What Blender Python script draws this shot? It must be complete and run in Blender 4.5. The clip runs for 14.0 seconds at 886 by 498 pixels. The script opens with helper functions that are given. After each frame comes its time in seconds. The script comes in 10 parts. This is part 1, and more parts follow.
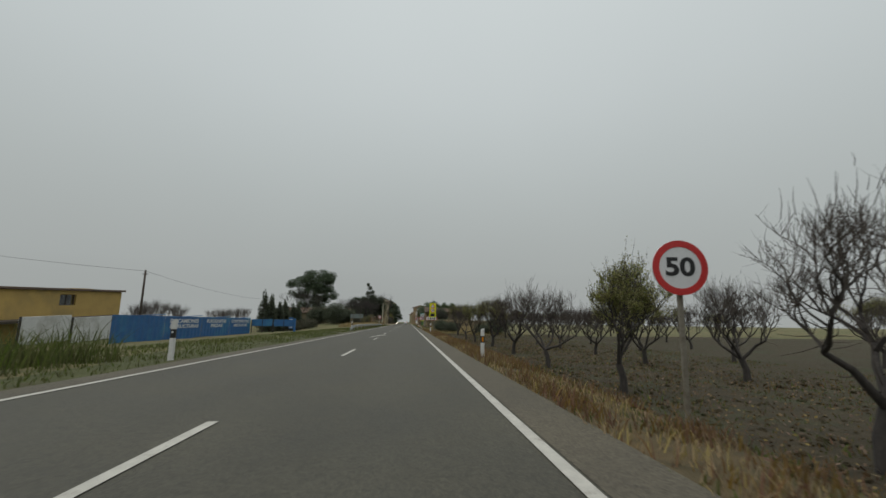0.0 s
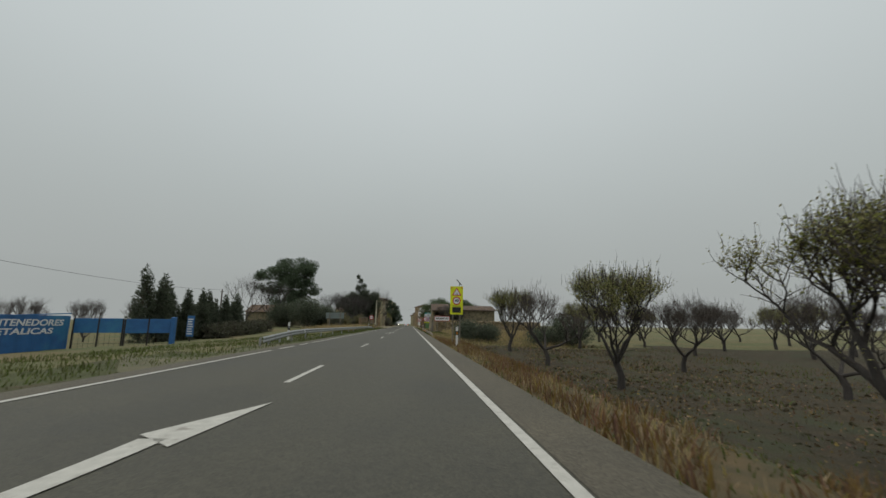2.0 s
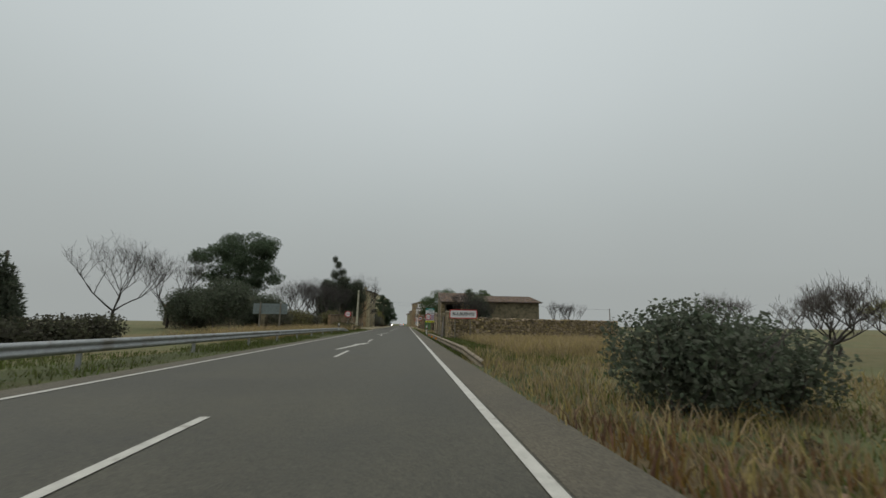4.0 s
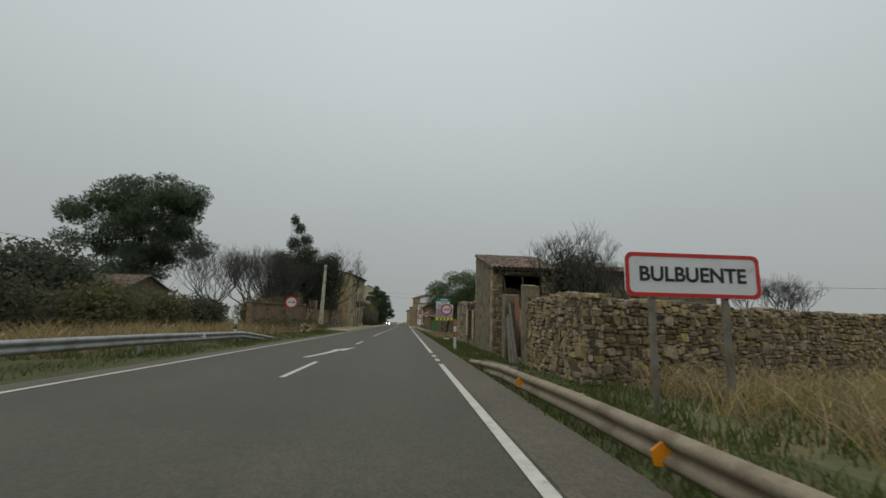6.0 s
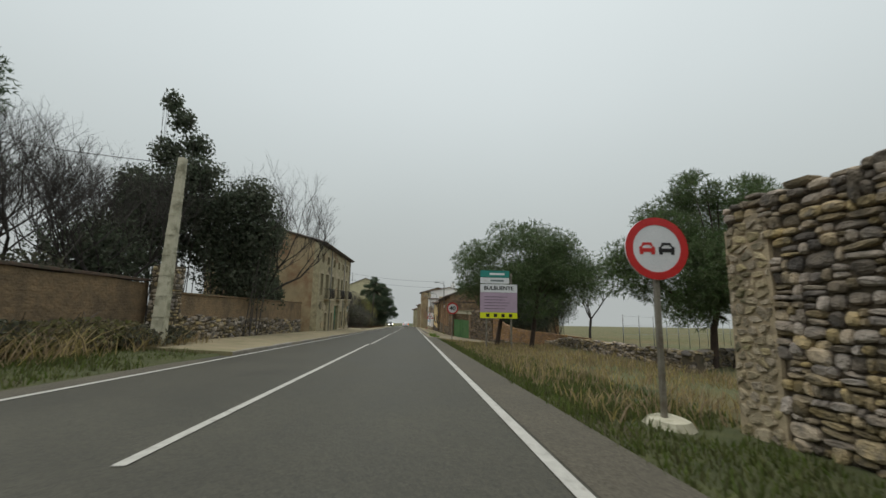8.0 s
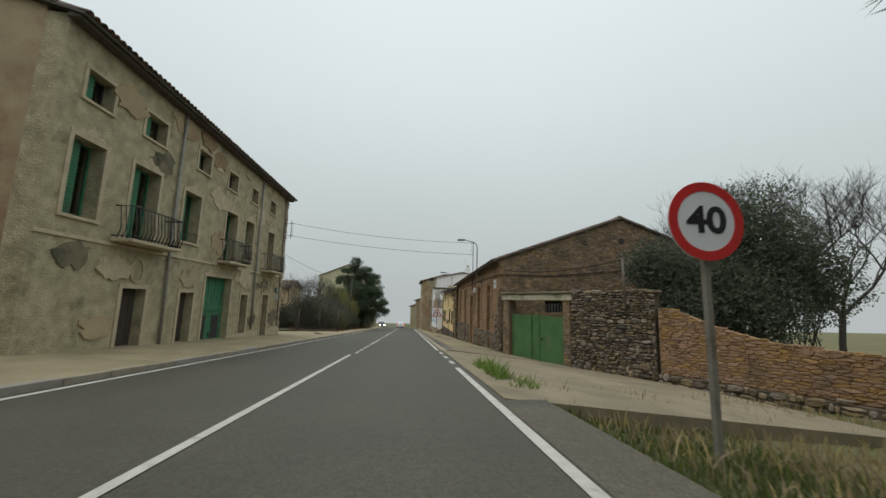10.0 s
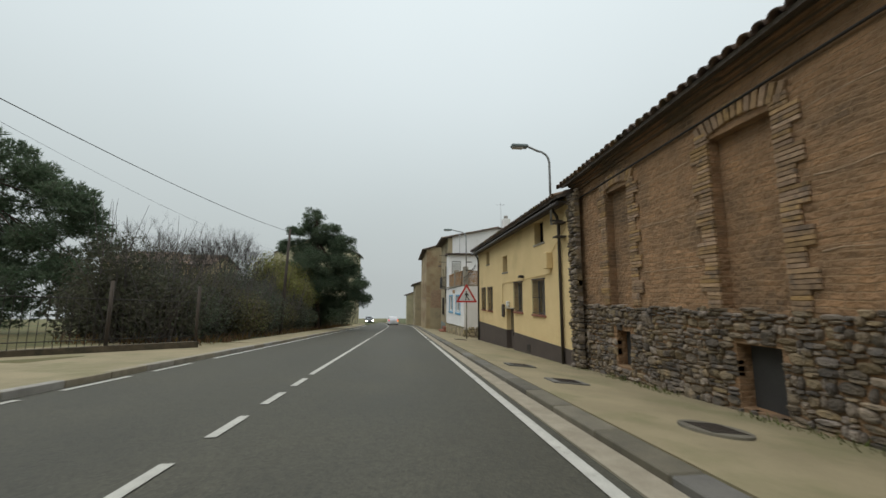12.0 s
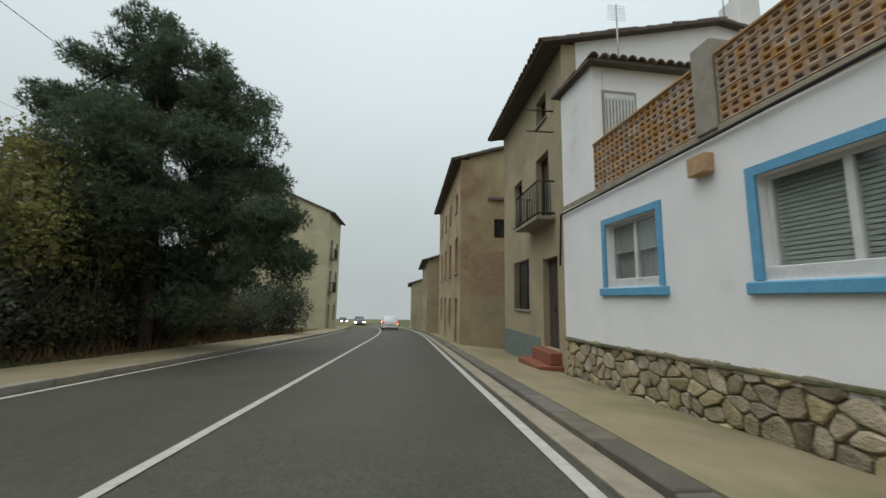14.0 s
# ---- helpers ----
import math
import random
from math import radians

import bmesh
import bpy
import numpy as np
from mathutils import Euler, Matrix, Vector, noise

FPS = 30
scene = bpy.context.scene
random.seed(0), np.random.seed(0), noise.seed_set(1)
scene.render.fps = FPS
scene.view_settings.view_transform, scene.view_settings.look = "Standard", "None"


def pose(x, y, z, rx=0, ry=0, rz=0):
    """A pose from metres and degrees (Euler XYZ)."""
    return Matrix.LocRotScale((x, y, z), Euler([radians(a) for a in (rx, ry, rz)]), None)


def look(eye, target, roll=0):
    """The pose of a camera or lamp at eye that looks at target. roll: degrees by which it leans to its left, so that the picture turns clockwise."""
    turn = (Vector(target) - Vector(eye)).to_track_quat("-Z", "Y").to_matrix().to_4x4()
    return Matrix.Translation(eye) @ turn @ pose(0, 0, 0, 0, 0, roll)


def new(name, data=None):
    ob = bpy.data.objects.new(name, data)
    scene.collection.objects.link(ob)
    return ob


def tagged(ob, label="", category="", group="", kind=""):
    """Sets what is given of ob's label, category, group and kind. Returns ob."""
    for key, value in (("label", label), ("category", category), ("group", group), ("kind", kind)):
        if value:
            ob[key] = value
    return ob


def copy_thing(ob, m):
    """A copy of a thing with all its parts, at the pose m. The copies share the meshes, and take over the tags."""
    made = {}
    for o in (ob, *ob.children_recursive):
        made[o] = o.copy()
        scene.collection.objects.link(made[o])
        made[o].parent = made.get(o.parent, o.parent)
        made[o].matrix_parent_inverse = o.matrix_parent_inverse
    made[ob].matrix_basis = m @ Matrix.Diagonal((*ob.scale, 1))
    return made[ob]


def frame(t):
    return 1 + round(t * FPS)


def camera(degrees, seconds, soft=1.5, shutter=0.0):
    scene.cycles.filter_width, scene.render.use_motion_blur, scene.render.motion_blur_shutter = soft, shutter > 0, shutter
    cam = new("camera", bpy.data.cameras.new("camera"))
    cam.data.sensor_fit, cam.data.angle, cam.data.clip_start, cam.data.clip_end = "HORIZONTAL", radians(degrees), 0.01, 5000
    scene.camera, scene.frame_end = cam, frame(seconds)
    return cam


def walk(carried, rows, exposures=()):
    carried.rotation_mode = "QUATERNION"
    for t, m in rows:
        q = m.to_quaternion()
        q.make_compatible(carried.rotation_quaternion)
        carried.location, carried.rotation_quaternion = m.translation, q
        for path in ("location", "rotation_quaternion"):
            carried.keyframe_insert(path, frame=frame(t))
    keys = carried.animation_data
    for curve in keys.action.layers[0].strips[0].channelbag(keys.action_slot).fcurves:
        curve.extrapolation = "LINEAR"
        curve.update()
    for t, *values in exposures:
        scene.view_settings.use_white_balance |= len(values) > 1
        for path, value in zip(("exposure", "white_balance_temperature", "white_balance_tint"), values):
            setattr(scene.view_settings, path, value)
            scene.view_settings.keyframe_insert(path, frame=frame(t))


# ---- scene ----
cam = camera(100.1, 14.0, soft=1.5, shutter=0.07)
PATH = [
    (0, pose(0.329, 5.535, 0.811, 98.02, -1.10, -5.16)),
    (0.5, pose(0.330, 12.398, 0.427, 98.07, -0.96, -5.31)),
    (1, pose(0.294, 19.266, 0.043, 98.16, -0.55, -5.50)),
    (1.5, pose(0.293, 26.115, -0.340, 98.14, -0.32, -5.31)),
    (2, pose(0.414, 32.997, -0.725, 98.30, -1.03, -4.97)),
    (2.5, pose(0.355, 39.982, -1.115, 98.23, -0.63, -5.27)),
    (3, pose(0.370, 47.066, -1.511, 98.50, -0.81, -5.45)),
    (3.2, pose(0.400, 49.828, -1.666, 98.50, -0.86, -5.42)),
    (5.3, pose(0.668, 78.752, -3.283, 97.89, -1.29, -5.71)),
    (5.5, pose(0.666, 81.497, -3.436, 97.90, -1.31, -5.66)),
    (6, pose(0.589, 88.339, -3.819, 98.11, -1.58, -5.55)),
    (6.5, pose(0.594, 95.098, -4.197, 98.14, -1.71, -5.18)),
    (7, pose(0.592, 101.735, -4.568, 98.07, -1.80, -4.85)),
    (7.5, pose(0.529, 108.243, -4.932, 98.06, -1.51, -4.75)),
    (8, pose(0.415, 114.652, -5.290, 98.20, -1.16, -4.68)),
    (8.2, pose(0.403, 117.228, -5.434, 98.20, -1.15, -4.66)),
    (10.3, pose(0.264, 144.548, -6.961, 98.26, -1.48, -5.35)),
    (10.5, pose(0.262, 147.156, -7.107, 98.17, -1.46, -5.39)),
    (11, pose(0.217, 153.662, -7.471, 97.40, -1.25, -5.59)),
    (11.5, pose(0.253, 160.188, -7.836, 97.27, -0.96, -5.76)),
    (12, pose(0.221, 166.510, -8.189, 97.39, -0.23, -6.09)),
    (12.5, pose(0.272, 172.624, -8.531, 98.03, -0.13, -6.01)),
    (13, pose(0.280, 178.627, -8.867, 98.05, -0.80, -6.02)),
    (13.5, pose(0.291, 184.717, -9.207, 97.74, -0.85, -5.61)),
    (14, pose(0.343, 190.668, -9.540, 97.63, -0.88, -5.50)),
]
walk(cam, PATH, exposures=[(0, 0.0, 6500, 10), (3.2, 0.03, 6480, 9.5), (6.0, 0.0, 6450, 9.5), (6.6, 0.06, 6450, 9.5), (7.5, 0.28, 6450, 9.5), (8.2, 0.30, 6450, 9.5), (10.3, 0.42, 6350, 9), (12.0, 0.45, 6330, 9), (14.0, 0.43, 6250, 8)])

# ---- world and light: thick overcast, pale grey all round ----
world = bpy.data.worlds.new("overcast_world")
scene.world = world
world.use_nodes = True
wn, wl = world.node_tree.nodes, world.node_tree.links
wn.clear()
w_co = wn.new("ShaderNodeTexCoord")
w_sep = wn.new("ShaderNodeSeparateXYZ")
w_ramp = wn.new("ShaderNodeValToRGB")
w_noise = wn.new("ShaderNodeTexNoise")
w_mix = wn.new("ShaderNodeMixRGB")
w_bg = wn.new("ShaderNodeBackground")
w_out = wn.new("ShaderNodeOutputWorld")
w_ramp.color_ramp.interpolation = "B_SPLINE"
els = w_ramp.color_ramp.elements
els[0].position, els[0].color = 0.0, (0.345, 0.366, 0.358, 1)
els[1].position, els[1].color = 1.0, (1.7, 1.75, 1.75, 1)
for p_, c_ in ((0.08, (0.36, 0.383, 0.375, 1)), (0.28, (0.43, 0.468, 0.464, 1)), (0.48, (0.52, 0.565, 0.57, 1)), (0.72, (0.60, 0.65, 0.655, 1)), (0.84, (0.7, 0.75, 0.75, 1))):
    e_ = els.new(p_)
    e_.color = c_
w_noise.inputs["Scale"].default_value = 1.3
w_noise.inputs["Detail"].default_value = 3
w_mix.blend_type, w_mix.inputs[0].default_value = "SOFT_LIGHT", 0.10
w_bg.inputs["Strength"].default_value = 1.0
wl.new(w_co.outputs["Generated"], w_sep.inputs[0])
wl.new(w_co.outputs["Generated"], w_noise.inputs["Vector"])
wl.new(w_sep.outputs["Z"], w_ramp.inputs[0])
wl.new(w_ramp.outputs[0], w_mix.inputs[1])
wl.new(w_noise.outputs["Fac"], w_mix.inputs[2])
wl.new(w_mix.outputs[0], w_bg.inputs["Color"])
wl.new(w_bg.outputs[0], w_out.inputs["Surface"])
sun_data = bpy.data.lights.new("veiled_sun", "SUN")
sun_data.energy, sun_data.angle, sun_data.color = 1.0, radians(60), (1.0, 0.97, 0.92)
sun = new("veiled_sun", sun_data)
sun.matrix_world = look((0, 60, 80), (31, 74, 5))

# ---- materials ----
def mat(name, c1, c2=None, rough=0.8, scale=6.0, bump=0.25, fine=60.0, metal=0.0, stain=None, stain_scale=0.6, stain_at=0.55,
        rnd=0.0, hue=0.0, island=False, stretch=(1, 1, 1), dist=0.02, thin=0.0, low=0.45):
    """Two colours mixed by noise, a stain at a larger scale, a fine relief, and a shift from piece to piece."""
    m = bpy.data.materials.new(name)
    m.use_nodes = True
    n, l = m.node_tree.nodes, m.node_tree.links
    b = n["Principled BSDF"]
    b.inputs["Roughness"].default_value = rough
    b.inputs["Metallic"].default_value = metal
    geo = n.new("ShaderNodeNewGeometry")
    mp = n.new("ShaderNodeMapping")
    mp.inputs["Scale"].default_value = stretch
    l.new(geo.outputs["Position"], mp.inputs["Vector"])
    n1 = n.new("ShaderNodeTexNoise")
    n1.inputs["Scale"].default_value, n1.inputs["Detail"].default_value = scale, 5
    l.new(mp.outputs[0], n1.inputs["Vector"])
    r1 = n.new("ShaderNodeValToRGB")
    r1.color_ramp.elements[0].position, r1.color_ramp.elements[1].position = 0.32, 0.68
    r1.color_ramp.elements[0].color = (*c1, 1)
    r1.color_ramp.elements[1].color = (*(c2 or [v * 0.75 for v in c1]), 1)
    l.new(n1.outputs["Fac"], r1.inputs[0])
    col = r1.outputs[0]
    n2 = n.new("ShaderNodeTexNoise")
    n2.inputs["Scale"].default_value, n2.inputs["Detail"].default_value = fine, 3
    l.new(mp.outputs[0], n2.inputs["Vector"])
    g = n.new("ShaderNodeMixRGB")
    g.blend_type, g.inputs[0].default_value = "OVERLAY", 0.35
    l.new(col, g.inputs[1])
    l.new(n2.outputs["Fac"], g.inputs[2])
    col = g.outputs[0]
    if stain:
        n3 = n.new("ShaderNodeTexNoise")
        n3.inputs["Scale"].default_value, n3.inputs["Detail"].default_value = stain_scale, 6
        n3.inputs["Roughness"].default_value = 0.65
        l.new(mp.outputs[0], n3.inputs["Vector"])
        r3 = n.new("ShaderNodeValToRGB")
        r3.color_ramp.elements[0].position, r3.color_ramp.elements[1].position = stain_at - 0.05, stain_at + 0.1
        l.new(n3.outputs["Fac"], r3.inputs[0])
        x = n.new("ShaderNodeMixRGB")
        l.new(r3.outputs[0], x.inputs[0])
        l.new(col, x.inputs[1])
        x.inputs[2].default_value = (*stain, 1)
        col = x.outputs[0]
    if rnd or hue:
        if island:
            pick = geo.outputs["Random Per Island"]
        else:
            pick = n.new("ShaderNodeObjectInfo").outputs["Random"]
        hs = n.new("ShaderNodeHueSaturation")
        mr = n.new("ShaderNodeMapRange")
        mr.inputs["To Min"].default_value, mr.inputs["To Max"].default_value = 1 - rnd, 1 + rnd
        l.new(pick, mr.inputs[0])
        l.new(mr.outputs[0], hs.inputs["Value"])
        ml = n.new("ShaderNodeMath")
        ml.operation = "MULTIPLY"
        ml.inputs[1].default_value = 7.31
        fr_ = n.new("ShaderNodeMath")
        fr_.operation = "FRACT"
        l.new(pick, ml.inputs[0])
        l.new(ml.outputs[0], fr_.inputs[0])
        mh = n.new("ShaderNodeMapRange")
        mh.inputs["To Min"].default_value, mh.inputs["To Max"].default_value = 0.5 - hue, 0.5 + hue
        l.new(fr_.outputs[0], mh.inputs[0])
        l.new(mh.outputs[0], hs.inputs["Hue"])
        ms = n.new("ShaderNodeMapRange")
        ms.inputs["To Min"].default_value, ms.inputs["To Max"].default_value = low, 1.15
        l.new(fr_.outputs[0], ms.inputs[0])
        l.new(ms.outputs[0], hs.inputs["Saturation"])
        l.new(col, hs.inputs["Color"])
        col = hs.outputs[0]
    l.new(col, b.inputs["Base Color"])
    if bump:
        ad = n.new("ShaderNodeMath")
        ad.operation = "ADD"
        l.new(n1.outputs["Fac"], ad.inputs[0])
        l.new(n2.outputs["Fac"], ad.inputs[1])
        bp = n.new("ShaderNodeBump")
        bp.inputs["Strength"].default_value, bp.inputs["Distance"].default_value = bump, dist
        l.new(ad.outputs[0], bp.inputs["Height"])
        l.new(bp.outputs[0], b.inputs["Normal"])
    if thin:
        tr = n.new("ShaderNodeBsdfTranslucent")
        mixer = n.new("ShaderNodeMixShader")
        mixer.inputs[0].default_value = thin
        l.new(col, tr.inputs["Color"])
        l.new(b.outputs[0], mixer.inputs[1])
        l.new(tr.outputs[0], mixer.inputs[2])
        l.new(mixer.outputs[0], n["Material Output"].inputs["Surface"])
    return m


def brick_mat(name, c1, c2, mortar, bw, bh, rough=0.9, axis="X", bump=0.6, joint=0.012, stain=None, spread=0.2, grit=1.0, relief=0.02):
    """Coursed masonry on an upright plane that runs along the axis."""
    m = mat(name, c1, c2, rough=rough, scale=3, bump=0, stain=stain)
    n, l = m.node_tree.nodes, m.node_tree.links
    b = n["Principled BSDF"]
    base = b.inputs["Base Color"].links[0].from_socket
    geo = n.new("ShaderNodeNewGeometry")
    sep, com = n.new("ShaderNodeSeparateXYZ"), n.new("ShaderNodeCombineXYZ")
    l.new(geo.outputs["Position"], sep.inputs[0])
    l.new(sep.outputs[axis], com.inputs[0])
    l.new(sep.outputs["Z"], com.inputs[1])
    wob = n.new("ShaderNodeTexNoise")
    wob.inputs["Scale"].default_value = 2.2
    l.new(geo.outputs["Position"], wob.inputs["Vector"])
    sc = n.new("ShaderNodeVectorMath")
    sc.operation = "SCALE"
    sc.inputs["Scale"].default_value = 0.07
    l.new(wob.outputs["Color"], sc.inputs[0])
    av = n.new("ShaderNodeVectorMath")
    l.new(com.outputs[0], av.inputs[0])
    l.new(sc.outputs[0], av.inputs[1])
    br = n.new("ShaderNodeTexBrick")
    br.inputs["Scale"].default_value = 1
    br.inputs["Brick Width"].default_value, br.inputs["Row Height"].default_value = bw, bh
    br.inputs["Mortar Size"].default_value, br.inputs["Mortar Smooth"].default_value = joint, 0.4
    br.inputs["Color1"].default_value, br.inputs["Color2"].default_value = (1 - spread, 1 - spread, 1 - spread, 1), (1 + 0.4 * spread, 1 + 0.3 * spread, 1 + 0.1 * spread, 1)
    br.inputs["Mortar"].default_value = (1, 1, 1, 1)
    l.new(av.outputs[0], br.inputs["Vector"])
    mu = n.new("ShaderNodeMixRGB")
    mu.blend_type, mu.inputs[0].default_value = "MULTIPLY", 1
    l.new(base, mu.inputs[1])
    l.new(br.outputs["Color"], mu.inputs[2])
    mx = n.new("ShaderNodeMixRGB")
    l.new(br.outputs["Fac"], mx.inputs[0])
    l.new(mu.outputs[0], mx.inputs[1])
    mx.inputs[2].default_value = (*mortar, 1)
    l.new(mx.outputs[0], b.inputs["Base Color"])
    iv = n.new("ShaderNodeMath")
    iv.operation = "SUBTRACT"
    iv.inputs[0].default_value = 1
    l.new(br.outputs["Fac"], iv.inputs[1])
    wv = n.new("ShaderNodeMath")
    wv.operation = "ADD"
    l.new(iv.outputs[0], wv.inputs[0])
    n4 = n.new("ShaderNodeTexNoise")
    n4.inputs["Scale"].default_value, n4.inputs["Detail"].default_value = 9, 7
    l.new(geo.outputs["Position"], n4.inputs["Vector"])
    gr = n.new("ShaderNodeMath")
    gr.operation = "MULTIPLY"
    gr.inputs[1].default_value = grit
    l.new(n4.outputs["Fac"], gr.inputs[0])
    l.new(gr.outputs[0], wv.inputs[1])
    bp = n.new("ShaderNodeBump")
    bp.inputs["Strength"].default_value, bp.inputs["Distance"].default_value = bump, relief
    l.new(wv.outputs[0], bp.inputs["Height"])
    l.new(bp.outputs[0], b.inputs["Normal"])
    return m


def glow(name, colour, power):
    m = bpy.data.materials.new(name)
    m.use_nodes = True
    b = m.node_tree.nodes["Principled BSDF"]
    b.inputs["Base Color"].default_value = (*colour, 1)
    b.inputs["Emission Color"].default_value = (*colour, 1)
    b.inputs["Emission Strength"].default_value = power
    return m


def asphalt_mat(name, dark, pale, rough, tracks=True):
    """Rolled asphalt: loose-looking aggregate, soft patches, and lanes worn paler beside the wheel tracks."""
    m = bpy.data.materials.new(name)
    m.use_nodes = True
    n, l = m.node_tree.nodes, m.node_tree.links
    b = n["Principled BSDF"]
    geo = n.new("ShaderNodeNewGeometry")
    sep = n.new("ShaderNodeSeparateXYZ")
    l.new(geo.outputs["Position"], sep.inputs[0])
    patch = n.new("ShaderNodeTexNoise")
    patch.inputs["Scale"].default_value, patch.inputs["Detail"].default_value, patch.inputs["Roughness"].default_value = 0.55, 7, 0.62
    l.new(geo.outputs["Position"], patch.inputs["Vector"])
    ramp = n.new("ShaderNodeValToRGB")
    ramp.color_ramp.elements[0].position, ramp.color_ramp.elements[1].position = 0.30, 0.72
    ramp.color_ramp.elements[0].color, ramp.color_ramp.elements[1].color = (*dark, 1), (*pale, 1)
    l.new(patch.outputs["Fac"], ramp.inputs[0])
    col = ramp.outputs[0]
    stones = n.new("ShaderNodeTexVoronoi")
    stones.inputs["Scale"].default_value = 48
    l.new(geo.outputs["Position"], stones.inputs["Vector"])
    grit = n.new("ShaderNodeSeparateColor")
    l.new(stones.outputs["Color"], grit.inputs[0])
    spread = n.new("ShaderNodeMapRange")
    spread.inputs["To Min"].default_value, spread.inputs["To Max"].default_value = 0.70, 1.32
    l.new(grit.outputs[0], spread.inputs[0])
    tone = n.new("ShaderNodeMixRGB")
    tone.blend_type, tone.inputs[0].default_value = "MULTIPLY", 1.0
    l.new(col, tone.inputs[1])
    l.new(spread.outputs[0], tone.inputs[2])
    col = tone.outputs[0]
    mottle = n.new("ShaderNodeTexNoise")
    mottle.inputs["Scale"].default_value, mottle.inputs["Detail"].default_value = 7.0, 6
    l.new(geo.outputs["Position"], mottle.inputs["Vector"])
    soft = n.new("ShaderNodeMixRGB")
    soft.blend_type, soft.inputs[0].default_value = "OVERLAY", 0.22
    l.new(col, soft.inputs[1])
    l.new(mottle.outputs["Fac"], soft.inputs[2])
    col = soft.outputs[0]
    if tracks:
        lane = n.new("ShaderNodeMapRange")
        lane.inputs["From Min"].default_value, lane.inputs["From Max"].default_value = -5.75, 2.45
        l.new(sep.outputs["X"], lane.inputs[0])
        band = n.new("ShaderNodeValToRGB")
        band.color_ramp.interpolation = "B_SPLINE"
        e = band.color_ramp.elements
        e[0].position, e[0].color = 0.0, (1.0, 1.0, 1.0, 1)
        e[1].position, e[1].color = 1.0, (1.0, 1.0, 1.0, 1)
        for at, v in ((0.15, 0.88), (0.28, 1.06), (0.40, 0.88), (0.49, 1.03), (0.60, 0.90), (0.70, 1.10), (0.81, 0.90), (0.90, 1.0)):
            e.new(at).color = (v, v * 0.995, v * 0.985, 1)
        l.new(lane.outputs[0], band.inputs[0])
        worn = n.new("ShaderNodeMixRGB")
        worn.blend_type, worn.inputs[0].default_value = "MULTIPLY", 1.0
        l.new(col, worn.inputs[1])
        l.new(band.outputs[0], worn.inputs[2])
        col = worn.outputs[0]
    l.new(col, b.inputs["Base Color"])
    damp = n.new("ShaderNodeMapRange")
    damp.inputs["To Min"].default_value, damp.inputs["To Max"].default_value = rough - 0.14, rough + 0.1
    l.new(patch.outputs["Fac"], damp.inputs[0])
    l.new(damp.outputs[0], b.inputs["Roughness"])
    bp = n.new("ShaderNodeBump")
    bp.inputs["Strength"].default_value, bp.inputs["Distance"].default_value = 0.7, 0.006
    l.new(stones.outputs["Distance"], bp.inputs["Height"])
    l.new(bp.outputs[0], b.inputs["Normal"])
    return m


M_ASPH = asphalt_mat("asphalt", (0.0385, 0.0360, 0.0245), (0.0615, 0.0575, 0.0395), 0.70)
M_ASPH2 = asphalt_mat("old_asphalt", (0.062, 0.054, 0.037), (0.092, 0.080, 0.055), 0.86, tracks=False)
M_LAYBY = mat("lay_by_gravel", (0.135, 0.12, 0.07), (0.092, 0.088, 0.048), rough=1, scale=1.4, bump=0.7, fine=45, stain=(0.09, 0.095, 0.045), stain_scale=0.6, stain_at=0.55, dist=0.02)
M_PAINT = mat("road_paint", (0.46, 0.45, 0.4), (0.37, 0.36, 0.32), rough=0.7, scale=7, bump=0.2, fine=140, stain=(0.24, 0.22, 0.19), stain_scale=5, stain_at=0.62)
M_CONC = mat("pavement_concrete", (0.275, 0.228, 0.135), (0.215, 0.178, 0.104), rough=0.85, scale=1.3, bump=0.3, fine=90, stain=(0.185, 0.165, 0.085), stain_scale=0.75, stain_at=0.53)
M_APRON = mat("worn_apron_concrete", (0.225, 0.186, 0.118), (0.165, 0.137, 0.087), rough=0.9, scale=1.1, bump=0.4, fine=60, stain=(0.14, 0.118, 0.075), stain_scale=0.6, stain_at=0.56)
M_KERB = mat("kerb_concrete", (0.30, 0.265, 0.20), (0.22, 0.19, 0.14), rough=0.9, scale=5, bump=0.4, fine=80, rnd=0.1)
M_GUTTER = mat("dark_paving", (0.135, 0.12, 0.088), (0.092, 0.083, 0.062), rough=0.8, scale=4, bump=0.4, fine=80, rnd=0.25)
M_SOIL = mat("field_soil", (0.056, 0.040, 0.017), (0.030, 0.025, 0.011), rough=1, scale=2.4, bump=0.9, fine=22, stain=(0.038, 0.043, 0.015), stain_scale=0.55, stain_at=0.55, dist=0.08)
M_GREEN = mat("short_grass_ground", (0.075, 0.082, 0.026), (0.052, 0.06, 0.02), rough=1, scale=3, bump=0.8, fine=40, stain=(0.075, 0.058, 0.03), stain_scale=0.7, stain_at=0.6, dist=0.05)
M_DRYG = mat("dry_grass_ground", (0.115, 0.08, 0.034), (0.07, 0.056, 0.025), rough=1, scale=2.5, bump=0.8, fine=40, stain=(0.05, 0.055, 0.02), stain_scale=0.6, stain_at=0.57, dist=0.05)
M_ROUGH = mat("rough_pasture", (0.09, 0.105, 0.038), (0.15, 0.115, 0.052), rough=1, scale=0.22, bump=0.8, fine=30, stain=(0.075, 0.082, 0.032), stain_scale=1.1, stain_at=0.56, dist=0.05)
M_OLDIRON = mat("dull_old_iron", (0.12, 0.115, 0.10), (0.085, 0.08, 0.07), rough=0.7, scale=8, bump=0.2, fine=40, stain=(0.11, 0.07, 0.045), stain_scale=3)
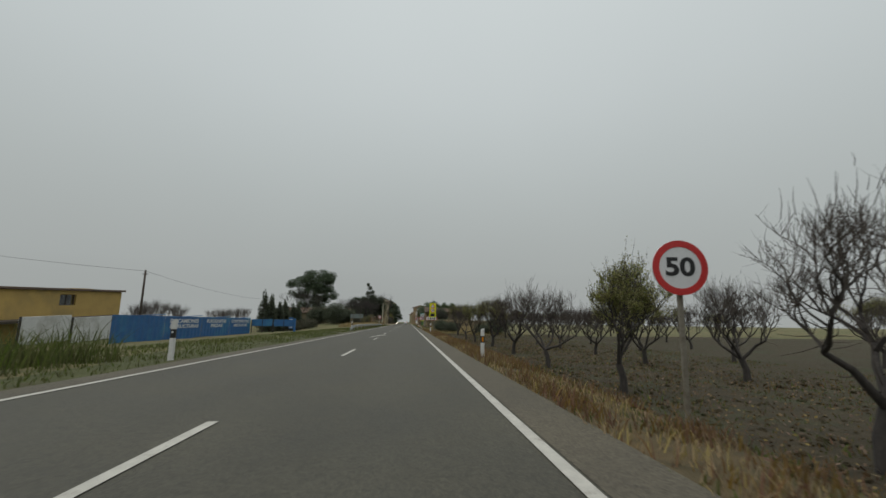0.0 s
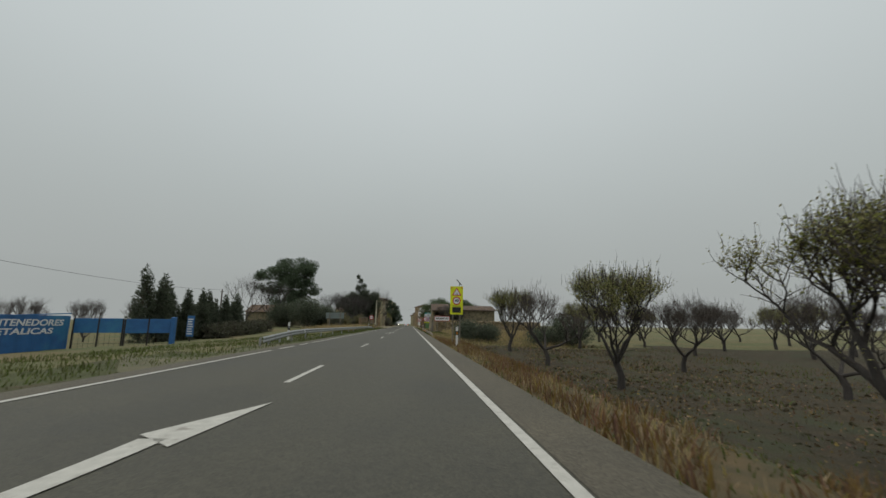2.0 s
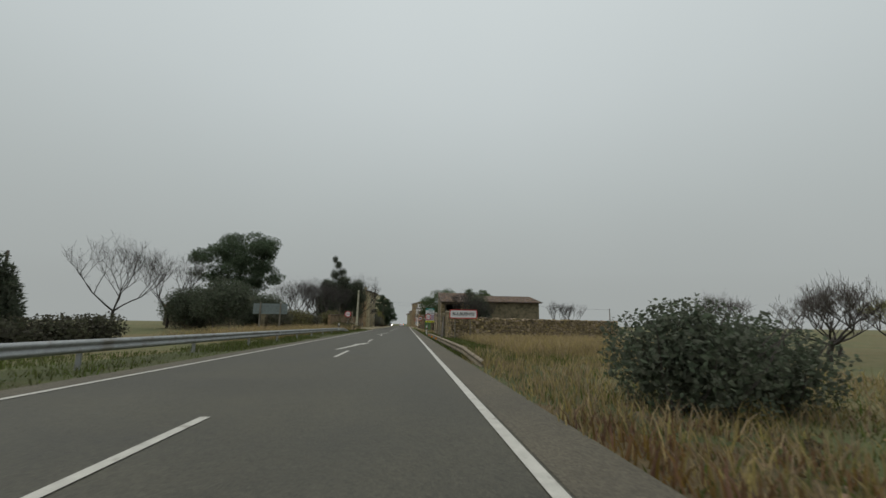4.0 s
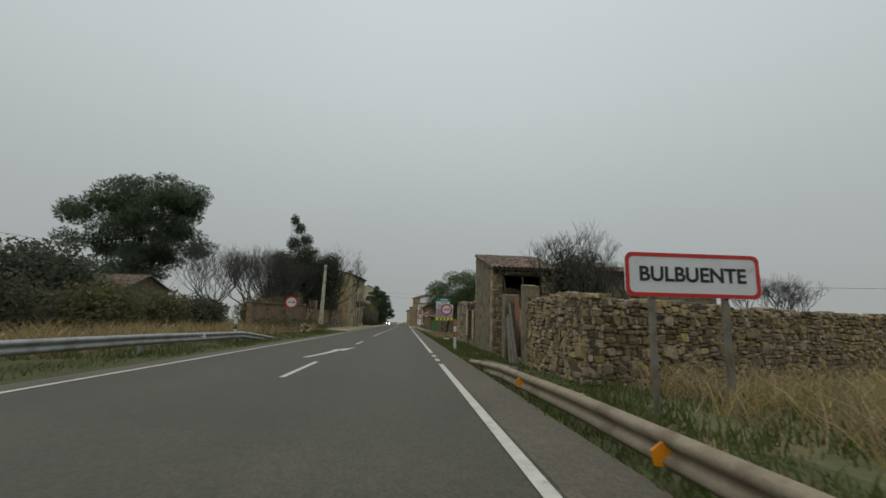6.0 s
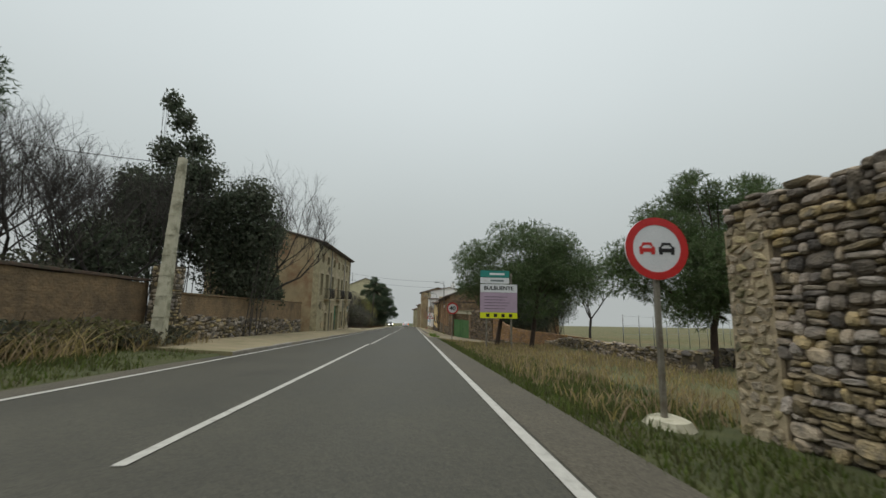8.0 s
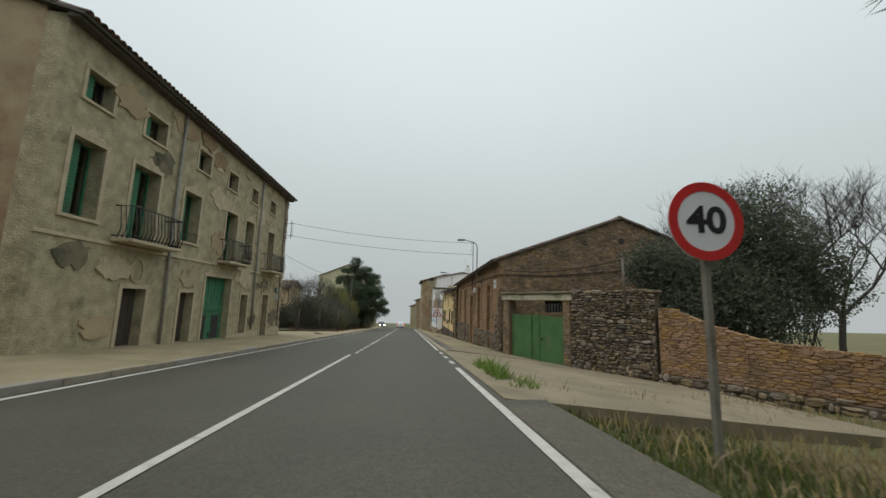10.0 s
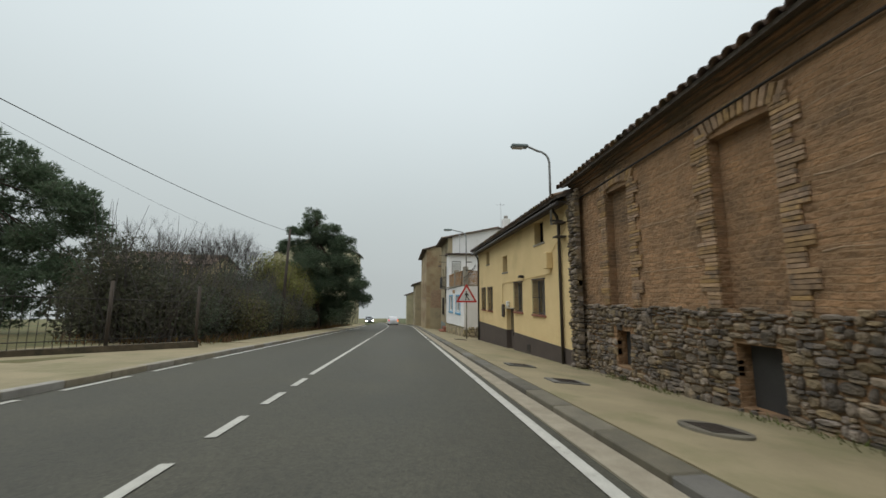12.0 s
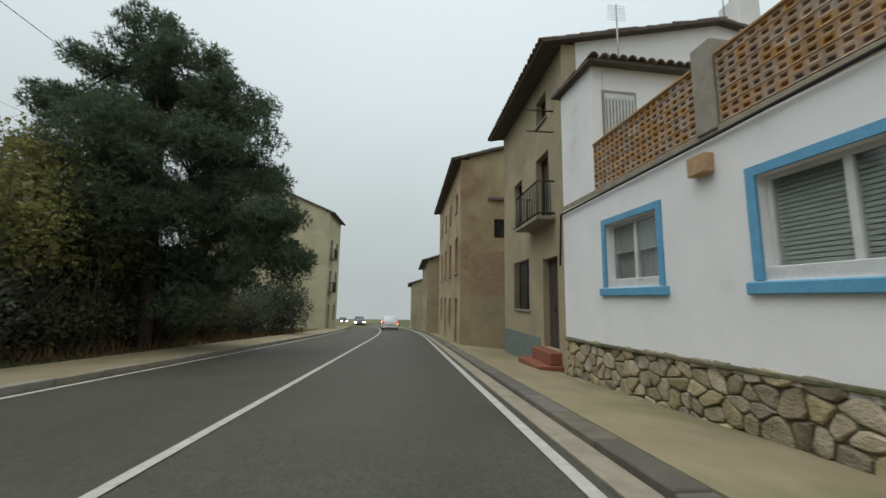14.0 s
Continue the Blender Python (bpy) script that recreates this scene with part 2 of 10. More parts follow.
M_BLADE_G = mat("green_blades", (0.105, 0.124, 0.030), (0.076, 0.092, 0.024), rough=0.95, scale=2, bump=0, rnd=0.35, hue=0.03, island=True, thin=0.4, low=0.8)
M_BLADE_O = mat("rusty_dry_blades", (0.20, 0.112, 0.045), (0.13, 0.082, 0.038), rough=0.95, scale=1.2, bump=0, rnd=0.35, hue=0.03, island=True, thin=0.4, low=0.8)
M_BLADE_Y = mat("straw_blades", (0.36, 0.275, 0.13), (0.25, 0.195, 0.095), rough=0.95, scale=0.8, bump=0, rnd=0.35, hue=0.02, island=True, thin=0.4, low=0.8)
M_BARK = mat("dark_bark", (0.058, 0.05, 0.044), (0.036, 0.032, 0.029), rough=1, scale=14, bump=0.7, fine=60, stretch=(1, 1, 0.3))
M_TWIG = mat("grey_twigs", (0.105, 0.09, 0.082), (0.075, 0.066, 0.06), rough=1, scale=10, bump=0)
M_SHOOT = mat("brown_shoots", (0.072, 0.058, 0.047), (0.05, 0.041, 0.034), rough=1, scale=10, bump=0)
M_BARK2 = mat("pine_bark", (0.075, 0.05, 0.036), (0.04, 0.03, 0.024), rough=1, scale=10, bump=0.8, fine=50, stretch=(1, 1, 0.4))
M_LEAF_A = mat("almond_leaves", (0.27, 0.26, 0.08), (0.2, 0.2, 0.065), rough=0.95, scale=1.5, bump=0, rnd=0.3, hue=0.035, island=True, thin=0.4, low=0.8)
M_LEAF_D = mat("evergreen_leaves", (0.108, 0.124, 0.082), (0.08, 0.096, 0.064), rough=0.95, scale=1.5, bump=0, rnd=0.3, hue=0.03, island=True, thin=0.4, low=0.8)
M_PINE = mat("pine_needles", (0.112, 0.15, 0.088), (0.084, 0.115, 0.068), rough=0.95, scale=1.0, bump=0, rnd=0.3, hue=0.03, island=True, thin=0.4, low=0.8)
M_PINE2 = mat("bright_pine_needles", (0.11, 0.15, 0.062), (0.078, 0.112, 0.046), rough=0.95, scale=1.0, bump=0, rnd=0.3, hue=0.03, island=True, thin=0.4, low=0.8)
M_YLEAF = mat("yellowing_leaves", (0.25, 0.24, 0.075), (0.18, 0.175, 0.06), rough=0.95, scale=1.5, bump=0, rnd=0.3, hue=0.03, island=True, thin=0.4, low=0.8)
M_BRAMB = mat("bramble_leaves", (0.096, 0.094, 0.06), (0.066, 0.066, 0.043), rough=0.95, scale=1.2, bump=0, rnd=0.3, hue=0.04, island=True, thin=0.4, low=0.8)
M_YBRAM = mat("faded_bramble_leaves", (0.15, 0.135, 0.06), (0.10, 0.094, 0.046), rough=0.95, scale=1.2, bump=0, rnd=0.3, hue=0.04, island=True, thin=0.4, low=0.8)
M_LITTER = mat("fallen_leaves", (0.20, 0.13, 0.06), (0.12, 0.085, 0.045), rough=0.95, scale=1.5, bump=0, rnd=0.4, hue=0.03, island=True, low=0.7)
M_STONE = mat("field_stone", (0.31, 0.232, 0.125), (0.18, 0.142, 0.082), rough=0.95, scale=7, bump=1.0, fine=45, dist=0.03, stain=(0.075, 0.062, 0.045), stain_scale=3.5, stain_at=0.6, rnd=0.5, hue=0.014, low=0.75)
M_STONE_I = mat("field_stone_far", (0.31, 0.232, 0.125), (0.18, 0.142, 0.082), rough=0.95, scale=7, bump=1.0, fine=45, dist=0.03, stain=(0.075, 0.062, 0.045), stain_scale=3.5, stain_at=0.6, rnd=0.5, hue=0.014, low=0.75, island=True)
M_COBB = mat("river_cobble", (0.34, 0.252, 0.14), (0.18, 0.145, 0.098), rough=0.9, scale=6, bump=1.0, fine=40, dist=0.03, stain=(0.085, 0.072, 0.058), stain_scale=3, stain_at=0.6, rnd=0.65, hue=0.012, low=0.45)
M_DCOB = mat("dark_rubble", (0.225, 0.165, 0.10), (0.125, 0.097, 0.066), rough=0.9, scale=6, bump=1.0, fine=40, dist=0.03, stain=(0.085, 0.072, 0.058), stain_scale=3, stain_at=0.6, rnd=0.5, hue=0.008, low=0.6)
M_COBB_I = mat("river_cobble_far", (0.34, 0.252, 0.14), (0.18, 0.145, 0.098), rough=0.9, scale=6, bump=1.0, fine=40, dist=0.03, stain=(0.085, 0.072, 0.058), stain_scale=3, stain_at=0.6, rnd=0.65, hue=0.012, low=0.45, island=True)
M_DCOB_I = mat("dark_rubble_far", (0.225, 0.165, 0.10), (0.125, 0.097, 0.066), rough=0.9, scale=6, bump=1.0, fine=40, dist=0.03, stain=(0.085, 0.072, 0.058), stain_scale=3, stain_at=0.6, rnd=0.5, hue=0.008, low=0.6, island=True)
M_FLAG = mat("pale_flagstone", (0.41, 0.34, 0.215), (0.28, 0.23, 0.15), rough=0.9, scale=6, bump=1.0, fine=40, dist=0.03, stain=(0.13, 0.125, 0.06), stain_scale=2.5, stain_at=0.6, rnd=0.3, hue=0.008, low=0.8)
M_FLAG_I = mat("pale_flagstone_far", (0.41, 0.34, 0.215), (0.28, 0.23, 0.15), rough=0.9, scale=6, bump=1.0, fine=40, dist=0.03, stain=(0.13, 0.125, 0.06), stain_scale=2.5, stain_at=0.6, rnd=0.3, hue=0.008, low=0.8, island=True)
M_MORT = mat("earth_mortar", (0.115, 0.09, 0.058), (0.07, 0.056, 0.038), rough=1, scale=5, bump=0.8, fine=40, stain=(0.05, 0.045, 0.03), stain_scale=2)
M_SHEDP = mat("weathered_render", (0.205, 0.168, 0.104), (0.13, 0.113, 0.072), rough=0.95, scale=3.6, bump=0.8, fine=16, stain=(0.080, 0.072, 0.043), stain_scale=1.7, stain_at=0.53, dist=0.03)
M_PALEP = mat("pale_render", (0.45, 0.365, 0.24), (0.35, 0.28, 0.18), rough=0.95, scale=3, bump=0.5, fine=40, stain=(0.2, 0.165, 0.11), stain_scale=1.7)
M_PALACE = mat("old_palace_render", (0.45, 0.39, 0.245), (0.30, 0.265, 0.165), rough=0.95, scale=3.2, bump=0.9, fine=26, stain=(0.19, 0.165, 0.10), stain_scale=1.5, stain_at=0.60, dist=0.035)
M_PALTRIM = mat("cream_surround", (0.5, 0.42, 0.29), (0.39, 0.325, 0.215), rough=0.95, scale=4, bump=0.4, fine=40)
M_PALPATCH = mat("bare_brick_patch", (0.31, 0.215, 0.12), (0.22, 0.155, 0.09), rough=1, scale=6, bump=0.8, fine=30)
M_PINKP = mat("pinkish_render", (0.36, 0.27, 0.18), (0.25, 0.18, 0.115), rough=0.95, scale=6, bump=0.8, fine=30, stain=(0.16, 0.12, 0.075), stain_scale=3.5)
M_EARTH = brick_mat("garden_wall_earth", (0.30, 0.205, 0.112), (0.185, 0.132, 0.078), (0.225, 0.158, 0.092), 0.30, 0.085, rough=0.98, axis="Y", bump=0.6, joint=0.008, stain=(0.12, 0.09, 0.056), spread=0.08, grit=5.0, relief=0.03)
M_ADOBE = brick_mat("rammed_earth", (0.355, 0.205, 0.105), (0.215, 0.132, 0.072), (0.262, 0.168, 0.092), 0.30, 0.085, rough=0.98, axis="Y", bump=0.6, joint=0.010, stain=(0.14, 0.095, 0.057), spread=0.12, grit=5.0, relief=0.03)
M_LIFT = mat("lime_line", (0.36, 0.26, 0.165), (0.27, 0.18, 0.11), rough=0.98, scale=6, bump=0.5, fine=40)
M_ADOBEP = mat("adobe_block_earth", (0.345, 0.212, 0.109), (0.25, 0.157, 0.084), rough=0.98, scale=5, bump=0.9, fine=28, stain=(0.17, 0.115, 0.075), stain_scale=1.6, stain_at=0.56, rnd=0.13, hue=0.008, dist=0.03, low=0.85)
M_ADOBEP_I = mat("adobe_block_earth_far", (0.345, 0.212, 0.109), (0.25, 0.157, 0.084), rough=0.98, scale=5, bump=0.9, fine=28, stain=(0.17, 0.115, 0.075), stain_scale=1.6, stain_at=0.56, rnd=0.13, hue=0.008, dist=0.03, low=0.85, island=True)
M_MOSS = mat("mossy_mortar", (0.20, 0.175, 0.11), (0.12, 0.115, 0.062), rough=1, scale=5, bump=0.8, fine=40, stain=(0.07, 0.08, 0.03), stain_scale=2.2)
M_GBRICK = mat("thin_old_brick", (0.30, 0.205, 0.118), (0.205, 0.145, 0.086), rough=0.98, scale=5, bump=0.7, fine=30, stain=(0.13, 0.105, 0.07), stain_scale=1.4, stain_at=0.54, rnd=0.3, hue=0.012, dist=0.02, low=0.75)
M_GBRICK_I = mat("thin_old_brick_far", (0.30, 0.205, 0.118), (0.205, 0.145, 0.086), rough=0.98, scale=5, bump=0.7, fine=30, stain=(0.13, 0.105, 0.07), stain_scale=1.4, stain_at=0.54, rnd=0.3, hue=0.012, dist=0.02, low=0.75, island=True)
M_REDST = mat("reddish_rubble", (0.285, 0.175, 0.09), (0.175, 0.115, 0.065), rough=0.98, scale=6, bump=0.7, fine=30, stain=(0.1, 0.075, 0.05), stain_scale=2.5, rnd=0.35, hue=0.014, low=0.8)
M_REDST_I = mat("reddish_rubble_far", (0.285, 0.175, 0.09), (0.175, 0.115, 0.065), rough=0.98, scale=6, bump=0.7, fine=30, stain=(0.1, 0.075, 0.05), stain_scale=2.5, rnd=0.35, hue=0.014, low=0.8, island=True)
M_BLADE_L = mat("bright_green_blades", (0.17, 0.24, 0.05), (0.13, 0.19, 0.045), rough=0.95, scale=2, bump=0, rnd=0.3, hue=0.02, island=True, thin=0.4, low=0.8)
M_GABLE = brick_mat("thin_brick_courses", (0.25, 0.15, 0.085), (0.17, 0.108, 0.066), (0.12, 0.09, 0.06), 0.32, 0.085, axis="X", bump=0.9, joint=0.02, stain=(0.11, 0.085, 0.058))
M_BRICK = mat("old_brick", (0.345, 0.225, 0.12), (0.25, 0.162, 0.088), rough=0.95, scale=12, bump=0.5, fine=60, stain=(0.16, 0.115, 0.075), stain_scale=6, stain_at=0.58, rnd=0.28, hue=0.006, low=0.85)
M_OLDRED = brick_mat("faded_old_brick", (0.40, 0.245, 0.15), (0.33, 0.215, 0.135), (0.33, 0.26, 0.18), 0.27, 0.075, axis="X", bump=0.6, joint=0.014, stain=(0.36, 0.28, 0.18))
M_YWALL = mat("yellow_stucco", (0.70, 0.53, 0.27), (0.64, 0.48, 0.24), rough=0.9, scale=1.2, bump=0.18, fine=90, stain=(0.53, 0.40, 0.2), stain_scale=0.5, stain_at=0.62)
M_BROWN = mat("brown_plinth_paint", (0.078, 0.058, 0.048), (0.062, 0.047, 0.04), rough=0.75, scale=2, bump=0.2, fine=80)
M_WHITE = mat("white_stucco", (0.8, 0.79, 0.78), (0.72, 0.71, 0.7), rough=0.9, scale=1.1, bump=0.2, fine=80, stain=(0.62, 0.60, 0.57), stain_scale=1.1, stain_at=0.66)
M_BLUE = mat("sky_blue_paint", (0.12, 0.34, 0.52), (0.10, 0.29, 0.46), rough=0.6, scale=5, bump=0.1, fine=60)
M_BEIGE = mat("beige_stucco", (0.38, 0.315, 0.20), (0.31, 0.26, 0.165), rough=0.9, scale=1.3, bump=0.3, fine=60, stain=(0.27, 0.225, 0.15), stain_scale=0.7)
M_OCHRE = mat("ochre_old_render", (0.42, 0.33, 0.195), (0.32, 0.25, 0.15), rough=0.95, scale=1.1, bump=0.4, fine=40, stain=(0.26, 0.16, 0.09), stain_scale=0.5)
M_CREAM = mat("pale_yellow_render", (0.50, 0.46, 0.30), (0.43, 0.40, 0.26), rough=0.9, scale=1.0, bump=0.2, fine=50, stain=(0.40, 0.36, 0.24), stain_scale=0.5)
M_TILE = mat("clay_roof_tile", (0.175, 0.10, 0.062), (0.11, 0.072, 0.05), rough=0.95, scale=8, bump=0.5, fine=50, stain=(0.085, 0.08, 0.05), stain_scale=2, stain_at=0.55, rnd=0.35, hue=0.02)
M_TILE_I = mat("clay_roof_tile_far", (0.175, 0.10, 0.062), (0.11, 0.072, 0.05), rough=0.95, scale=8, bump=0.5, fine=50, stain=(0.085, 0.08, 0.05), stain_scale=2, stain_at=0.55, rnd=0.35, hue=0.02, island=True)
M_EAVE = mat("dark_eave_wood", (0.105, 0.086, 0.068), (0.075, 0.062, 0.05), rough=0.9, scale=6, bump=0.4, fine=40)
M_WOOD = mat("grey_weathered_wood", (0.155, 0.135, 0.11), (0.095, 0.085, 0.07), rough=0.9, scale=10, bump=0.5, fine=60, stretch=(1, 1, 0.12))
M_DARKWOOD = mat("dark_old_wood", (0.066, 0.05, 0.038), (0.042, 0.033, 0.026), rough=0.9, scale=9, bump=0.4, fine=50, stretch=(1, 1, 0.15))
M_GRNGATE = mat("faded_green_paint", (0.072, 0.165, 0.055), (0.05, 0.125, 0.045), rough=0.7, scale=1.8, bump=0.25, fine=40, stain=(0.11, 0.15, 0.07), stain_scale=1.3, stain_at=0.6)
M_GRNDOOR = mat("old_green_door_paint", (0.045, 0.19, 0.09), (0.03, 0.135, 0.065), rough=0.75, scale=5, bump=0.3, fine=40, stain=(0.06, 0.075, 0.04), stain_scale=2, stain_at=0.6)
M_RUST = mat("rusty_corrugated_iron", (0.215, 0.165, 0.115), (0.165, 0.13, 0.095), rough=0.8, scale=3, bump=0.3, fine=40, stain=(0.14, 0.052, 0.022), stain_scale=1.6, stain_at=0.48, stretch=(1, 1, 0.3))
M_GALV = mat("galvanised_steel", (0.36, 0.37, 0.37), (0.28, 0.29, 0.29), rough=0.5, scale=6, bump=0.08, fine=40, metal=0.55, stain=(0.22, 0.21, 0.19), stain_scale=2)
M_OLDRAIL = mat("dull_weathered_rail", (0.27, 0.225, 0.16), (0.20, 0.165, 0.115), rough=0.75, scale=4, bump=0.2, fine=40, metal=0.2, stain=(0.13, 0.10, 0.065), stain_scale=1.5)
M_IRON = mat("black_wrought_iron", (0.035, 0.033, 0.032), (0.05, 0.043, 0.038), rough=0.6, scale=20, bump=0.2, metal=0.5)
M_PIPE = mat("dark_downpipe", (0.040, 0.030, 0.026), (0.030, 0.024, 0.021), rough=0.5, scale=8, bump=0.1)
M_GPIPE = mat("grey_downpipe", (0.28, 0.27, 0.24), (0.2, 0.19, 0.17), rough=0.6, scale=8, bump=0.1)
M_POST = mat("weathered_sign_post", (0.21, 0.195, 0.155), (0.16, 0.145, 0.115), rough=0.65, scale=5, bump=0.1, fine=40, metal=0.15, stain=(0.12, 0.10, 0.07), stain_scale=3)
M_SWHITE = mat("sign_white", (0.66, 0.67, 0.68), (0.60, 0.61, 0.62), rough=0.4, scale=3, bump=0, stain=(0.5, 0.5, 0.48), stain_scale=2, stain_at=0.65)
M_SRED = mat("sign_red", (0.52, 0.028, 0.026), (0.45, 0.024, 0.024), rough=0.4, scale=3, bump=0)
M_SBLACK = mat("sign_black", (0.012, 0.012, 0.013), (0.016, 0.016, 0.017), rough=0.5, scale=4, bump=0)
M_SYEL = mat("sign_fluorescent_yellow", (0.68, 0.72, 0.012), (0.62, 0.66, 0.012), rough=0.45, scale=3, bump=0)
M_SGREY = mat("sign_back_grey", (0.20, 0.24, 0.24), (0.16, 0.195, 0.195), rough=0.55, scale=4, bump=0.05, metal=0.3)
M_STEAL = mat("sign_teal", (0.02, 0.24, 0.20), (0.02, 0.20, 0.17), rough=0.45, scale=3, bump=0)
M_SPINK = mat("sign_lilac", (0.42, 0.31, 0.40), (0.37, 0.28, 0.36), rough=0.45, scale=3, bump=0)
M_AMBER = mat("amber_reflector", (0.72, 0.27, 0.01), (0.62, 0.21, 0.01), rough=0.25, scale=20, bump=0)
M_PLASTIC = mat("white_plastic", (0.62, 0.62, 0.60), (0.55, 0.55, 0.53), rough=0.5, scale=5, bump=0.05, stain=(0.40, 0.38, 0.34), stain_scale=3, stain_at=0.65)
M_PANELBLUE = mat("blue_sheet_panel", (0.022, 0.115, 0.30), (0.018, 0.09, 0.24), rough=0.6, scale=2, bump=0.1, fine=30, stain=(0.035, 0.17, 0.30), stain_scale=0.3, stain_at=0.55)
M_PANELWH = mat("white_sheet_panel", (0.56, 0.57, 0.57), (0.48, 0.49, 0.49), rough=0.7, scale=1.5, bump=0.1, stain=(0.36, 0.36, 0.34), stain_scale=0.6)
M_YBLD = mat("mustard_render", (0.50, 0.34, 0.11), (0.43, 0.29, 0.095), rough=0.9, scale=1, bump=0.2, stain=(0.36, 0.26, 0.1), stain_scale=0.4)
M_CPOLE = mat("pole_concrete", (0.52, 0.49, 0.37), (0.42, 0.395, 0.29), rough=0.9, scale=5, bump=0.3, fine=60, stain=(0.22, 0.21, 0.14), stain_scale=2)
M_TERRA = mat("terracotta_block", (0.4, 0.235, 0.1), (0.31, 0.175, 0.075), rough=0.9, scale=12, bump=0.3, fine=60, rnd=0.2)
M_CARW = mat("white_car_paint", (0.62, 0.64, 0.67), (0.58, 0.60, 0.63), rough=0.25, scale=2, bump=0)
M_CARD = mat("dark_car_paint", (0.03, 0.033, 0.04), (0.025, 0.028, 0.034), rough=0.25, scale=2, bump=0)
M_TYRE = mat("tyre_rubber", (0.015, 0.015, 0.015), (0.02, 0.02, 0.02), rough=0.9, scale=30, bump=0.2)
M_REDLENS = glow("lit_red_lens", (0.8, 0.05, 0.03), 0.6)
M_HEAD = glow("lit_headlamp", (1.0, 0.88, 0.62), 45.0)
M_IND = glow("lit_orange_indicator", (1.0, 0.38, 0.04), 2.5)
M_BLIND = mat("roller_blind", (0.40, 0.42, 0.37), (0.34, 0.36, 0.32), rough=0.7, scale=4, bump=0.05)
M_CURT = mat("pale_curtain", (0.30, 0.30, 0.28), (0.22, 0.22, 0.21), rough=0.9, scale=6, bump=0.2, stretch=(6, 6, 0.3))
# near-black colour that stands in for the shade inside openings
M_PAINTED_DARK = mat("painted_darkness", (0.045, 0.043, 0.04), (0.035, 0.033, 0.031), rough=1, scale=3, bump=0)
M_RUBBLE = mat("rubble_earth", (0.15, 0.085, 0.05), (0.09, 0.06, 0.04), rough=1, scale=5, bump=1.0, fine=25, dist=0.06)
M_STEP = mat("red_step_tile", (0.25, 0.085, 0.045), (0.19, 0.07, 0.04), rough=0.6, scale=8, bump=0.1)
M_GLASS = bpy.data.materials.new("window_glass")
M_GLASS.use_nodes = True
gb = M_GLASS.node_tree.nodes["Principled BSDF"]
gb.inputs["Base Color"].default_value = (0.80, 0.84, 0.84, 1)
gb.inputs["Roughness"].default_value, gb.inputs["IOR"].default_value = 0.03, 1.45
gb.inputs["Transmission Weight"].default_value = 1.0

# ---- helpers ----
SLOPE = 0.0559          # the road falls ahead
Z = Vector((0, 0, 1))


def gz(y):
    return -SLOPE * y


def gh(x, y):
    """Height of the ground over the road's own plane."""
    if x >= 0:
        xs = (1.6, 2.2, 3.0, 4.2, 6.0, 9.0, 40.0)
        k = min(max((y - 52) / 20, 0), 1)
        a = np.interp(x, xs, (0, -0.02, -0.15, -0.32, -0.85, -0.95, -1.0))
        b = np.interp(x, xs, (0, -0.02, -0.14, -0.24, -0.30, -0.36, -0.5))
        b -= min(max((y - 141) / 5, 0), 1) * min(max((164 - y) / 3, 0), 1) * np.interp(x, (1.8, 3, 9, 14), (0.05, 0.16, 0.48, 0.48))
    else:
        xs = (5.2, 6.0, 8.0, 12.0, 21.0, 40.0)
        k = min(max((y - 76) / 26, 0), 1)
        a = np.interp(-x, xs, (0, -0.02, 0.0, -0.2, -0.75, -1.0))
        b = np.interp(-x, xs, (0, 0.0, 0.15, 0.25, 0.3, 0.4))
    return float(a + (b - a) * k)


def spot(x, y, up=0.0):
    return Vector((x, y, gz(y) + gh(x, y) + up))


def linked(name, data, parent=None):
    ob = new(name, data)
    if parent is not None:
        ob.parent = parent
    return ob


def to_mesh(name, bm, *materials):
    me = bpy.data.meshes.new(name)
    bm.to_mesh(me)
    bm.free()
    for m in materials:
        me.materials.append(m)
    return me


def part(name, bm, material, parent, label=""):
    ob = linked(name, to_mesh(name, bm, material), parent)
    if label:
        ob["label"] = label
    return ob


def thing(name, place, label, category, group="", kind="", turn=0.0):
    ob = new(name)
    ob.empty_display_size = 0.2
    ob.matrix_basis = Matrix.Translation(place) @ Matrix.Rotation(radians(turn), 4, "Z")
    return tagged(ob, label, category, group, kind)


def box(bm, x0, x1, y0, y1, z0, z1, bevel=0.0):
    v = [bm.verts.new((x, y, z)) for x in (x0, x1) for y in (y0, y1) for z in (z0, z1)]
    fs = [bm.faces.new([v[i] for i in q]) for q in ((0, 1, 3, 2), (4, 6, 7, 5), (0, 4, 5, 1), (2, 3, 7, 6), (0, 2, 6, 4), (1, 5, 7, 3))]
    if bevel:
        es = list({e for f in fs for e in f.edges})
        bmesh.ops.bevel(bm, geom=es, offset=bevel, segments=1, affect="EDGES")
    return fs


def boxed(x0, x1, y0, y1, z0, z1, bevel=0.0):
    bm = bmesh.new()
    box(bm, min(x0, x1), max(x0, x1), min(y0, y1), max(y0, y1), z0, z1, bevel)
    return bm


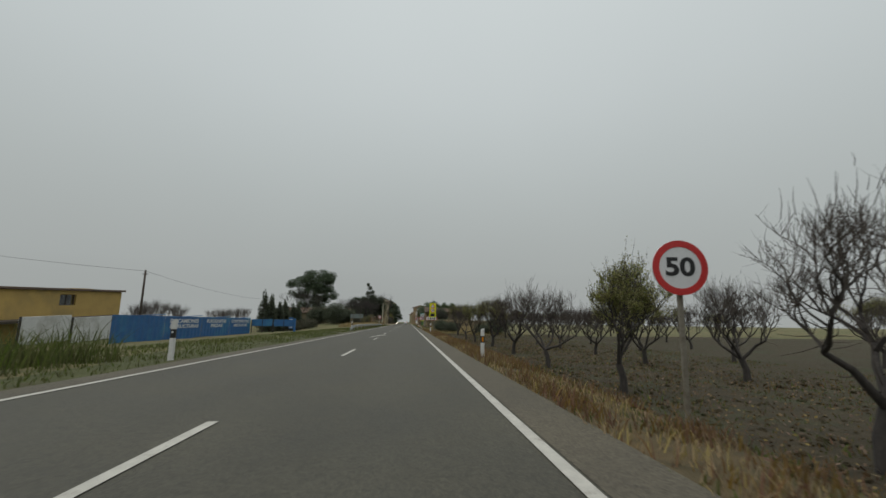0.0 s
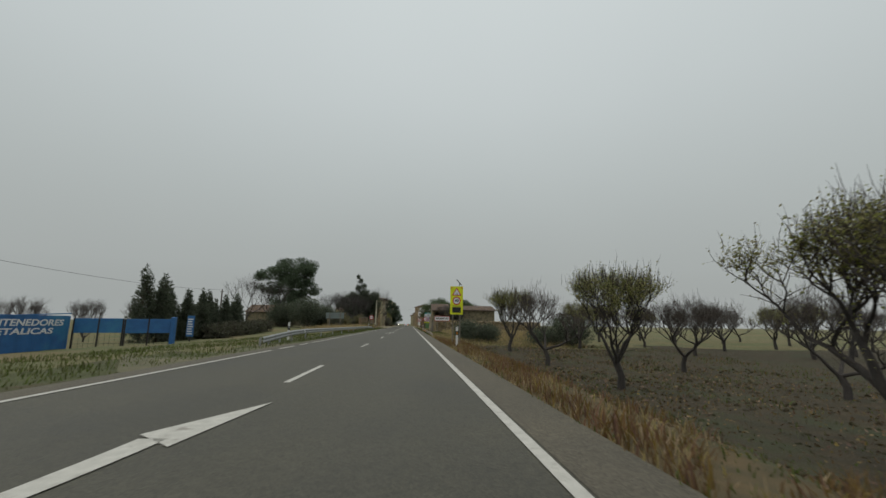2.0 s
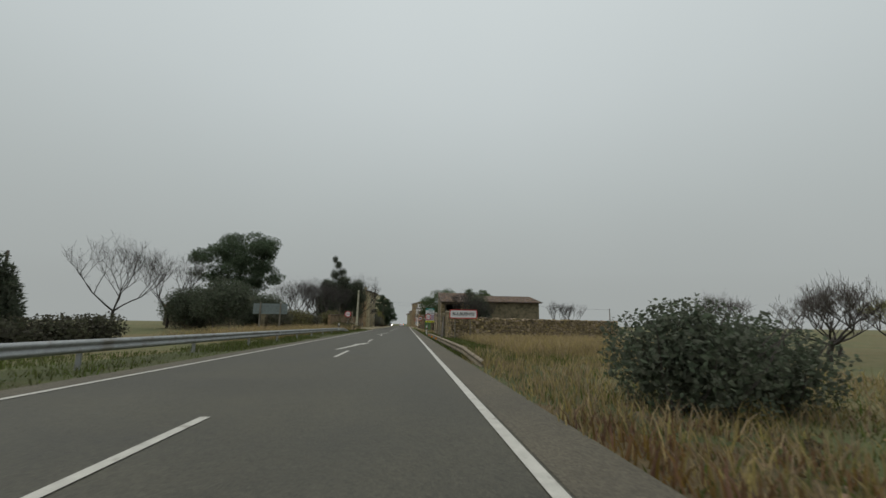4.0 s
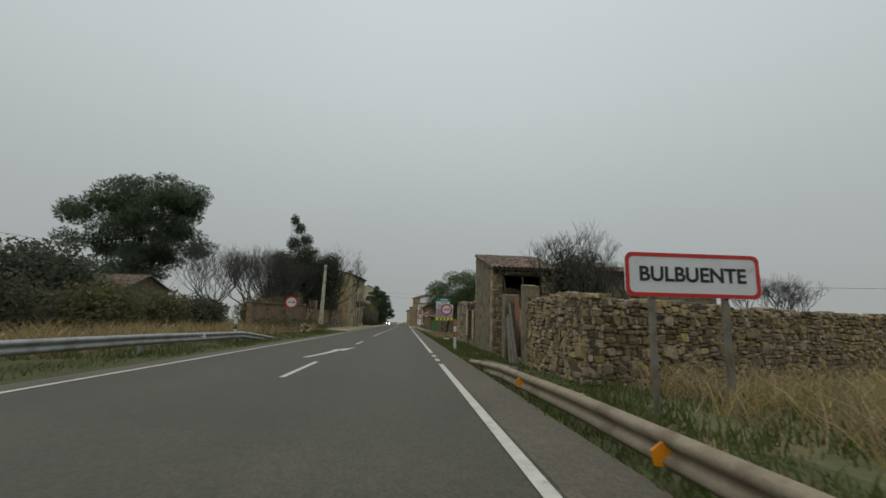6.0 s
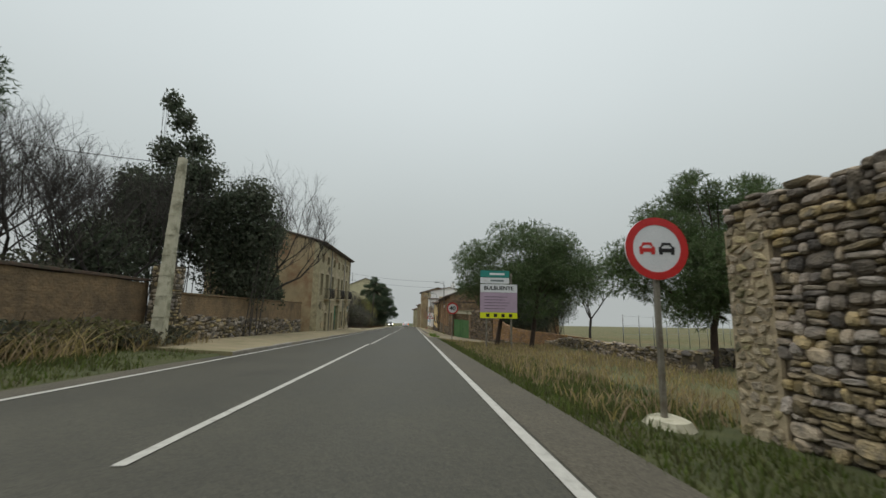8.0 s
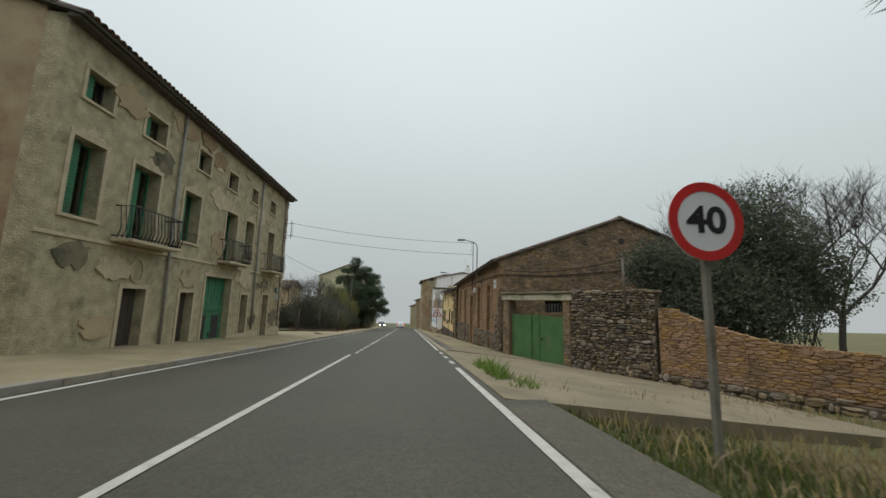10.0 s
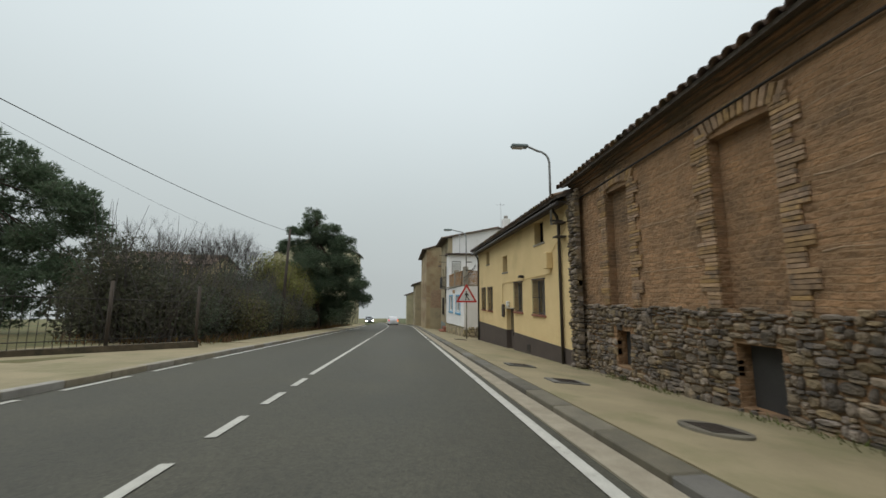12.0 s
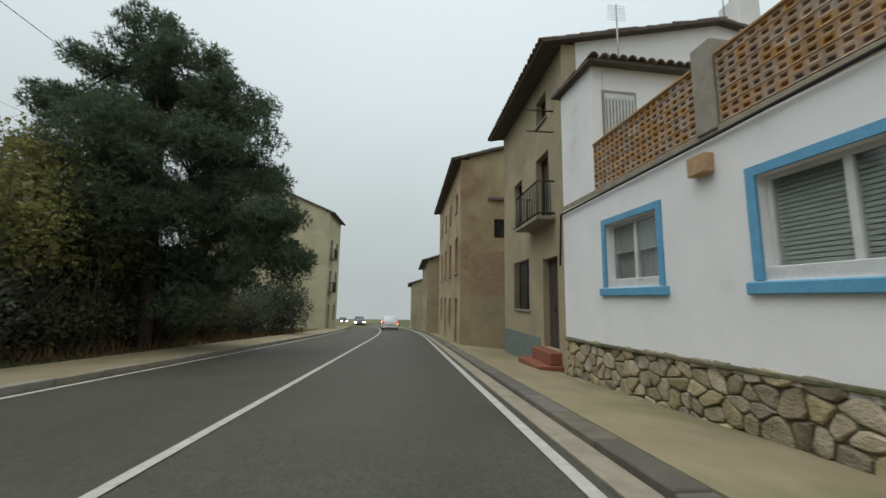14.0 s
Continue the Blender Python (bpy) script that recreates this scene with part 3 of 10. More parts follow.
def tube(bm, pts, radii, n=8, caps=True):
    """A tapered tube along points."""
    rings = []
    pts = [Vector(p) for p in pts]
    for i, p in enumerate(pts):
        d = (pts[min(i + 1, len(pts) - 1)] - pts[max(i - 1, 0)]).normalized()
        a = d.cross(Vector((0.31, 0.95, 0.05)) if abs(d.y) < 0.9 else Vector((1, 0, 0.1))).normalized()
        b = d.cross(a)
        r = radii[i] if hasattr(radii, "__len__") else radii
        rings.append([bm.verts.new(p + (a * math.cos(t) + b * math.sin(t)) * r) for t in [k * math.tau / n for k in range(n)]])
    for r0, r1 in zip(rings, rings[1:]):
        for k in range(n):
            f = bm.faces.new((r0[k], r0[(k + 1) % n], r1[(k + 1) % n], r1[k]))
            f.smooth = n > 4
    if caps:
        bm.faces.new(rings[0][::-1])
        bm.faces.new(rings[-1])


def tubed(pts, radii, n=8):
    bm = bmesh.new()
    tube(bm, pts, radii, n)
    return bm


def plate(bm, outline, y0, y1):
    """A flat plate: an outline in x and z, from y0 to y1."""
    a = [bm.verts.new((x, y0, z)) for x, z in outline]
    b = [bm.verts.new((x, y1, z)) for x, z in outline]
    bm.faces.new(a[::-1])
    bm.faces.new(b)
    for i in range(len(a)):
        j = (i + 1) % len(a)
        bm.faces.new((a[i], a[j], b[j], b[i]))


def plated(outline, y0, y1):
    bm = bmesh.new()
    plate(bm, outline, y0, y1)
    bmesh.ops.recalc_face_normals(bm, faces=bm.faces)
    return bm


def disc(r, n=32, cx=0, cz=0):
    return [(cx + r * math.cos(k * math.tau / n), cz + r * math.sin(k * math.tau / n)) for k in range(n)]


def round_rect(x0, x1, z0, z1, r, n=5):
    o = []
    for cx, cz, a in ((x1 - r, z1 - r, 0), (x0 + r, z1 - r, 90), (x0 + r, z0 + r, 180), (x1 - r, z0 + r, 270)):
        o += [(cx + r * math.cos(radians(a + 90 * k / n)), cz + r * math.sin(radians(a + 90 * k / n))) for k in range(n + 1)]
    return o


def ringed(outer, inner, y0, y1):
    """A flat frame between two outlines with the same count."""
    bm = bmesh.new()
    rows = [[bm.verts.new((x, y, z)) for x, z in o] for o, y in ((outer, y0), (inner, y0), (inner, y1), (outer, y1))]
    n = len(outer)
    for r in range(4):
        for k in range(n):
            bm.faces.new((rows[r][k], rows[r][(k + 1) % n], rows[(r + 1) % 4][(k + 1) % n], rows[(r + 1) % 4][k]))
    bmesh.ops.recalc_face_normals(bm, faces=bm.faces)
    return bm


def lettered(text, size, wide=None, depth=0.004, bold=0.0):
    """Upright letters, centred, in x and z, that face -y."""
    cu = bpy.data.curves.new("letters", "FONT")
    cu.body, cu.size, cu.extrude, cu.offset = text, size, depth, bold
    cu.align_x, cu.align_y = "CENTER", "CENTER"
    tmp = new("letters", cu)
    dg = bpy.context.evaluated_depsgraph_get()
    me = bpy.data.meshes.new_from_object(tmp.evaluated_get(dg))
    bpy.data.objects.remove(tmp)
    bm = bmesh.new()
    bm.from_mesh(me)
    bpy.data.meshes.remove(me)
    xs = [v.co.x for v in bm.verts]
    k = wide / (max(xs) - min(xs)) if wide else 1
    mid = (max(xs) + min(xs)) / 2
    for v in bm.verts:
        v.co = Vector(((v.co.x - mid) * k, -v.co.z, v.co.y))
    return bm


class Side:
    """A plane for a front: u along it, d into it, w up; points come out in its thing's own space."""

    def __init__(self, o, u, d):
        self.o, self.u, self.d = Vector(o), Vector(u), Vector(d)

    def __call__(self, u, d, w):
        return self.o + self.u * u + self.d * d + Z * w


def slab(bm, s, u0, u1, d0, d1, w0, w1):
    v = [bm.verts.new(s(u, d, w)) for u in (u0, u1) for d in (d0, d1) for w in (w0, w1)]
    return [bm.faces.new([v[i] for i in q]) for q in ((0, 1, 3, 2), (4, 6, 7, 5), (0, 4, 5, 1), (2, 3, 7, 6), (0, 2, 6, 4), (1, 5, 7, 3))]


def slabbed(s, u0, u1, d0, d1, w0, w1, bevel=0.0):
    bm = bmesh.new()
    fs = slab(bm, s, u0, u1, d0, d1, w0, w1)
    bmesh.ops.recalc_face_normals(bm, faces=bm.faces)
    if bevel:
        bmesh.ops.bevel(bm, geom=list(bm.edges), offset=bevel, segments=1, affect="EDGES")
    return bm


def walled(s, length, thick, w0, w1, openings=(), top=None, extra=(), jag=0.0):
    """A wall with openings through it; top: its height at u, where it is not level."""
    bm = bmesh.new()
    us = sorted({0.0, length, *[o for q in openings for o in q[:2]], *extra})
    ws = sorted({w0, w1, *[o for q in openings for o in q[2:]]})

    def solid(i, j):
        if not (0 <= i < len(us) - 1 and 0 <= j < len(ws) - 1):
            return False
        u, w = (us[i] + us[i + 1]) / 2, (ws[j] + ws[j + 1]) / 2
        return not any(a < u < b and c < w < e for a, b, c, e in openings)

    made = {}

    def vert(i, j, d):
        if (i, j, d) not in made:
            w = ws[j]
            if top is not None and j == len(ws) - 1:
                w = top(us[i])
            made[i, j, d] = bm.verts.new(s(us[i], d, w))
        return made[i, j, d]

    for i in range(len(us) - 1):
        for j in range(len(ws) - 1):
            if not solid(i, j):
                continue
            for d in (0.0, thick):
                bm.faces.new([vert(i + a, j + b, d) for a, b in ((0, 0), (1, 0), (1, 1), (0, 1))])
            for di, dj, e in ((-1, 0, ((0, 0), (0, 1))), (1, 0, ((1, 0), (1, 1))), (0, -1, ((0, 0), (1, 0))), (0, 1, ((0, 1), (1, 1)))):
                if not solid(i + di, j + dj):
                    (a, b), (c, g) = e
                    bm.faces.new((vert(i + a, j + b, 0.0), vert(i + c, j + g, 0.0), vert(i + c, j + g, thick), vert(i + a, j + b, thick)))
    bmesh.ops.recalc_face_normals(bm, faces=bm.faces)
    return bm


def strip(bm, pts, w0, w1, up):
    """A flat ribbon on the road plane: points (x, y), from offset w0 to w1 across."""
    prev = None
    for x, y in pts:
        cur = [bm.verts.new((x + o, y, gz(y) + up)) for o in (w0, w1)]
        if prev:
            bm.faces.new((prev[0], prev[1], cur[1], cur[0]))
        prev = cur


def bend(y):
    """The road swings to the left past the last houses."""
    return 0.0 if y < 212 else -0.0021 * (y - 212) ** 2


def stone_shape(seed, sharp=0.5):
    """A rough block of about unit size."""
    r = random.Random(seed)
    bm = bmesh.new()
    bmesh.ops.create_cube(bm, size=1)
    bmesh.ops.bevel(bm, geom=list(bm.edges), offset=0.16 + 0.08 * (1 - sharp), segments=1, affect="EDGES")
    for v in bm.verts:
        v.co += Vector((r.uniform(-1, 1), r.uniform(-1, 1), r.uniform(-1, 1))) * 0.07
    for f in bm.faces:
        f.smooth = sharp < 0.4
    return bm


def stone_set(name, material, far, sharp=0.5):
    a = [to_mesh(name, stone_shape(k * 7 + 3, sharp), material) for k in range(8)]
    return name, a, far


def cell(p, others, reach=1.7):
    """The convex field of a point among its neighbours."""
    poly = [(p[0] + a * reach, p[1] + b * reach) for a, b in ((-1, -1), (1, -1), (1, 1), (-1, 1))]
    for q in others:
        nx, ny = q[0] - p[0], q[1] - p[1]
        c = nx * (p[0] + q[0]) / 2 + ny * (p[1] + q[1]) / 2
        out = []
        for k, a in enumerate(poly):
            b = poly[(k + 1) % len(poly)]
            da, db = nx * a[0] + ny * a[1] - c, nx * b[0] + ny * b[1] - c
            if da <= 0:
                out.append(a)
            if (da < 0) != (db < 0) and da != db:
                t = da / (da - db)
                out.append((a[0] + (b[0] - a[0]) * t, a[1] + (b[1] - a[1]) * t))
        poly = out
        if len(poly) < 3:
            return []
    return poly


def coursed(length, w0, wmax, size, r, seed, rounded):
    """Rubble in rough courses: outlines (centre u, centre w, ring) with uneven heights and widths."""
    sx, sy = size
    out, w, j = [], w0, 0
    while w < wmax:
        h = sy * (0.5 + 1.15 * r.random() ** 1.2)
        u = -r.uniform(0, sx)
        while u < length:
            wide = sx * (0.35 + 1.4 * r.random() ** 1.6)
            many = 2 if h > sy * 1.05 and r.random() < 0.28 else 1
            for k in range(many):
                a, b = wide / 2 * r.uniform(0.90, 1.0), h / many / 2 * r.uniform(0.72, 1.1)
                cu = u + wide / 2
                cw = w + h * (k + 0.5) / many + 0.75 * sy * noise.noise(Vector((cu * 0.42 / sx, w * 0.8, seed * 2.3)))
                p = r.uniform(2.3, 3.2) if rounded else r.uniform(2.8, 6.0)
                tilt, slant, wedge = r.gauss(0, 0.05), r.uniform(-0.12, 0.12), r.uniform(-0.16, 0.16)
                n = 11 if rounded else 10
                turn0 = r.uniform(0, 0.5)
                ring = []
                for q in range(n):
                    t = turn0 + q * math.tau / n
                    c_, s_ = math.cos(t), math.sin(t)
                    m = r.uniform(0.93, 1.05)
                    x = a * m * math.copysign(abs(c_) ** (2 / p), c_)
                    y = b * m * math.copysign(abs(s_) ** (2 / p), s_)
                    ring.append((x + slant * y, y * (1 + wedge * x / a) + tilt * x))
                big = r.random() < 0.07
                if big:
                    ring = [(x * 1.08, y * 1.75) for x, y in ring]
                out.append((cu, cw, ring, 0.03 if big else 0.0))
            u += wide
        w += h
        j += 1
    return out


def fielded(length, w0, top, size, r, seed, skip, loose, gap, proud, wmax):
    """Stones or bricks that each fill the field round a point."""
    sx, sy = size
    ni, nj = int(length / sx) + 3, int((wmax - w0) / sy) + 3
    pts = {}
    for j in range(-1, nj):
        for i in range(-2, ni):
            if r.random() < 0.17 * loose:
                continue
            pts[i, j] = (i + 0.5 * (j % 2) + r.uniform(-0.42, 0.42), j + 0.5 + r.uniform(-0.34, 0.34) * loose)
    laid = []
    for (i, j), p in pts.items():
        uc, wc = p[0] * sx, w0 + p[1] * sy
        if not (-0.3 * sx < uc < length + 0.3 * sx and w0 - 0.02 < wc < top(min(max(uc, 0), length)) + 0.03):
            continue
        if any(a - 0.03 < uc < b + 0.03 and c - 0.03 < wc < e + 0.03 for a, b, c, e in skip):
            continue
        poly = cell(p, [pts[i + a, j + b] for a in range(-3, 4) for b in range(-2, 3) if (a or b) and (i + a, j + b) in pts])
        tp = top(min(max(uc, 0), length)) + 0.05
        bent = []
        for x, y in poly:
            q = Vector((x * 0.55, y * 0.55, seed * 3.7))
            bent.append((x + 0.34 * loose * noise.noise(q), y + 0.16 * loose * noise.noise(q + Vector((31, 7, 0)))))
        poly = [(min(max(x * sx, 0.0), length), min(w0 + y * sy, tp)) for x, y in bent]
        for a, b, c, e in skip:
            if c < wc < e:
                poly = [((min(x, a) if uc < a else max(x, b)) if a - sx * 1.5 < uc < b + sx * 1.5 else x, y) for x, y in poly]
            elif a < uc < b:
                poly = [(x, max(y, e) if wc > e else min(y, c)) for x, y in poly]
        if len(poly) < 3:
            continue
        cx, cy = sum(q[0] for q in poly) / len(poly), sum(q[1] for q in poly) / len(poly)
        ring = []
        n = len(poly)
        for k in range(n):
            a, b = poly[k], poly[(k + 1) % n]
            if math.hypot(a[0] - b[0], a[1] - b[1]) < 0.02:
                ring.append(((a[0] + b[0]) / 2, (a[1] + b[1]) / 2))
                continue
            for t in (0.2, 0.8):
                ring.append((a[0] + (b[0] - a[0]) * t, a[1] + (b[1] - a[1]) * t))
        out = []
        for x, y in ring:
            dx, dy = x - cx, y - cy
            m = max(math.hypot(dx, dy), 1e-4)
            k = max(0.3, 1 - (gap + r.uniform(0, gap)) / m)
            out.append((dx * k, dy * k))
        if len(out) < 4:
            continue
        laid.append((cx, cy, out, r.uniform(-proud, proud), r.uniform(-0.10, 0.10), r.uniform(-0.14, 0.14), r.uniform(0.72, 0.9)))
    return laid


def lay_stones(parent, s, length, w0, top, stones, size=(0.28, 0.14), deep=0.16, keep=280, skip=(), near=None, proud=0.03, seed=1, stuff="stonework", gap=0.009, bulge=0.014, loose=1.0):
    """Rubble set into the face of a wall, each stone with its own outline: the nearest as pieces, the rest joined."""
    name, shapes, far = stones
    r = random.Random(seed)
    sx, sy = size
    wmax = max(top(length * k / 20) for k in range(21))
    laid = []
    if name in ("stone", "cobble"):
        for cu, cw, ring, out_ in coursed(length, w0, wmax + 0.1, size, r, seed, name == "cobble"):
            tp = top(min(max(cu, 0), length))
            if not (-0.3 * sx < cu < length + 0.3 * sx and w0 - 0.02 < cw < tp + 0.03):
                continue
            if any(a - 0.03 < cu < b + 0.03 and c - 0.03 < cw < e + 0.03 for a, b, c, e in skip):
                continue
            pts = [(min(max(cu + x, 0.0), length), min(cw + y, tp + 0.06)) for x, y in ring]
            for a, b, c, e in skip:
                if c < cw < e:
                    pts = [((min(x, a) if cu < a else max(x, b)) if a - sx * 1.5 < cu < b + sx * 1.5 else x, y) for x, y in pts]
                elif a < cu < b:
                    pts = [(x, max(y, e) if cw > e else min(y, c)) for x, y in pts]
            cu = min(max(cu, 0.02), length - 0.02)
            round_ = name == "cobble"
            laid.append((cu, cw, [(x - cu, y - cw) for x, y in pts], r.gauss(0, proud * 0.55) - out_, r.uniform(-0.12, 0.12), r.uniform(-0.2, 0.2), r.uniform(0.52, 0.72) if round_ else r.uniform(0.74, 0.9)))
        bulge = max(bulge, size[0] * (0.13 if name == "cobble" else 0.07))
    else:
        laid = fielded(length, w0, top, size, r, seed, skip, loose, gap, proud, wmax)
    mid = length / 2 if near is None else near
    laid.sort(key=lambda q: abs(q[0] - mid))
    turn_ = Matrix((s.u, s.d, Z)).transposed().to_4x4()
    rest_v, rest_f = [], []
    for i, (cx, cy, out, pr, ta, tb, ins) in enumerate(laid):
        n = len(out)
        v = [Vector((x, deep * 0.8, y)) for x, y in out]
        v += [Vector((x, pr + min(0.008, bulge) + ta * x + tb * y, y)) for x, y in out]
        v += [Vector((x * ins, pr - bulge + ta * x + tb * y + r.uniform(-0.006, 0.006), y * ins)) for x, y in out]
        f = [[2 * n + k for k in range(n)]]
        for q in (0, n):
            f += [[q + k, q + (k + 1) % n, q + n + (k + 1) % n, q + n + k] for k in range(n)]
        m = Matrix.Translation(s(cx, 0, cy)) @ turn_
        if turn_.to_3x3().determinant() > 0:
            f = [q[::-1] for q in f]
            f[0] = f[0][::-1]
        else:
            f[0] = f[0][::-1]
        if i < keep:
            me = bpy.data.meshes.new(name)
            me.from_pydata(v, [], f)
            me.materials.append(shapes[0].materials[0])
            ob = linked(name, me, parent)
            ob.matrix_basis = m
        else:
            o = len(rest_v)
            rest_v += [m @ q for q in v]
            rest_f += [[o + j for j in q] for q in f]
    if rest_v:
        me = bpy.data.meshes.new(stuff)
        me.from_pydata(rest_v, [], rest_f)
        me.materials.append(far)
        ob = linked(stuff, me, parent)
        ob["kind"] = "stuff"

# ---- ground, road, markings ----
def build_ground():
    xs = [-2500, -900, -300, -120, -70, -50, -40, -32, -26, -22, -19, -16, -14, -12, -10.5, -9.2, -8, -7, -6.3, -5.75, -5.6, -2, 1.6, 2.05, 2.5, 3, 3.5, 4.2, 5, 6, 7, 8, 9, 10.5, 12, 14, 16, 18, 21, 25, 30, 40, 60, 100, 250, 800, 2500]
    ys = [-600, -200, -80, -40, -20] + [float(k) * 1.6 - 10 for k in range(0, 170)] + [270, 300, 350, 450, 700, 1200, 2500]
    bm = bmesh.new()
    r = random.Random(4)
    rows = []
    for y in ys:
        row = []
        for x in xs:
            h = gh(x, y)
            if -5.7 < x < 2.3:
                h -= 0.06
            elif abs(x) > 3.6:
                h += 0.10 * noise.noise(Vector((x * 0.35, y * 0.35, 3))) + 0.03 * r.uniform(-1, 1)
            row.append(bm.verts.new((x, y, gz(max(y, -60)) + h)))
        rows.append(row)
    for j in range(len(ys) - 1):
        for i in range(len(xs) - 1):
            f = bm.faces.new((rows[j][i], rows[j][i + 1], rows[j + 1][i + 1], rows[j + 1][i]))
            f.smooth = True
            x, y = (xs[i] + xs[i + 1]) / 2, (ys[j] + ys[j + 1]) / 2
            q = noise.noise(Vector((x * 0.2, y * 0.2, 9)))
            if x > 0:
                f.material_index = (0 if x > 5 + q else 2) if y < 64 + 4 * q else (1 if x < 5.2 + q else 3)
            else:
                f.material_index = 1 if x > -8 + q else 3
    ob = new("ground", to_mesh("ground", bm, M_SOIL, M_GREEN, M_DRYG, M_ROUGH))
    tagged(ob, "tilled brown field and rough grass beside the road", "ground", kind="structure")


build_ground()


def ribbon_object(name, runs, material, up, label, kind="structure", category="road", thick=0.0):
    bm = bmesh.new()
    for pts, a, b in runs:
        strip(bm, pts, a, b, up)
    ob = new(name, to_mesh(name, bm, material))
    return tagged(ob, label, category, kind=kind)


def run(x, y0, y1, step=4.0):
    n = max(1, int((y1 - y0) / step))
    return [(x + bend(y0 + (y1 - y0) * k / n), y0 + (y1 - y0) * k / n) for k in range(n + 1)]


ribbon_object("road", [(run(0, -60, 146.5), -5.75, 2.44), (run(0, 146.5, 420), -5.75, 1.83)], M_ASPH, 0.0, "worn dark two-lane asphalt road, damp")
ribbon_object("road_shoulder", [(run(0, -60, 146), 1.70, 2.44), (run(0, -60, 126), -5.80, -5.22)], M_ASPH2, 0.004, "paler worn asphalt shoulder beside the lane")


ribbon_object("lay_by", [(run(0, 42, 54, 1), -13.0, -5.78)], M_LAYBY, 0.0, "pale gravelly lay-by before the blue yard", category="lay-by")
for v_ in bpy.data.objects["lay_by"].data.vertices:
    k_ = min(1.0, min(v_.co.y - 42, 54 - v_.co.y) / 5)
    if v_.co.x < -10:
        v_.co.x = -5.95 - 3.4 * k_
    v_.co.z = gz(v_.co.y) + gh(v_.co.x, v_.co.y) + (0.03 if v_.co.x < -5.9 else 0.0)


def build_marks():
    def mark(name, runs, label):
        ribbon_object(name, runs, M_PAINT, 0.009, label, category="road marking")

    right = [(run(1.6, -60, 98.9), -0.065, 0.065)]
    for a, b in ((99.7, 100.4), (101.1, 101.8)):
        right.append((run(1.6, a, b, 1), -0.065, 0.065))
    right.append((run(1.6, 102.7, 150.6), -0.065, 0.065))
    for a, b in ((151.6, 152.4), (153.3, 154.1), (155.0, 156.0)):
        right.append((run(1.62, a, b, 1), -0.06, 0.06))
    right += [(run(1.6, 156.9, 185.6), -0.06, 0.06), (run(1.6, 186.4, 187.2, 1), -0.06, 0.06), (run(1.6, 188.0, 190.3, 1), -0.06, 0.06), (run(1.6, 190.6, 420), -0.06, 0.06)]
    mark("edge_line", right, "worn white edge line along the lane")
    left = [(run(-5.1, -60, 48.9), -0.065, 0.065), (run(-5.1, 49.9, 51.9, 1), -0.065, 0.065), (run(-5.1, 52.9, 54.4, 1), -0.065, 0.065), (run(-5.1, 55.2, 166), -0.065, 0.065)]
    left += [(run(-5.1, 166.6 + 2.2 * k, 168.1 + 2.2 * k, 1), -0.06, 0.06) for k in range(5)]
    left.append((run(-5.1, 178, 420), -0.06, 0.06))
    mark("edge_line", left, "worn white edge line by the far verge")
    middle = [(run(-1.87 if k in (3, 4) else -1.79, 7.13 + 11.13 * k, 10.08 + 11.13 * k, 1), -0.06, 0.06) for k in range(-3, 10)]
    middle += [(run(-1.80, 117.9, 135), -0.055, 0.055), (run(-1.68, 135, 154.2), -0.055, 0.055), (run(-1.58, 160.4, 166.9), -0.055, 0.055), (run(-1.6, 174.5, 188.2), -0.055, 0.055), (run(-1.6, 192.66, 420), -0.055, 0.055)]
    for a in (154.9, 156.2, 157.55, 158.84, 167.6, 169.0, 170.45, 171.85, 173.2, 189.1, 190.9):
        middle.append((run(-1.58, a, a + 0.8, 1), -0.055, 0.055))
    mark("centre_line", middle, "white centre line, broken then solid")
    for y0, y1 in ((33.6, 38.7), (77.6, 83.4), (100.3, 105.0)):
        bm = bmesh.new()
        n = 10
        prev = None
        for k in range(n + 1):
            t = k / n
            y = y0 + (y1 - y0 - 1.7) * t
            x = -2.42 + 0.42 * math.sin(t * 1.45)
            hw = 0.085 + 0.05 * t
            cur = [bm.verts.new((x + o, y, gz(y) + 0.010)) for o in (-hw, hw)]
            if prev:
                bm.faces.new((*prev, cur[1], cur[0]))
            prev = cur
        ya = y1 - 1.75
        head = [bm.verts.new((x, y, gz(y) + 0.010)) for x, y in ((-2.22, ya + 0.2), (-1.72, ya - 0.2), (-1.48, y1))]
        bm.faces.new(head)
        ob = new("road_arrow", to_mesh("road_arrow", bm, M_PAINT))
        tagged(ob, "white curved lane-return arrow painted on the asphalt", "road marking", group="lane arrows", kind="structure")


build_marks()


def kerbed(name, pts, a, b, lift, material, label, category, h_in=0.0, h_out=0.0):
    """A raised strip with a real edge; its far side stands h_out over the road plane."""
    bm = bmesh.new()
    prev = None
    for x, y in pts:
        z0, up = gz(y), lift(y) if callable(lift) else lift
        q = [(x + a, z0 - 0.3), (x + a, z0 + up + h_in), (x + b, z0 + up + h_out), (x + b, z0 - 0.6 + min(h_out, 0))]
        cur = [bm.verts.new((px, y, pz)) for px, pz in q]
        if prev:
            for i in range(3):
                bm.faces.new((prev[i], prev[i + 1], cur[i + 1], cur[i]))
        if prev is None:
            bm.faces.new(cur)
        prev = cur
    bm.faces.new(prev)
    bmesh.ops.recalc_face_normals(bm, faces=bm.faces)
    ob = new(name, to_mesh(name, bm, material))
    return tagged(ob, label, category, kind="structure")


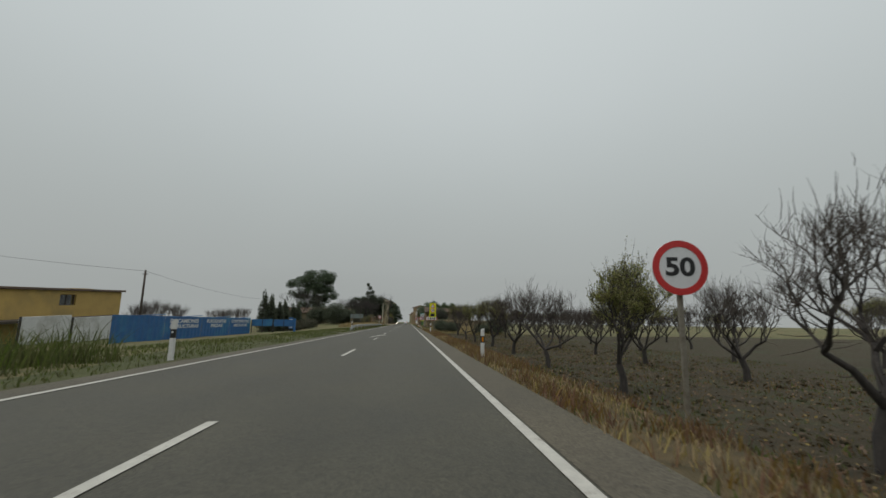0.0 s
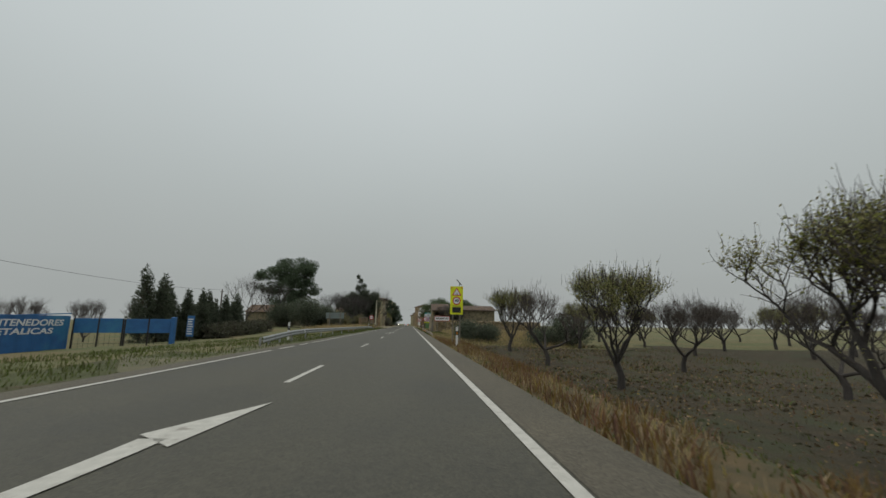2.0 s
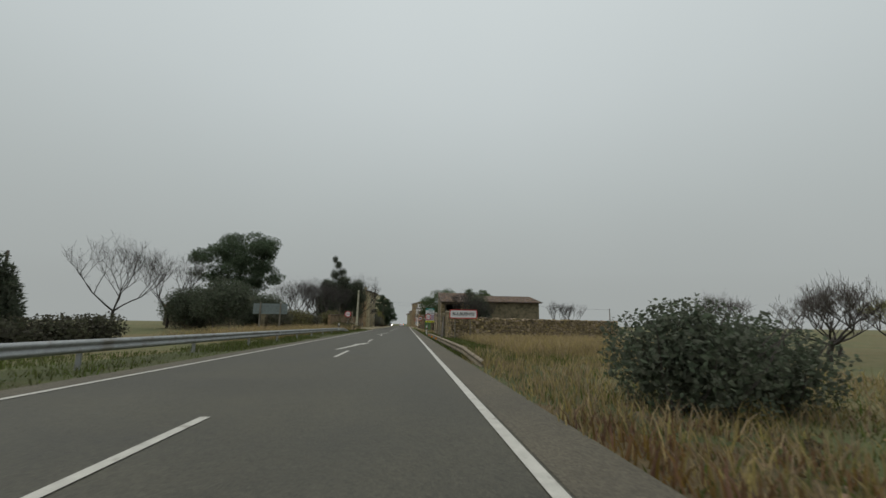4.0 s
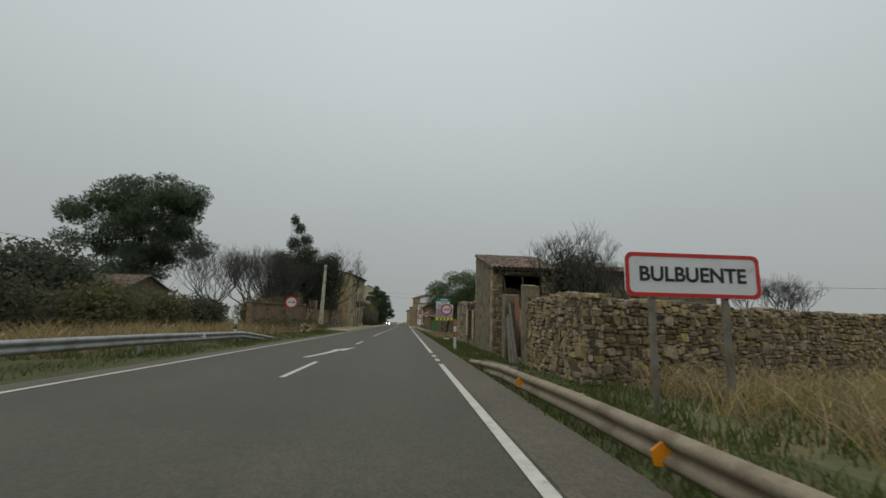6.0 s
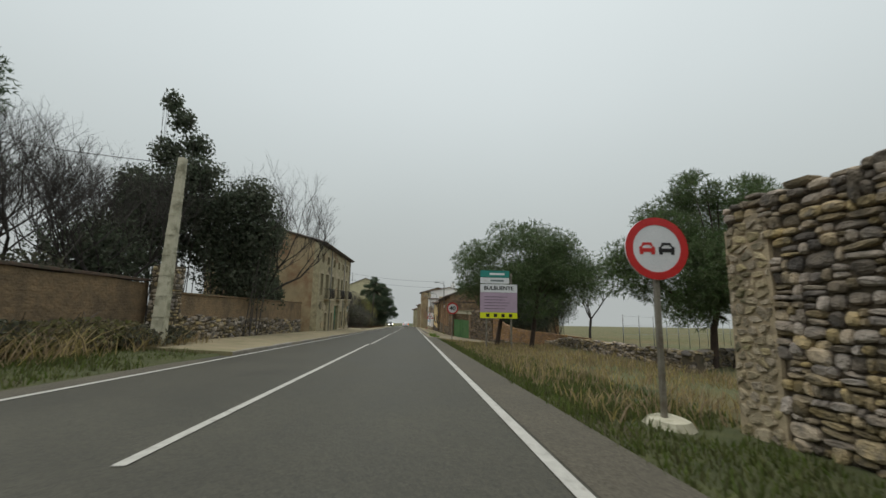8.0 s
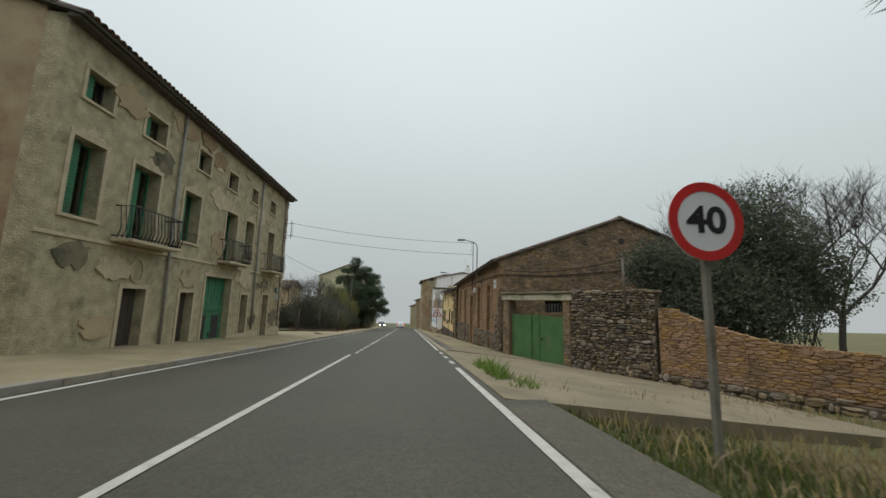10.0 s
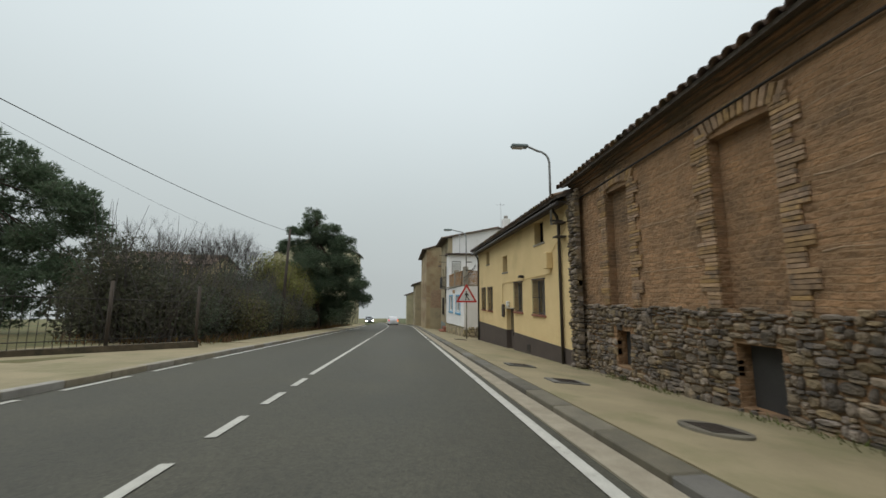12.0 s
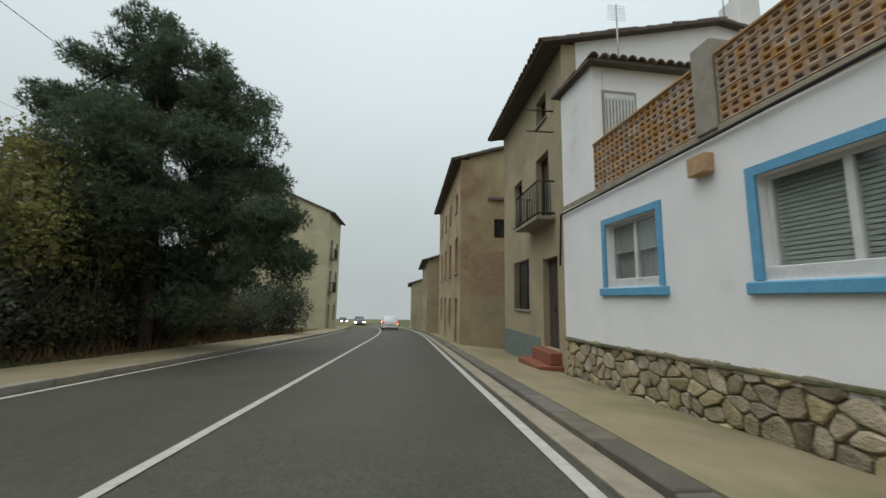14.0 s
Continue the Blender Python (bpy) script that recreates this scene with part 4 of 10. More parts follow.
# the village pavements
kerbed("pavement", run(0, 157.0, 160.5, 0.5), 2.295, 8.2, lambda y: 0.024 + 0.066 * (y - 157) / 3.5, M_APRON, "beige concrete corner of the pavement by the gate", "pavement", 0.0, -0.63)
kerbed("pavement", run(0, 160.5, 420), 2.295, 5.6, 0.09, M_CONC, "beige concrete pavement along the house fronts", "pavement", 0.0, -0.32)
kerbed("pavement", run(0, 188.5, 191.9, 1.7), 5.6, 9.5, 0.085, M_CONC, "beige concrete pavement in the side lane", "pavement", -0.32, -0.4)
kerbed("driveway_apron", run(0, 146.5, 157.0), 1.80, 9.3, 0.02, M_APRON, "beige concrete apron before the green gate", "pavement", 0.0, -0.70)
kerbed("gutter", run(0, 157.0, 420), 1.76, 2.02, 0.018, M_KERB, "pale concrete gutter strip", "kerb")
kerbed("pavement", run(0, 127.5, 166.8), -8.6, -5.32, 0.12, M_CONC, "beige concrete pavement before the old mansion", "pavement", 0.16, 0.0)
kerbed("pavement", [(0, 166.8), (0, 172), (0, 178), (0, 183)], -11.2, -5.32, 0.12, M_CONC, "wide beige concrete pavement by the fence", "pavement", 0.12, 0.0)
kerbed("pavement", run(0, 183, 420), -6.9, -5.32, 0.12, M_CONC, "narrow beige concrete pavement below the hedge", "pavement", 0.05, 0.0)


def build_kerb_blocks():
    r = random.Random(2)
    bm = boxed(2.025, 2.29, 0.006, 0.994, -0.25, 0.085, 0.012)
    me = to_mesh("kerb_block", bm, M_GUTTER)
    root = thing("kerb", (0, 0, 0), "dark paving blocks along the pavement edge", "kerb", kind="structure")
    for k in range(78):
        y = 157 + k
        ob = linked("kerb_block", me, root)
        ob.matrix_basis = Matrix.Translation((bend(y), y, gz(y) + r.uniform(-0.008, 0.006) - 0.062 * max(0.0, 1 - k / 3.5))) @ Matrix.Rotation(-math.atan(SLOPE), 4, "X")
    bm = boxed(-5.52, -5.30, 0.006, 0.994, -0.25, 0.125, 0.012)
    me = to_mesh("kerb_block", bm, M_KERB)
    root = thing("kerb", (0, 0, 0), "grey concrete kerb blocks along the pavement", "kerb", kind="structure")
    for k in range(105):
        y = 127.5 + k
        ob = linked("kerb_block", me, root)
        ob.matrix_basis = Matrix.Translation((bend(y), y, gz(y) + r.uniform(-0.006, 0.006))) @ Matrix.Rotation(-math.atan(SLOPE), 4, "X")


build_kerb_blocks()


def build_covers():
    def flat(x, y, up):
        return Matrix.Translation((x, y, gz(y) + up)) @ Matrix.Rotation(-math.atan(SLOPE), 4, "X") @ Matrix.Rotation(0.10, 4, "Y")

    for x, y, kind in ((3.42, 170.2, 0), (3.1, 173.0, 1), (2.95, 175.2, 1), (3.3, 186.5, 1), (-6.8, 171.8, 0)):
        root = thing("manhole_cover", (0, 0, 0), "rusty brown iron inspection cover set in the pavement", "manhole cover", "pavement covers")
        root.matrix_basis = flat(x, y, 0.09 - 0.096 * (x - 2.27) + 0.0 if x > 0 else 0.185)
        bm = bmesh.new()
        if kind == 0:
            bmesh.ops.create_cone(bm, segments=28, radius1=0.33, radius2=0.325, depth=0.05, cap_ends=True)
        else:
            box(bm, -0.32, 0.32, -0.24, 0.24, -0.025, 0.025, 0.006)
        part("frame", bm, M_GUTTER, root)
        bm = bmesh.new()
        for k in range(-3, 4):
            box(bm, -0.2, 0.2, k * 0.06 - 0.012, k * 0.06 + 0.012, 0.022, 0.031)
        part("tread", bm, M_PIPE, root)


build_covers()

# ---- building kit ----


def tile_shape():
    """A barrel tile, 0.45 long in y, round side up."""
    bm = bmesh.new()
    n = 6
    ring = []
    for y, r in ((0, 0.105), (0.45, 0.088)):
        ring.append([[bm.verts.new((rr * math.cos(math.pi * k / n), y, rr * math.sin(math.pi * k / n))) for k in range(n + 1)] for rr in (r, r - 0.018)])
    for k in range(n):
        for a in (0, 1):
            f = bm.faces.new((ring[0][a][k], ring[0][a][k + 1], ring[1][a][k + 1], ring[1][a][k]))
            f.smooth = True
        for e in (0, 1):
            bm.faces.new((ring[e][0][k], ring[e][0][k + 1], ring[e][1][k + 1], ring[e][1][k]))
    for k in (0, n):
        bm.faces.new((ring[0][0][k], ring[1][0][k], ring[1][1][k], ring[0][1][k]))
    bmesh.ops.recalc_face_normals(bm, faces=bm.faces)
    return bm


ME_TILE = to_mesh("tile", tile_shape(), M_TILE)


def tiled_slope(parent, s, u0, u1, depth, w_eave, rise, over=0.35, seed=1, sag=0.0, name="roof", eave=True, pieces=True):
    """One slope of a tiled roof, from its eave at d = -over back to d = depth, where it is rise higher."""
    r = random.Random(seed)
    k = rise / depth
    bm = bmesh.new()
    slab_w = 0.07
    pts = [(-over, w_eave - over * k), (depth, w_eave + rise)]
    v = [bm.verts.new(s(u, d, w + o)) for u in (u0, u1) for d, w in pts for o in (0, slab_w)]
    for q in ((0, 1, 3, 2), (4, 6, 7, 5), (0, 4, 5, 1), (2, 3, 7, 6), (0, 2, 6, 4), (1, 5, 7, 3)):
        bm.faces.new([v[i] for i in q])
    bmesh.ops.recalc_face_normals(bm, faces=bm.faces)
    body = part(name, bm, M_EAVE, parent, "tiled roof slope on dark boards")
    step = 0.215
    n = int((u1 - u0) / step)
    rot = Matrix((s.u, (s.d + Z * k).normalized(), (s.u.cross((s.d + Z * k).normalized())))).transposed().to_4x4()
    if rot.to_3x3().col[2].z < 0:
        rot = Matrix((-s.u, (s.d + Z * k).normalized(), -(s.u.cross((s.d + Z * k).normalized())))).transposed().to_4x4()
    length = math.hypot(depth + over, rise + over * k)
    rv, rf = [], []
    for i in range(n + 1):
        u = u0 + 0.1 + i * step
        row = 0
        a = -0.06
        while a < length - 0.2:
            c = a / length
            d = -over + c * (depth + over)
            m = Matrix.Translation(s(u + r.uniform(-0.012, 0.012), d, w_eave + d * k + slab_w - 0.005 + r.uniform(-0.008, 0.012))) @ rot @ Matrix.Rotation(radians(r.uniform(-3, 3)), 4, "Z")
            if row == 0 and pieces:
                ob = linked("tile", ME_TILE, body)
                ob.matrix_basis = m
            else:
                o = len(rv)
                rv += [m @ q.co for q in ME_TILE.vertices]
                rf += [[o + j for j in p.vertices] for p in ME_TILE.polygons]
            a += 0.38
            row += 1
    if rv:
        me = bpy.data.meshes.new("tile_field")
        me.from_pydata(rv, [], rf)
        me.materials.append(M_TILE_I)
        ob = linked("tile_field", me, body)
        ob["kind"] = "stuff"
    return body


def window(parent, s, u0, u1, w0, w1, frame=None, sill=None, deep=0.14, pane=None, back=None, bars=0, leaves=2, blind=0.0, curtain=False, grille=False, sill_out=0.06):
    """A framed window in an opening, with panes, sill, and a panel painted dark as the unlit room behind."""
    frame, pane = frame or M_WOOD, pane or M_GLASS
    # back panel: the room's darkness is put into its colour
    root = part("window", slabbed(s, u0 + 0.004, u1 - 0.004, deep + 0.30, deep + 0.34, w0 + 0.004, w1 - 0.004), back or M_PAINTED_DARK, parent)
    t = 0.055
    bm = bmesh.new()
    a, b, c, e = u0 + 0.003, u1 - 0.003, w0 + 0.003, w1 - 0.003
    for q in ((a, a + t, c, e), (b - t, b, c, e), (a + t, b - t, c, c + t), (a + t, b - t, e - t, e)):
        slab(bm, s, q[0], q[1], deep, deep + 0.06, q[2], q[3])
    for k in range(1, leaves):
        m = a + (b - a) * k / leaves
        slab(bm, s, m - 0.035, m + 0.035, deep - 0.005, deep + 0.055, c + t, e - t)
    bmesh.ops.recalc_face_normals(bm, faces=bm.faces)
    part("frame", bm, frame, root)
    for k in range(leaves):
        x0, x1 = a + (b - a) * k / leaves, a + (b - a) * (k + 1) / leaves
        pn = part("pane", slabbed(s, x0 + 0.04, x1 - 0.04, deep + 0.025, deep + 0.031, c + t - 0.01, e - t + 0.01), pane, root)
        pn.visible_shadow = False
    if blind:
        bm = bmesh.new()
        z = e - t
        while z > e - t - blind * (e - c - 2 * t):
            slab(bm, s, a + t, b - t, deep + 0.05, deep + 0.066, z - 0.046, z - 0.006)
            z -= 0.05
        bmesh.ops.recalc_face_normals(bm, faces=bm.faces)
        part("blind", bm, M_BLIND, root, "pale slatted roller blind, lowered")
    if curtain:
        bm = bmesh.new()
        n = 26
        prev = None
        for k in range(n + 1):
            u = a + t + (b - a - 2 * t) * k / n
            d = deep + 0.14 + 0.03 * math.sin(k * 1.9)
            cur = [bm.verts.new(s(u, d, z)) for z in (c + t, e - t)]
            if prev:
                bm.faces.new((prev[0], prev[1], cur[1], cur[0]))
            prev = cur
        part("curtain", bm, M_CURT, root)
    if sill:
        part("sill", slabbed(s, u0 - 0.07, u1 + 0.07, -sill_out, deep, w0 - 0.06, w0 + 0.002, 0.008), sill, root)
    if grille:
        bm = bmesh.new()
        n = max(3, int((u1 - u0) / 0.12))
        for k in range(n + 1):
            u = u0 + 0.02 + (u1 - u0 - 0.04) * k / n
            tube(bm, [s(u, -0.03, w0 - 0.02), s(u, -0.03, w1 + 0.02)], 0.008, 5)
        for w in (w0 + 0.06, (w0 + w1) / 2, w1 - 0.06):
            tube(bm, [s(u0 - 0.03, -0.03, w), s(u1 + 0.03, -0.03, w)], 0.009, 5)
        part("grille", bm, M_IRON, root, "black iron window grille")
    return root


def plank_door(parent, s, u0, u1, w0, w1, material, deep=0.16, planks=5, name="door", panels=False, handle=True):
    root = part(name, slabbed(s, u0 + 0.004, u1 - 0.004, deep, deep + 0.04, w0, w1 - 0.004), material, parent)
    n = planks
    if panels:
        for k in range(2):
            for a, b in ((0.06, 0.44), (0.5, 0.94)):
                p0, p1 = u0 + (u1 - u0) * (k / 2 + 0.05), u0 + (u1 - u0) * (k / 2 + 0.45)
                part("door_panel", slabbed(s, p0, p1, deep - 0.018, deep, w0 + (w1 - w0) * a, w0 + (w1 - w0) * b, 0.008), material, root)
    else:
        for k in range(n):
            a, b = u0 + (u1 - u0) * k / n, u0 + (u1 - u0) * (k + 1) / n
            part("plank", slabbed(s, a + 0.008, b - 0.008, deep - 0.02 - 0.004 * (k % 2), deep, w0 + 0.01, w1 - 0.012, 0.004), material, root)
    if handle:
        m = (u0 + u1) / 2 + 0.06
        part("handle", slabbed(s, m, m + 0.03, deep - 0.06, deep - 0.012, w0 + 0.95, w0 + 1.1, 0.006), M_IRON, root, "small dark iron handle")
    return root


def balcony(parent, s, u0, u1, w, out=0.55, high=0.95, slab_m=None, swell=0.0):
    root = part("balcony", slabbed(s, u0, u1, -out, 0.0, w - 0.1, w, 0.015), slab_m or M_PALTRIM, parent)
    bm = bmesh.new()
    o = out - 0.05
    for z in (0.08, high):
        tube(bm, [s(u0 + 0.04, 0, w + z), s(u0 + 0.04, -o, w + z), s(u1 - 0.04, -o, w + z), s(u1 - 0.04, 0, w + z)], 0.024, 6)
    part("rail", bm, M_IRON, root, "black wrought-iron balcony rail")
    pts = [(u0 + 0.04, -o * k / 4) for k in range(1, 4)] + [(u0 + 0.04 + (u1 - u0 - 0.08) * k / 14, -o) for k in range(15)] + [(u1 - 0.04, -o * k / 4) for k in range(1, 4)]
    for u, d in pts:
        b = bmesh.new()
        tube(b, [s(u, d, w), s(u, d - swell, w + high * 0.3), s(u, d, w + high)], 0.014, 5)
        part("baluster", b, M_IRON, root)
    return root


def surround(parent, s, u0, u1, w0, w1, material, t=0.14, out=0.03, name="surround", foot=False):
    bm = bmesh.new()
    slab(bm, s, u0 - t, u0, -out, 0.012, w0, w1)
    slab(bm, s, u1, u1 + t, -out, 0.012, w0, w1)
    slab(bm, s, u0 - t, u1 + t, -out, 0.012, w1, w1 + t)
    if foot:
        slab(bm, s, u0 - t, u1 + t, -out - 0.03, 0.012, w0 - t * 0.7, w0)
    bmesh.ops.recalc_face_normals(bm, faces=bm.faces)
    return part(name, bm, material, parent)


def wire(name, a, b, sag, label, r=0.012, n=14):
    a, b = Vector(a), Vector(b)
    bm = bmesh.new()
    tube(bm, [a.lerp(b, k / n) - Z * sag * 4 * (k / n) * (1 - k / n) for k in range(n + 1)], r, 5)
    ob = new(name, to_mesh(name, bm, M_IRON))
    return tagged(ob, label, "cable", group="overhead cables")


STONES = stone_set("stone", M_STONE, M_STONE_I, 0.6)
COBBLES = stone_set("cobble", M_COBB, M_COBB_I, 0.2)
DARKCOB = stone_set("cobble", M_DCOB, M_DCOB_I, 0.2)
ADOBES = stone_set("adobe_block", M_ADOBEP, M_ADOBEP_I, 0.2)
GBRICK = stone_set("brick", M_GBRICK, M_GBRICK_I, 0.2)
REDSTONE = stone_set("stone", M_REDST, M_REDST_I, 0.2)
FLAGS = stone_set("flagstone", M_FLAG, M_FLAG_I, 0.8)

# ---- the ruined yard and shed by the town sign ----
def free_wall(name, a, b, height, thick, label, stones, size, keep=280, near=None, top_var=0.12, seed=1, core=M_MORT, cap=True, h0=-0.35, both=False, ends=False):
    """A rough dry wall from a to b (x, y), whose top follows the ground."""
    a, b = Vector((*a, 0)), Vector((*b, 0))
    u = (b - a).normalized()
    d = Vector((-u.y, u.x, 0))
    base = gz(a.y) + gh(a.x, a.y)
    root = thing(name, (a.x, a.y, base), label, "stone wall")
    length = (b - a).length

    def floor_(t):
        p = a + u * t
        return gz(p.y) + gh(p.x, p.y) - base

    def top(t):
        return floor_(t) + (height(t) if callable(height) else height) + top_var * (noise.noise(Vector((t * 0.9, seed, 0))) + 0.6 * noise.noise(Vector((t * 3.1, seed, 4))))

    s = Side((0, 0, 0), u, d)
    ext = [length * k / 24 for k in range(1, 24)]
    body = part("core", walled(Side(s(0, 0.05, 0), u, d), length, thick - 0.1, h0 + min(floor_(0), floor_(length)), 9, top=lambda t: top(t) - 0.06, extra=ext), core, root)
    lay_stones(root, s, length, h0 + min(floor_(0), floor_(length)), top, stones, size, keep=keep, near=near, seed=seed)
    if ends:
        lay_stones(root, Side(s(0, 0, 0), d, u), thick, h0 + floor_(0), lambda t: top(0), stones, size, keep=30, seed=seed + 11)
        lay_stones(root, Side(s(length, 0, 0), d, -u), thick, h0 + floor_(length), lambda t: top(length), stones, size, keep=30, seed=seed + 12)
    if both:
        lay_stones(root, Side(s(length, thick, 0), -u, -d), length, h0 + min(floor_(0), floor_(length)), lambda t: top(length - t), stones, size, keep=0, seed=seed + 5)
    if cap:
        r = random.Random(seed)
        name_, shapes, far = stones
        t = 0.1
        while t < length:
            ob = linked("capstone", shapes[r.randrange(8)], root)
            ob.matrix_basis = Matrix.Translation(s(t, thick / 2, top(t) - 0.03)) @ Matrix((u, d, Z)).transposed().to_4x4() @ Matrix.Rotation(radians(r.uniform(-12, 12)), 4, "Y") @ Matrix.Diagonal((r.uniform(0.25, 0.48), thick * r.uniform(0.8, 1.1), r.uniform(0.08, 0.16), 1))
            t += r.uniform(0.3, 0.55)
    return root


# the yard wall: its front runs away from the road, its side along it
free_wall("stone_wall", (4.75, 96.95), (25.0, 102.6), 2.12, 0.5, "tan dry-stone yard wall with a ragged mossy top", STONES, (0.25, 0.16), keep=270, near=4.0, ends=True, seed=3)
free_wall("stone_wall", (4.72, 100.86), (4.75, 96.9), 2.22, 0.5, "tan dry-stone yard wall along the road verge", STONES, (0.25, 0.16), keep=260, near=1.5, ends=True, seed=8)


def build_shed():
    y0 = 100.55
    base = gz(y0) - 0.25
    root = thing("ruined_shed", (4.7, y0, base), "ruined stone and render roadside shed with a sagging tiled roof", "shed")
    s = Side((0, 0, 0), (0, 1, 0), (1, 0, 0))

    def w(h, y):
        return h + gz(y) - base

    # pillars either side of the iron gate
    part("pillar", walled(Side((0, 0.32, 0), (0, 1, 0), (1, 0, 0)), 0.66, 0.45, w(-0.5, 101), w(2.5, 101), top=lambda t: w(2.45, 101) + 0.12 * t), M_SHEDP, root, "rendered gate pillar")
    part("pillar", slabbed(s, 2.72, 3.3, -0.12, 0.45, w(-0.5, 103), w(2.32, 103), 0.03), M_SHEDP, root, "rendered gate pillar")
    # corrugated gate
    gate = part("gate", slabbed(s, 0.87, 2.7, 0.30, 0.33, w(-0.15, 102), w(0.2, 102)), M_DARKWOOD, root, "rusty corrugated-iron gate")
    r = random.Random(5)
    for k in range(4):
        u0 = 0.87 + k * 0.455
        bm = bmesh.new()
        hi = w(2.25 - 0.12 * (k % 2) - (0.55 if k == 2 else 0), 102)
        n = 16
        prev = None
        for i in range(n + 1):
            u = u0 + 0.46 * i / n
            dd = 0.26 + 0.018 * math.sin(i * math.pi / 2) + 0.012 * k
            cur = [bm.verts.new(s(u, dd, w(-0.1, 102))), bm.verts.new(s(u, dd, hi))]
            if prev:
                f = bm.faces.new((prev[0], prev[1], cur[1], cur[0]))
                f.smooth = True
            prev = cur
        ob = part("sheet", bm, M_RUST, gate)
        sol = ob.modifiers.new("thickness", "SOLIDIFY")
        sol.thickness = 0.004
    # the shed itself: rendered side along the road, stone front towards the gate
    p0, p1 = 5.35, 9.85
    W = 3.4

    def roof_at(y):
        return w(3.72, y0 + p0) + 0.245 * (y - p0)

    part("render_wall", walled(Side((0, p0, 0), (0, 1, 0), (1, 0, 0)), p1 - p0, 0.45, w(-0.6, 107), w(5, 107), extra=[0.6 * k for k in range(1, 8)], top=lambda t: roof_at(p0 + t)), M_SHEDP, root, "stained grey-brown rendered wall")
    fr = Side((0.45, p0, 0), (1, 0, 0), (0, 1, 0))
    y_f = y0 + p0
    hole = (0.02, 1.95, w(1.95, y_f), w(3.45, y_f))
    part("stone_front", walled(fr, W - 0.45, 0.42, w(-0.6, y_f), w(3.70, y_f), [hole]), M_MORT, root, "crumbling stone front with a loft opening")
    lay_stones(root, Side((0.0, p0 - 0.03, 0), (1, 0, 0), (0, 1, 0)), W, w(-0.5, y_f), lambda t: w(3.66, y_f), STONES, (0.24, 0.13), deep=0.14, keep=230, near=1.0, seed=12, skip=[(0.42, 2.38, w(1.97, y_f), w(3.48, y_f))])
    part("far_wall", walled(Side((0.45, p1 - 0.4, 0), (1, 0, 0), (0, 1, 0)), W - 0.45, 0.38, w(-0.6, y0 + p1), roof_at(p1 - 0.4)), M_SHEDP, root)
    part("inner_wall", walled(Side((W - 0.3, p0 + 0.43, 0), (0, 1, 0), (1, 0, 0)), p1 - p0 - 0.85, 0.3, w(-0.6, 108), w(4, 108), top=lambda t: roof_at(p0 + 0.43 + t)), M_MORT, root)
    part("loft_floor", slabbed(Side((0.46, p0 + 0.43, 0), (1, 0, 0), (0, 1, 0)), 0, W - 0.78, 0, p1 - p0 - 0.85, w(1.8, y_f), w(1.9, y_f)), M_DARKWOOD, root)
    # rough stones down both ends of the rendered side
    lay_stones(root, Side((-0.025, p0, 0), (0, 1, 0), (1, 0, 0)), 0.42, w(-0.5, y_f), lambda t: roof_at(p0 + t) - 0.08, FLAGS, (0.15, 0.10), deep=0.1, keep=110, seed=13, proud=0.014, gap=0.014)
    part("loft_back", walled(Side((0.46, p0 + 1.5, 0), (1, 0, 0), (0, 1, 0)), W - 0.78, 0.2, w(1.9, y_f), w(3.0, y_f), extra=(0.4, 0.8, 1.2, 1.6), top=lambda t: w(2.5 + 0.45 * math.sin(min(t, 1.6) * 1.9), y_f)), M_PALEP, root, "heap of earth and stones in the loft")
    # flaked pale render left on the corner stones
    rf = random.Random(71)
    for k in range(17):
        zc = w(-0.1, y_f) + 0.21 * k + rf.uniform(-0.08, 0.08)
        if zc > roof_at(p0) - 0.3:
            break
        uc, qu, qz = rf.uniform(0.09, 0.2), rf.uniform(0.09, 0.19), rf.uniform(0.12, 0.26)
        ring = [(max(0.0, uc + qu * rf.uniform(0.65, 1.15) * math.cos(i * math.tau / 15)), zc + qz * rf.uniform(0.65, 1.15) * math.sin(i * math.tau / 15)) for i in range(15)]
        bm = bmesh.new()
        fa = [bm.verts.new((-0.056 - 0.0012 * k, p0 + a, b)) for a, b in ring]
        fb = [bm.verts.new((-0.004, p0 + a, b)) for a, b in ring]
        bm.faces.new(fa)
        for i in range(15):
            bm.faces.new((fa[i], fb[i], fb[(i + 1) % 15], fa[(i + 1) % 15]))
        bmesh.ops.recalc_face_normals(bm, faces=bm.faces[:])
        part("render_patch", bm, M_PINKP if k % 3 else M_PALEP, root, "flaked pale render on the corner")
    lay_stones(root, Side((-0.02, p1 - 0.16, 0), (0, 1, 0), (1, 0, 0)), 0.16, w(-0.5, y0 + p1), lambda t: roof_at(p1) - 0.08, FLAGS, (0.16, 0.12), deep=0.1, keep=50, seed=14, proud=0.018)
    for u, lean in ((0.36, 0.12), (1.30, 0.12)):
        part("post", tubed([fr(u - 0.3, 0.12, w(3.48, y_f)), fr(u - 0.3 + lean * 1.6, 0.10, w(1.9, y_f))], 0.05, 4), M_WOOD, root, "grey weathered timber post")
    part("beam", slabbed(fr, -0.2, W - 0.5, -0.03, 0.2, w(3.46, y_f), w(3.62, y_f), 0.015), M_DARKWOOD, root, "dark timber beam")
    for k in range(7):
        part("rafter_end", slabbed(fr, -0.25 + 0.5 * k, -0.15 + 0.5 * k, -0.27, 0.5, w(3.66, y_f), w(3.75, y_f), 0.01), M_DARKWOOD, root)
    rs = Side((0.0, p0, 0), (1, 0, 0), (0, 1, 0))
    tiled_slope(root, rs, -0.10, W + 0.15, p1 - p0 + 0.1, roof_at(p0) + 0.05, 0.245 * (p1 - p0 + 0.1), over=0.26, seed=3)
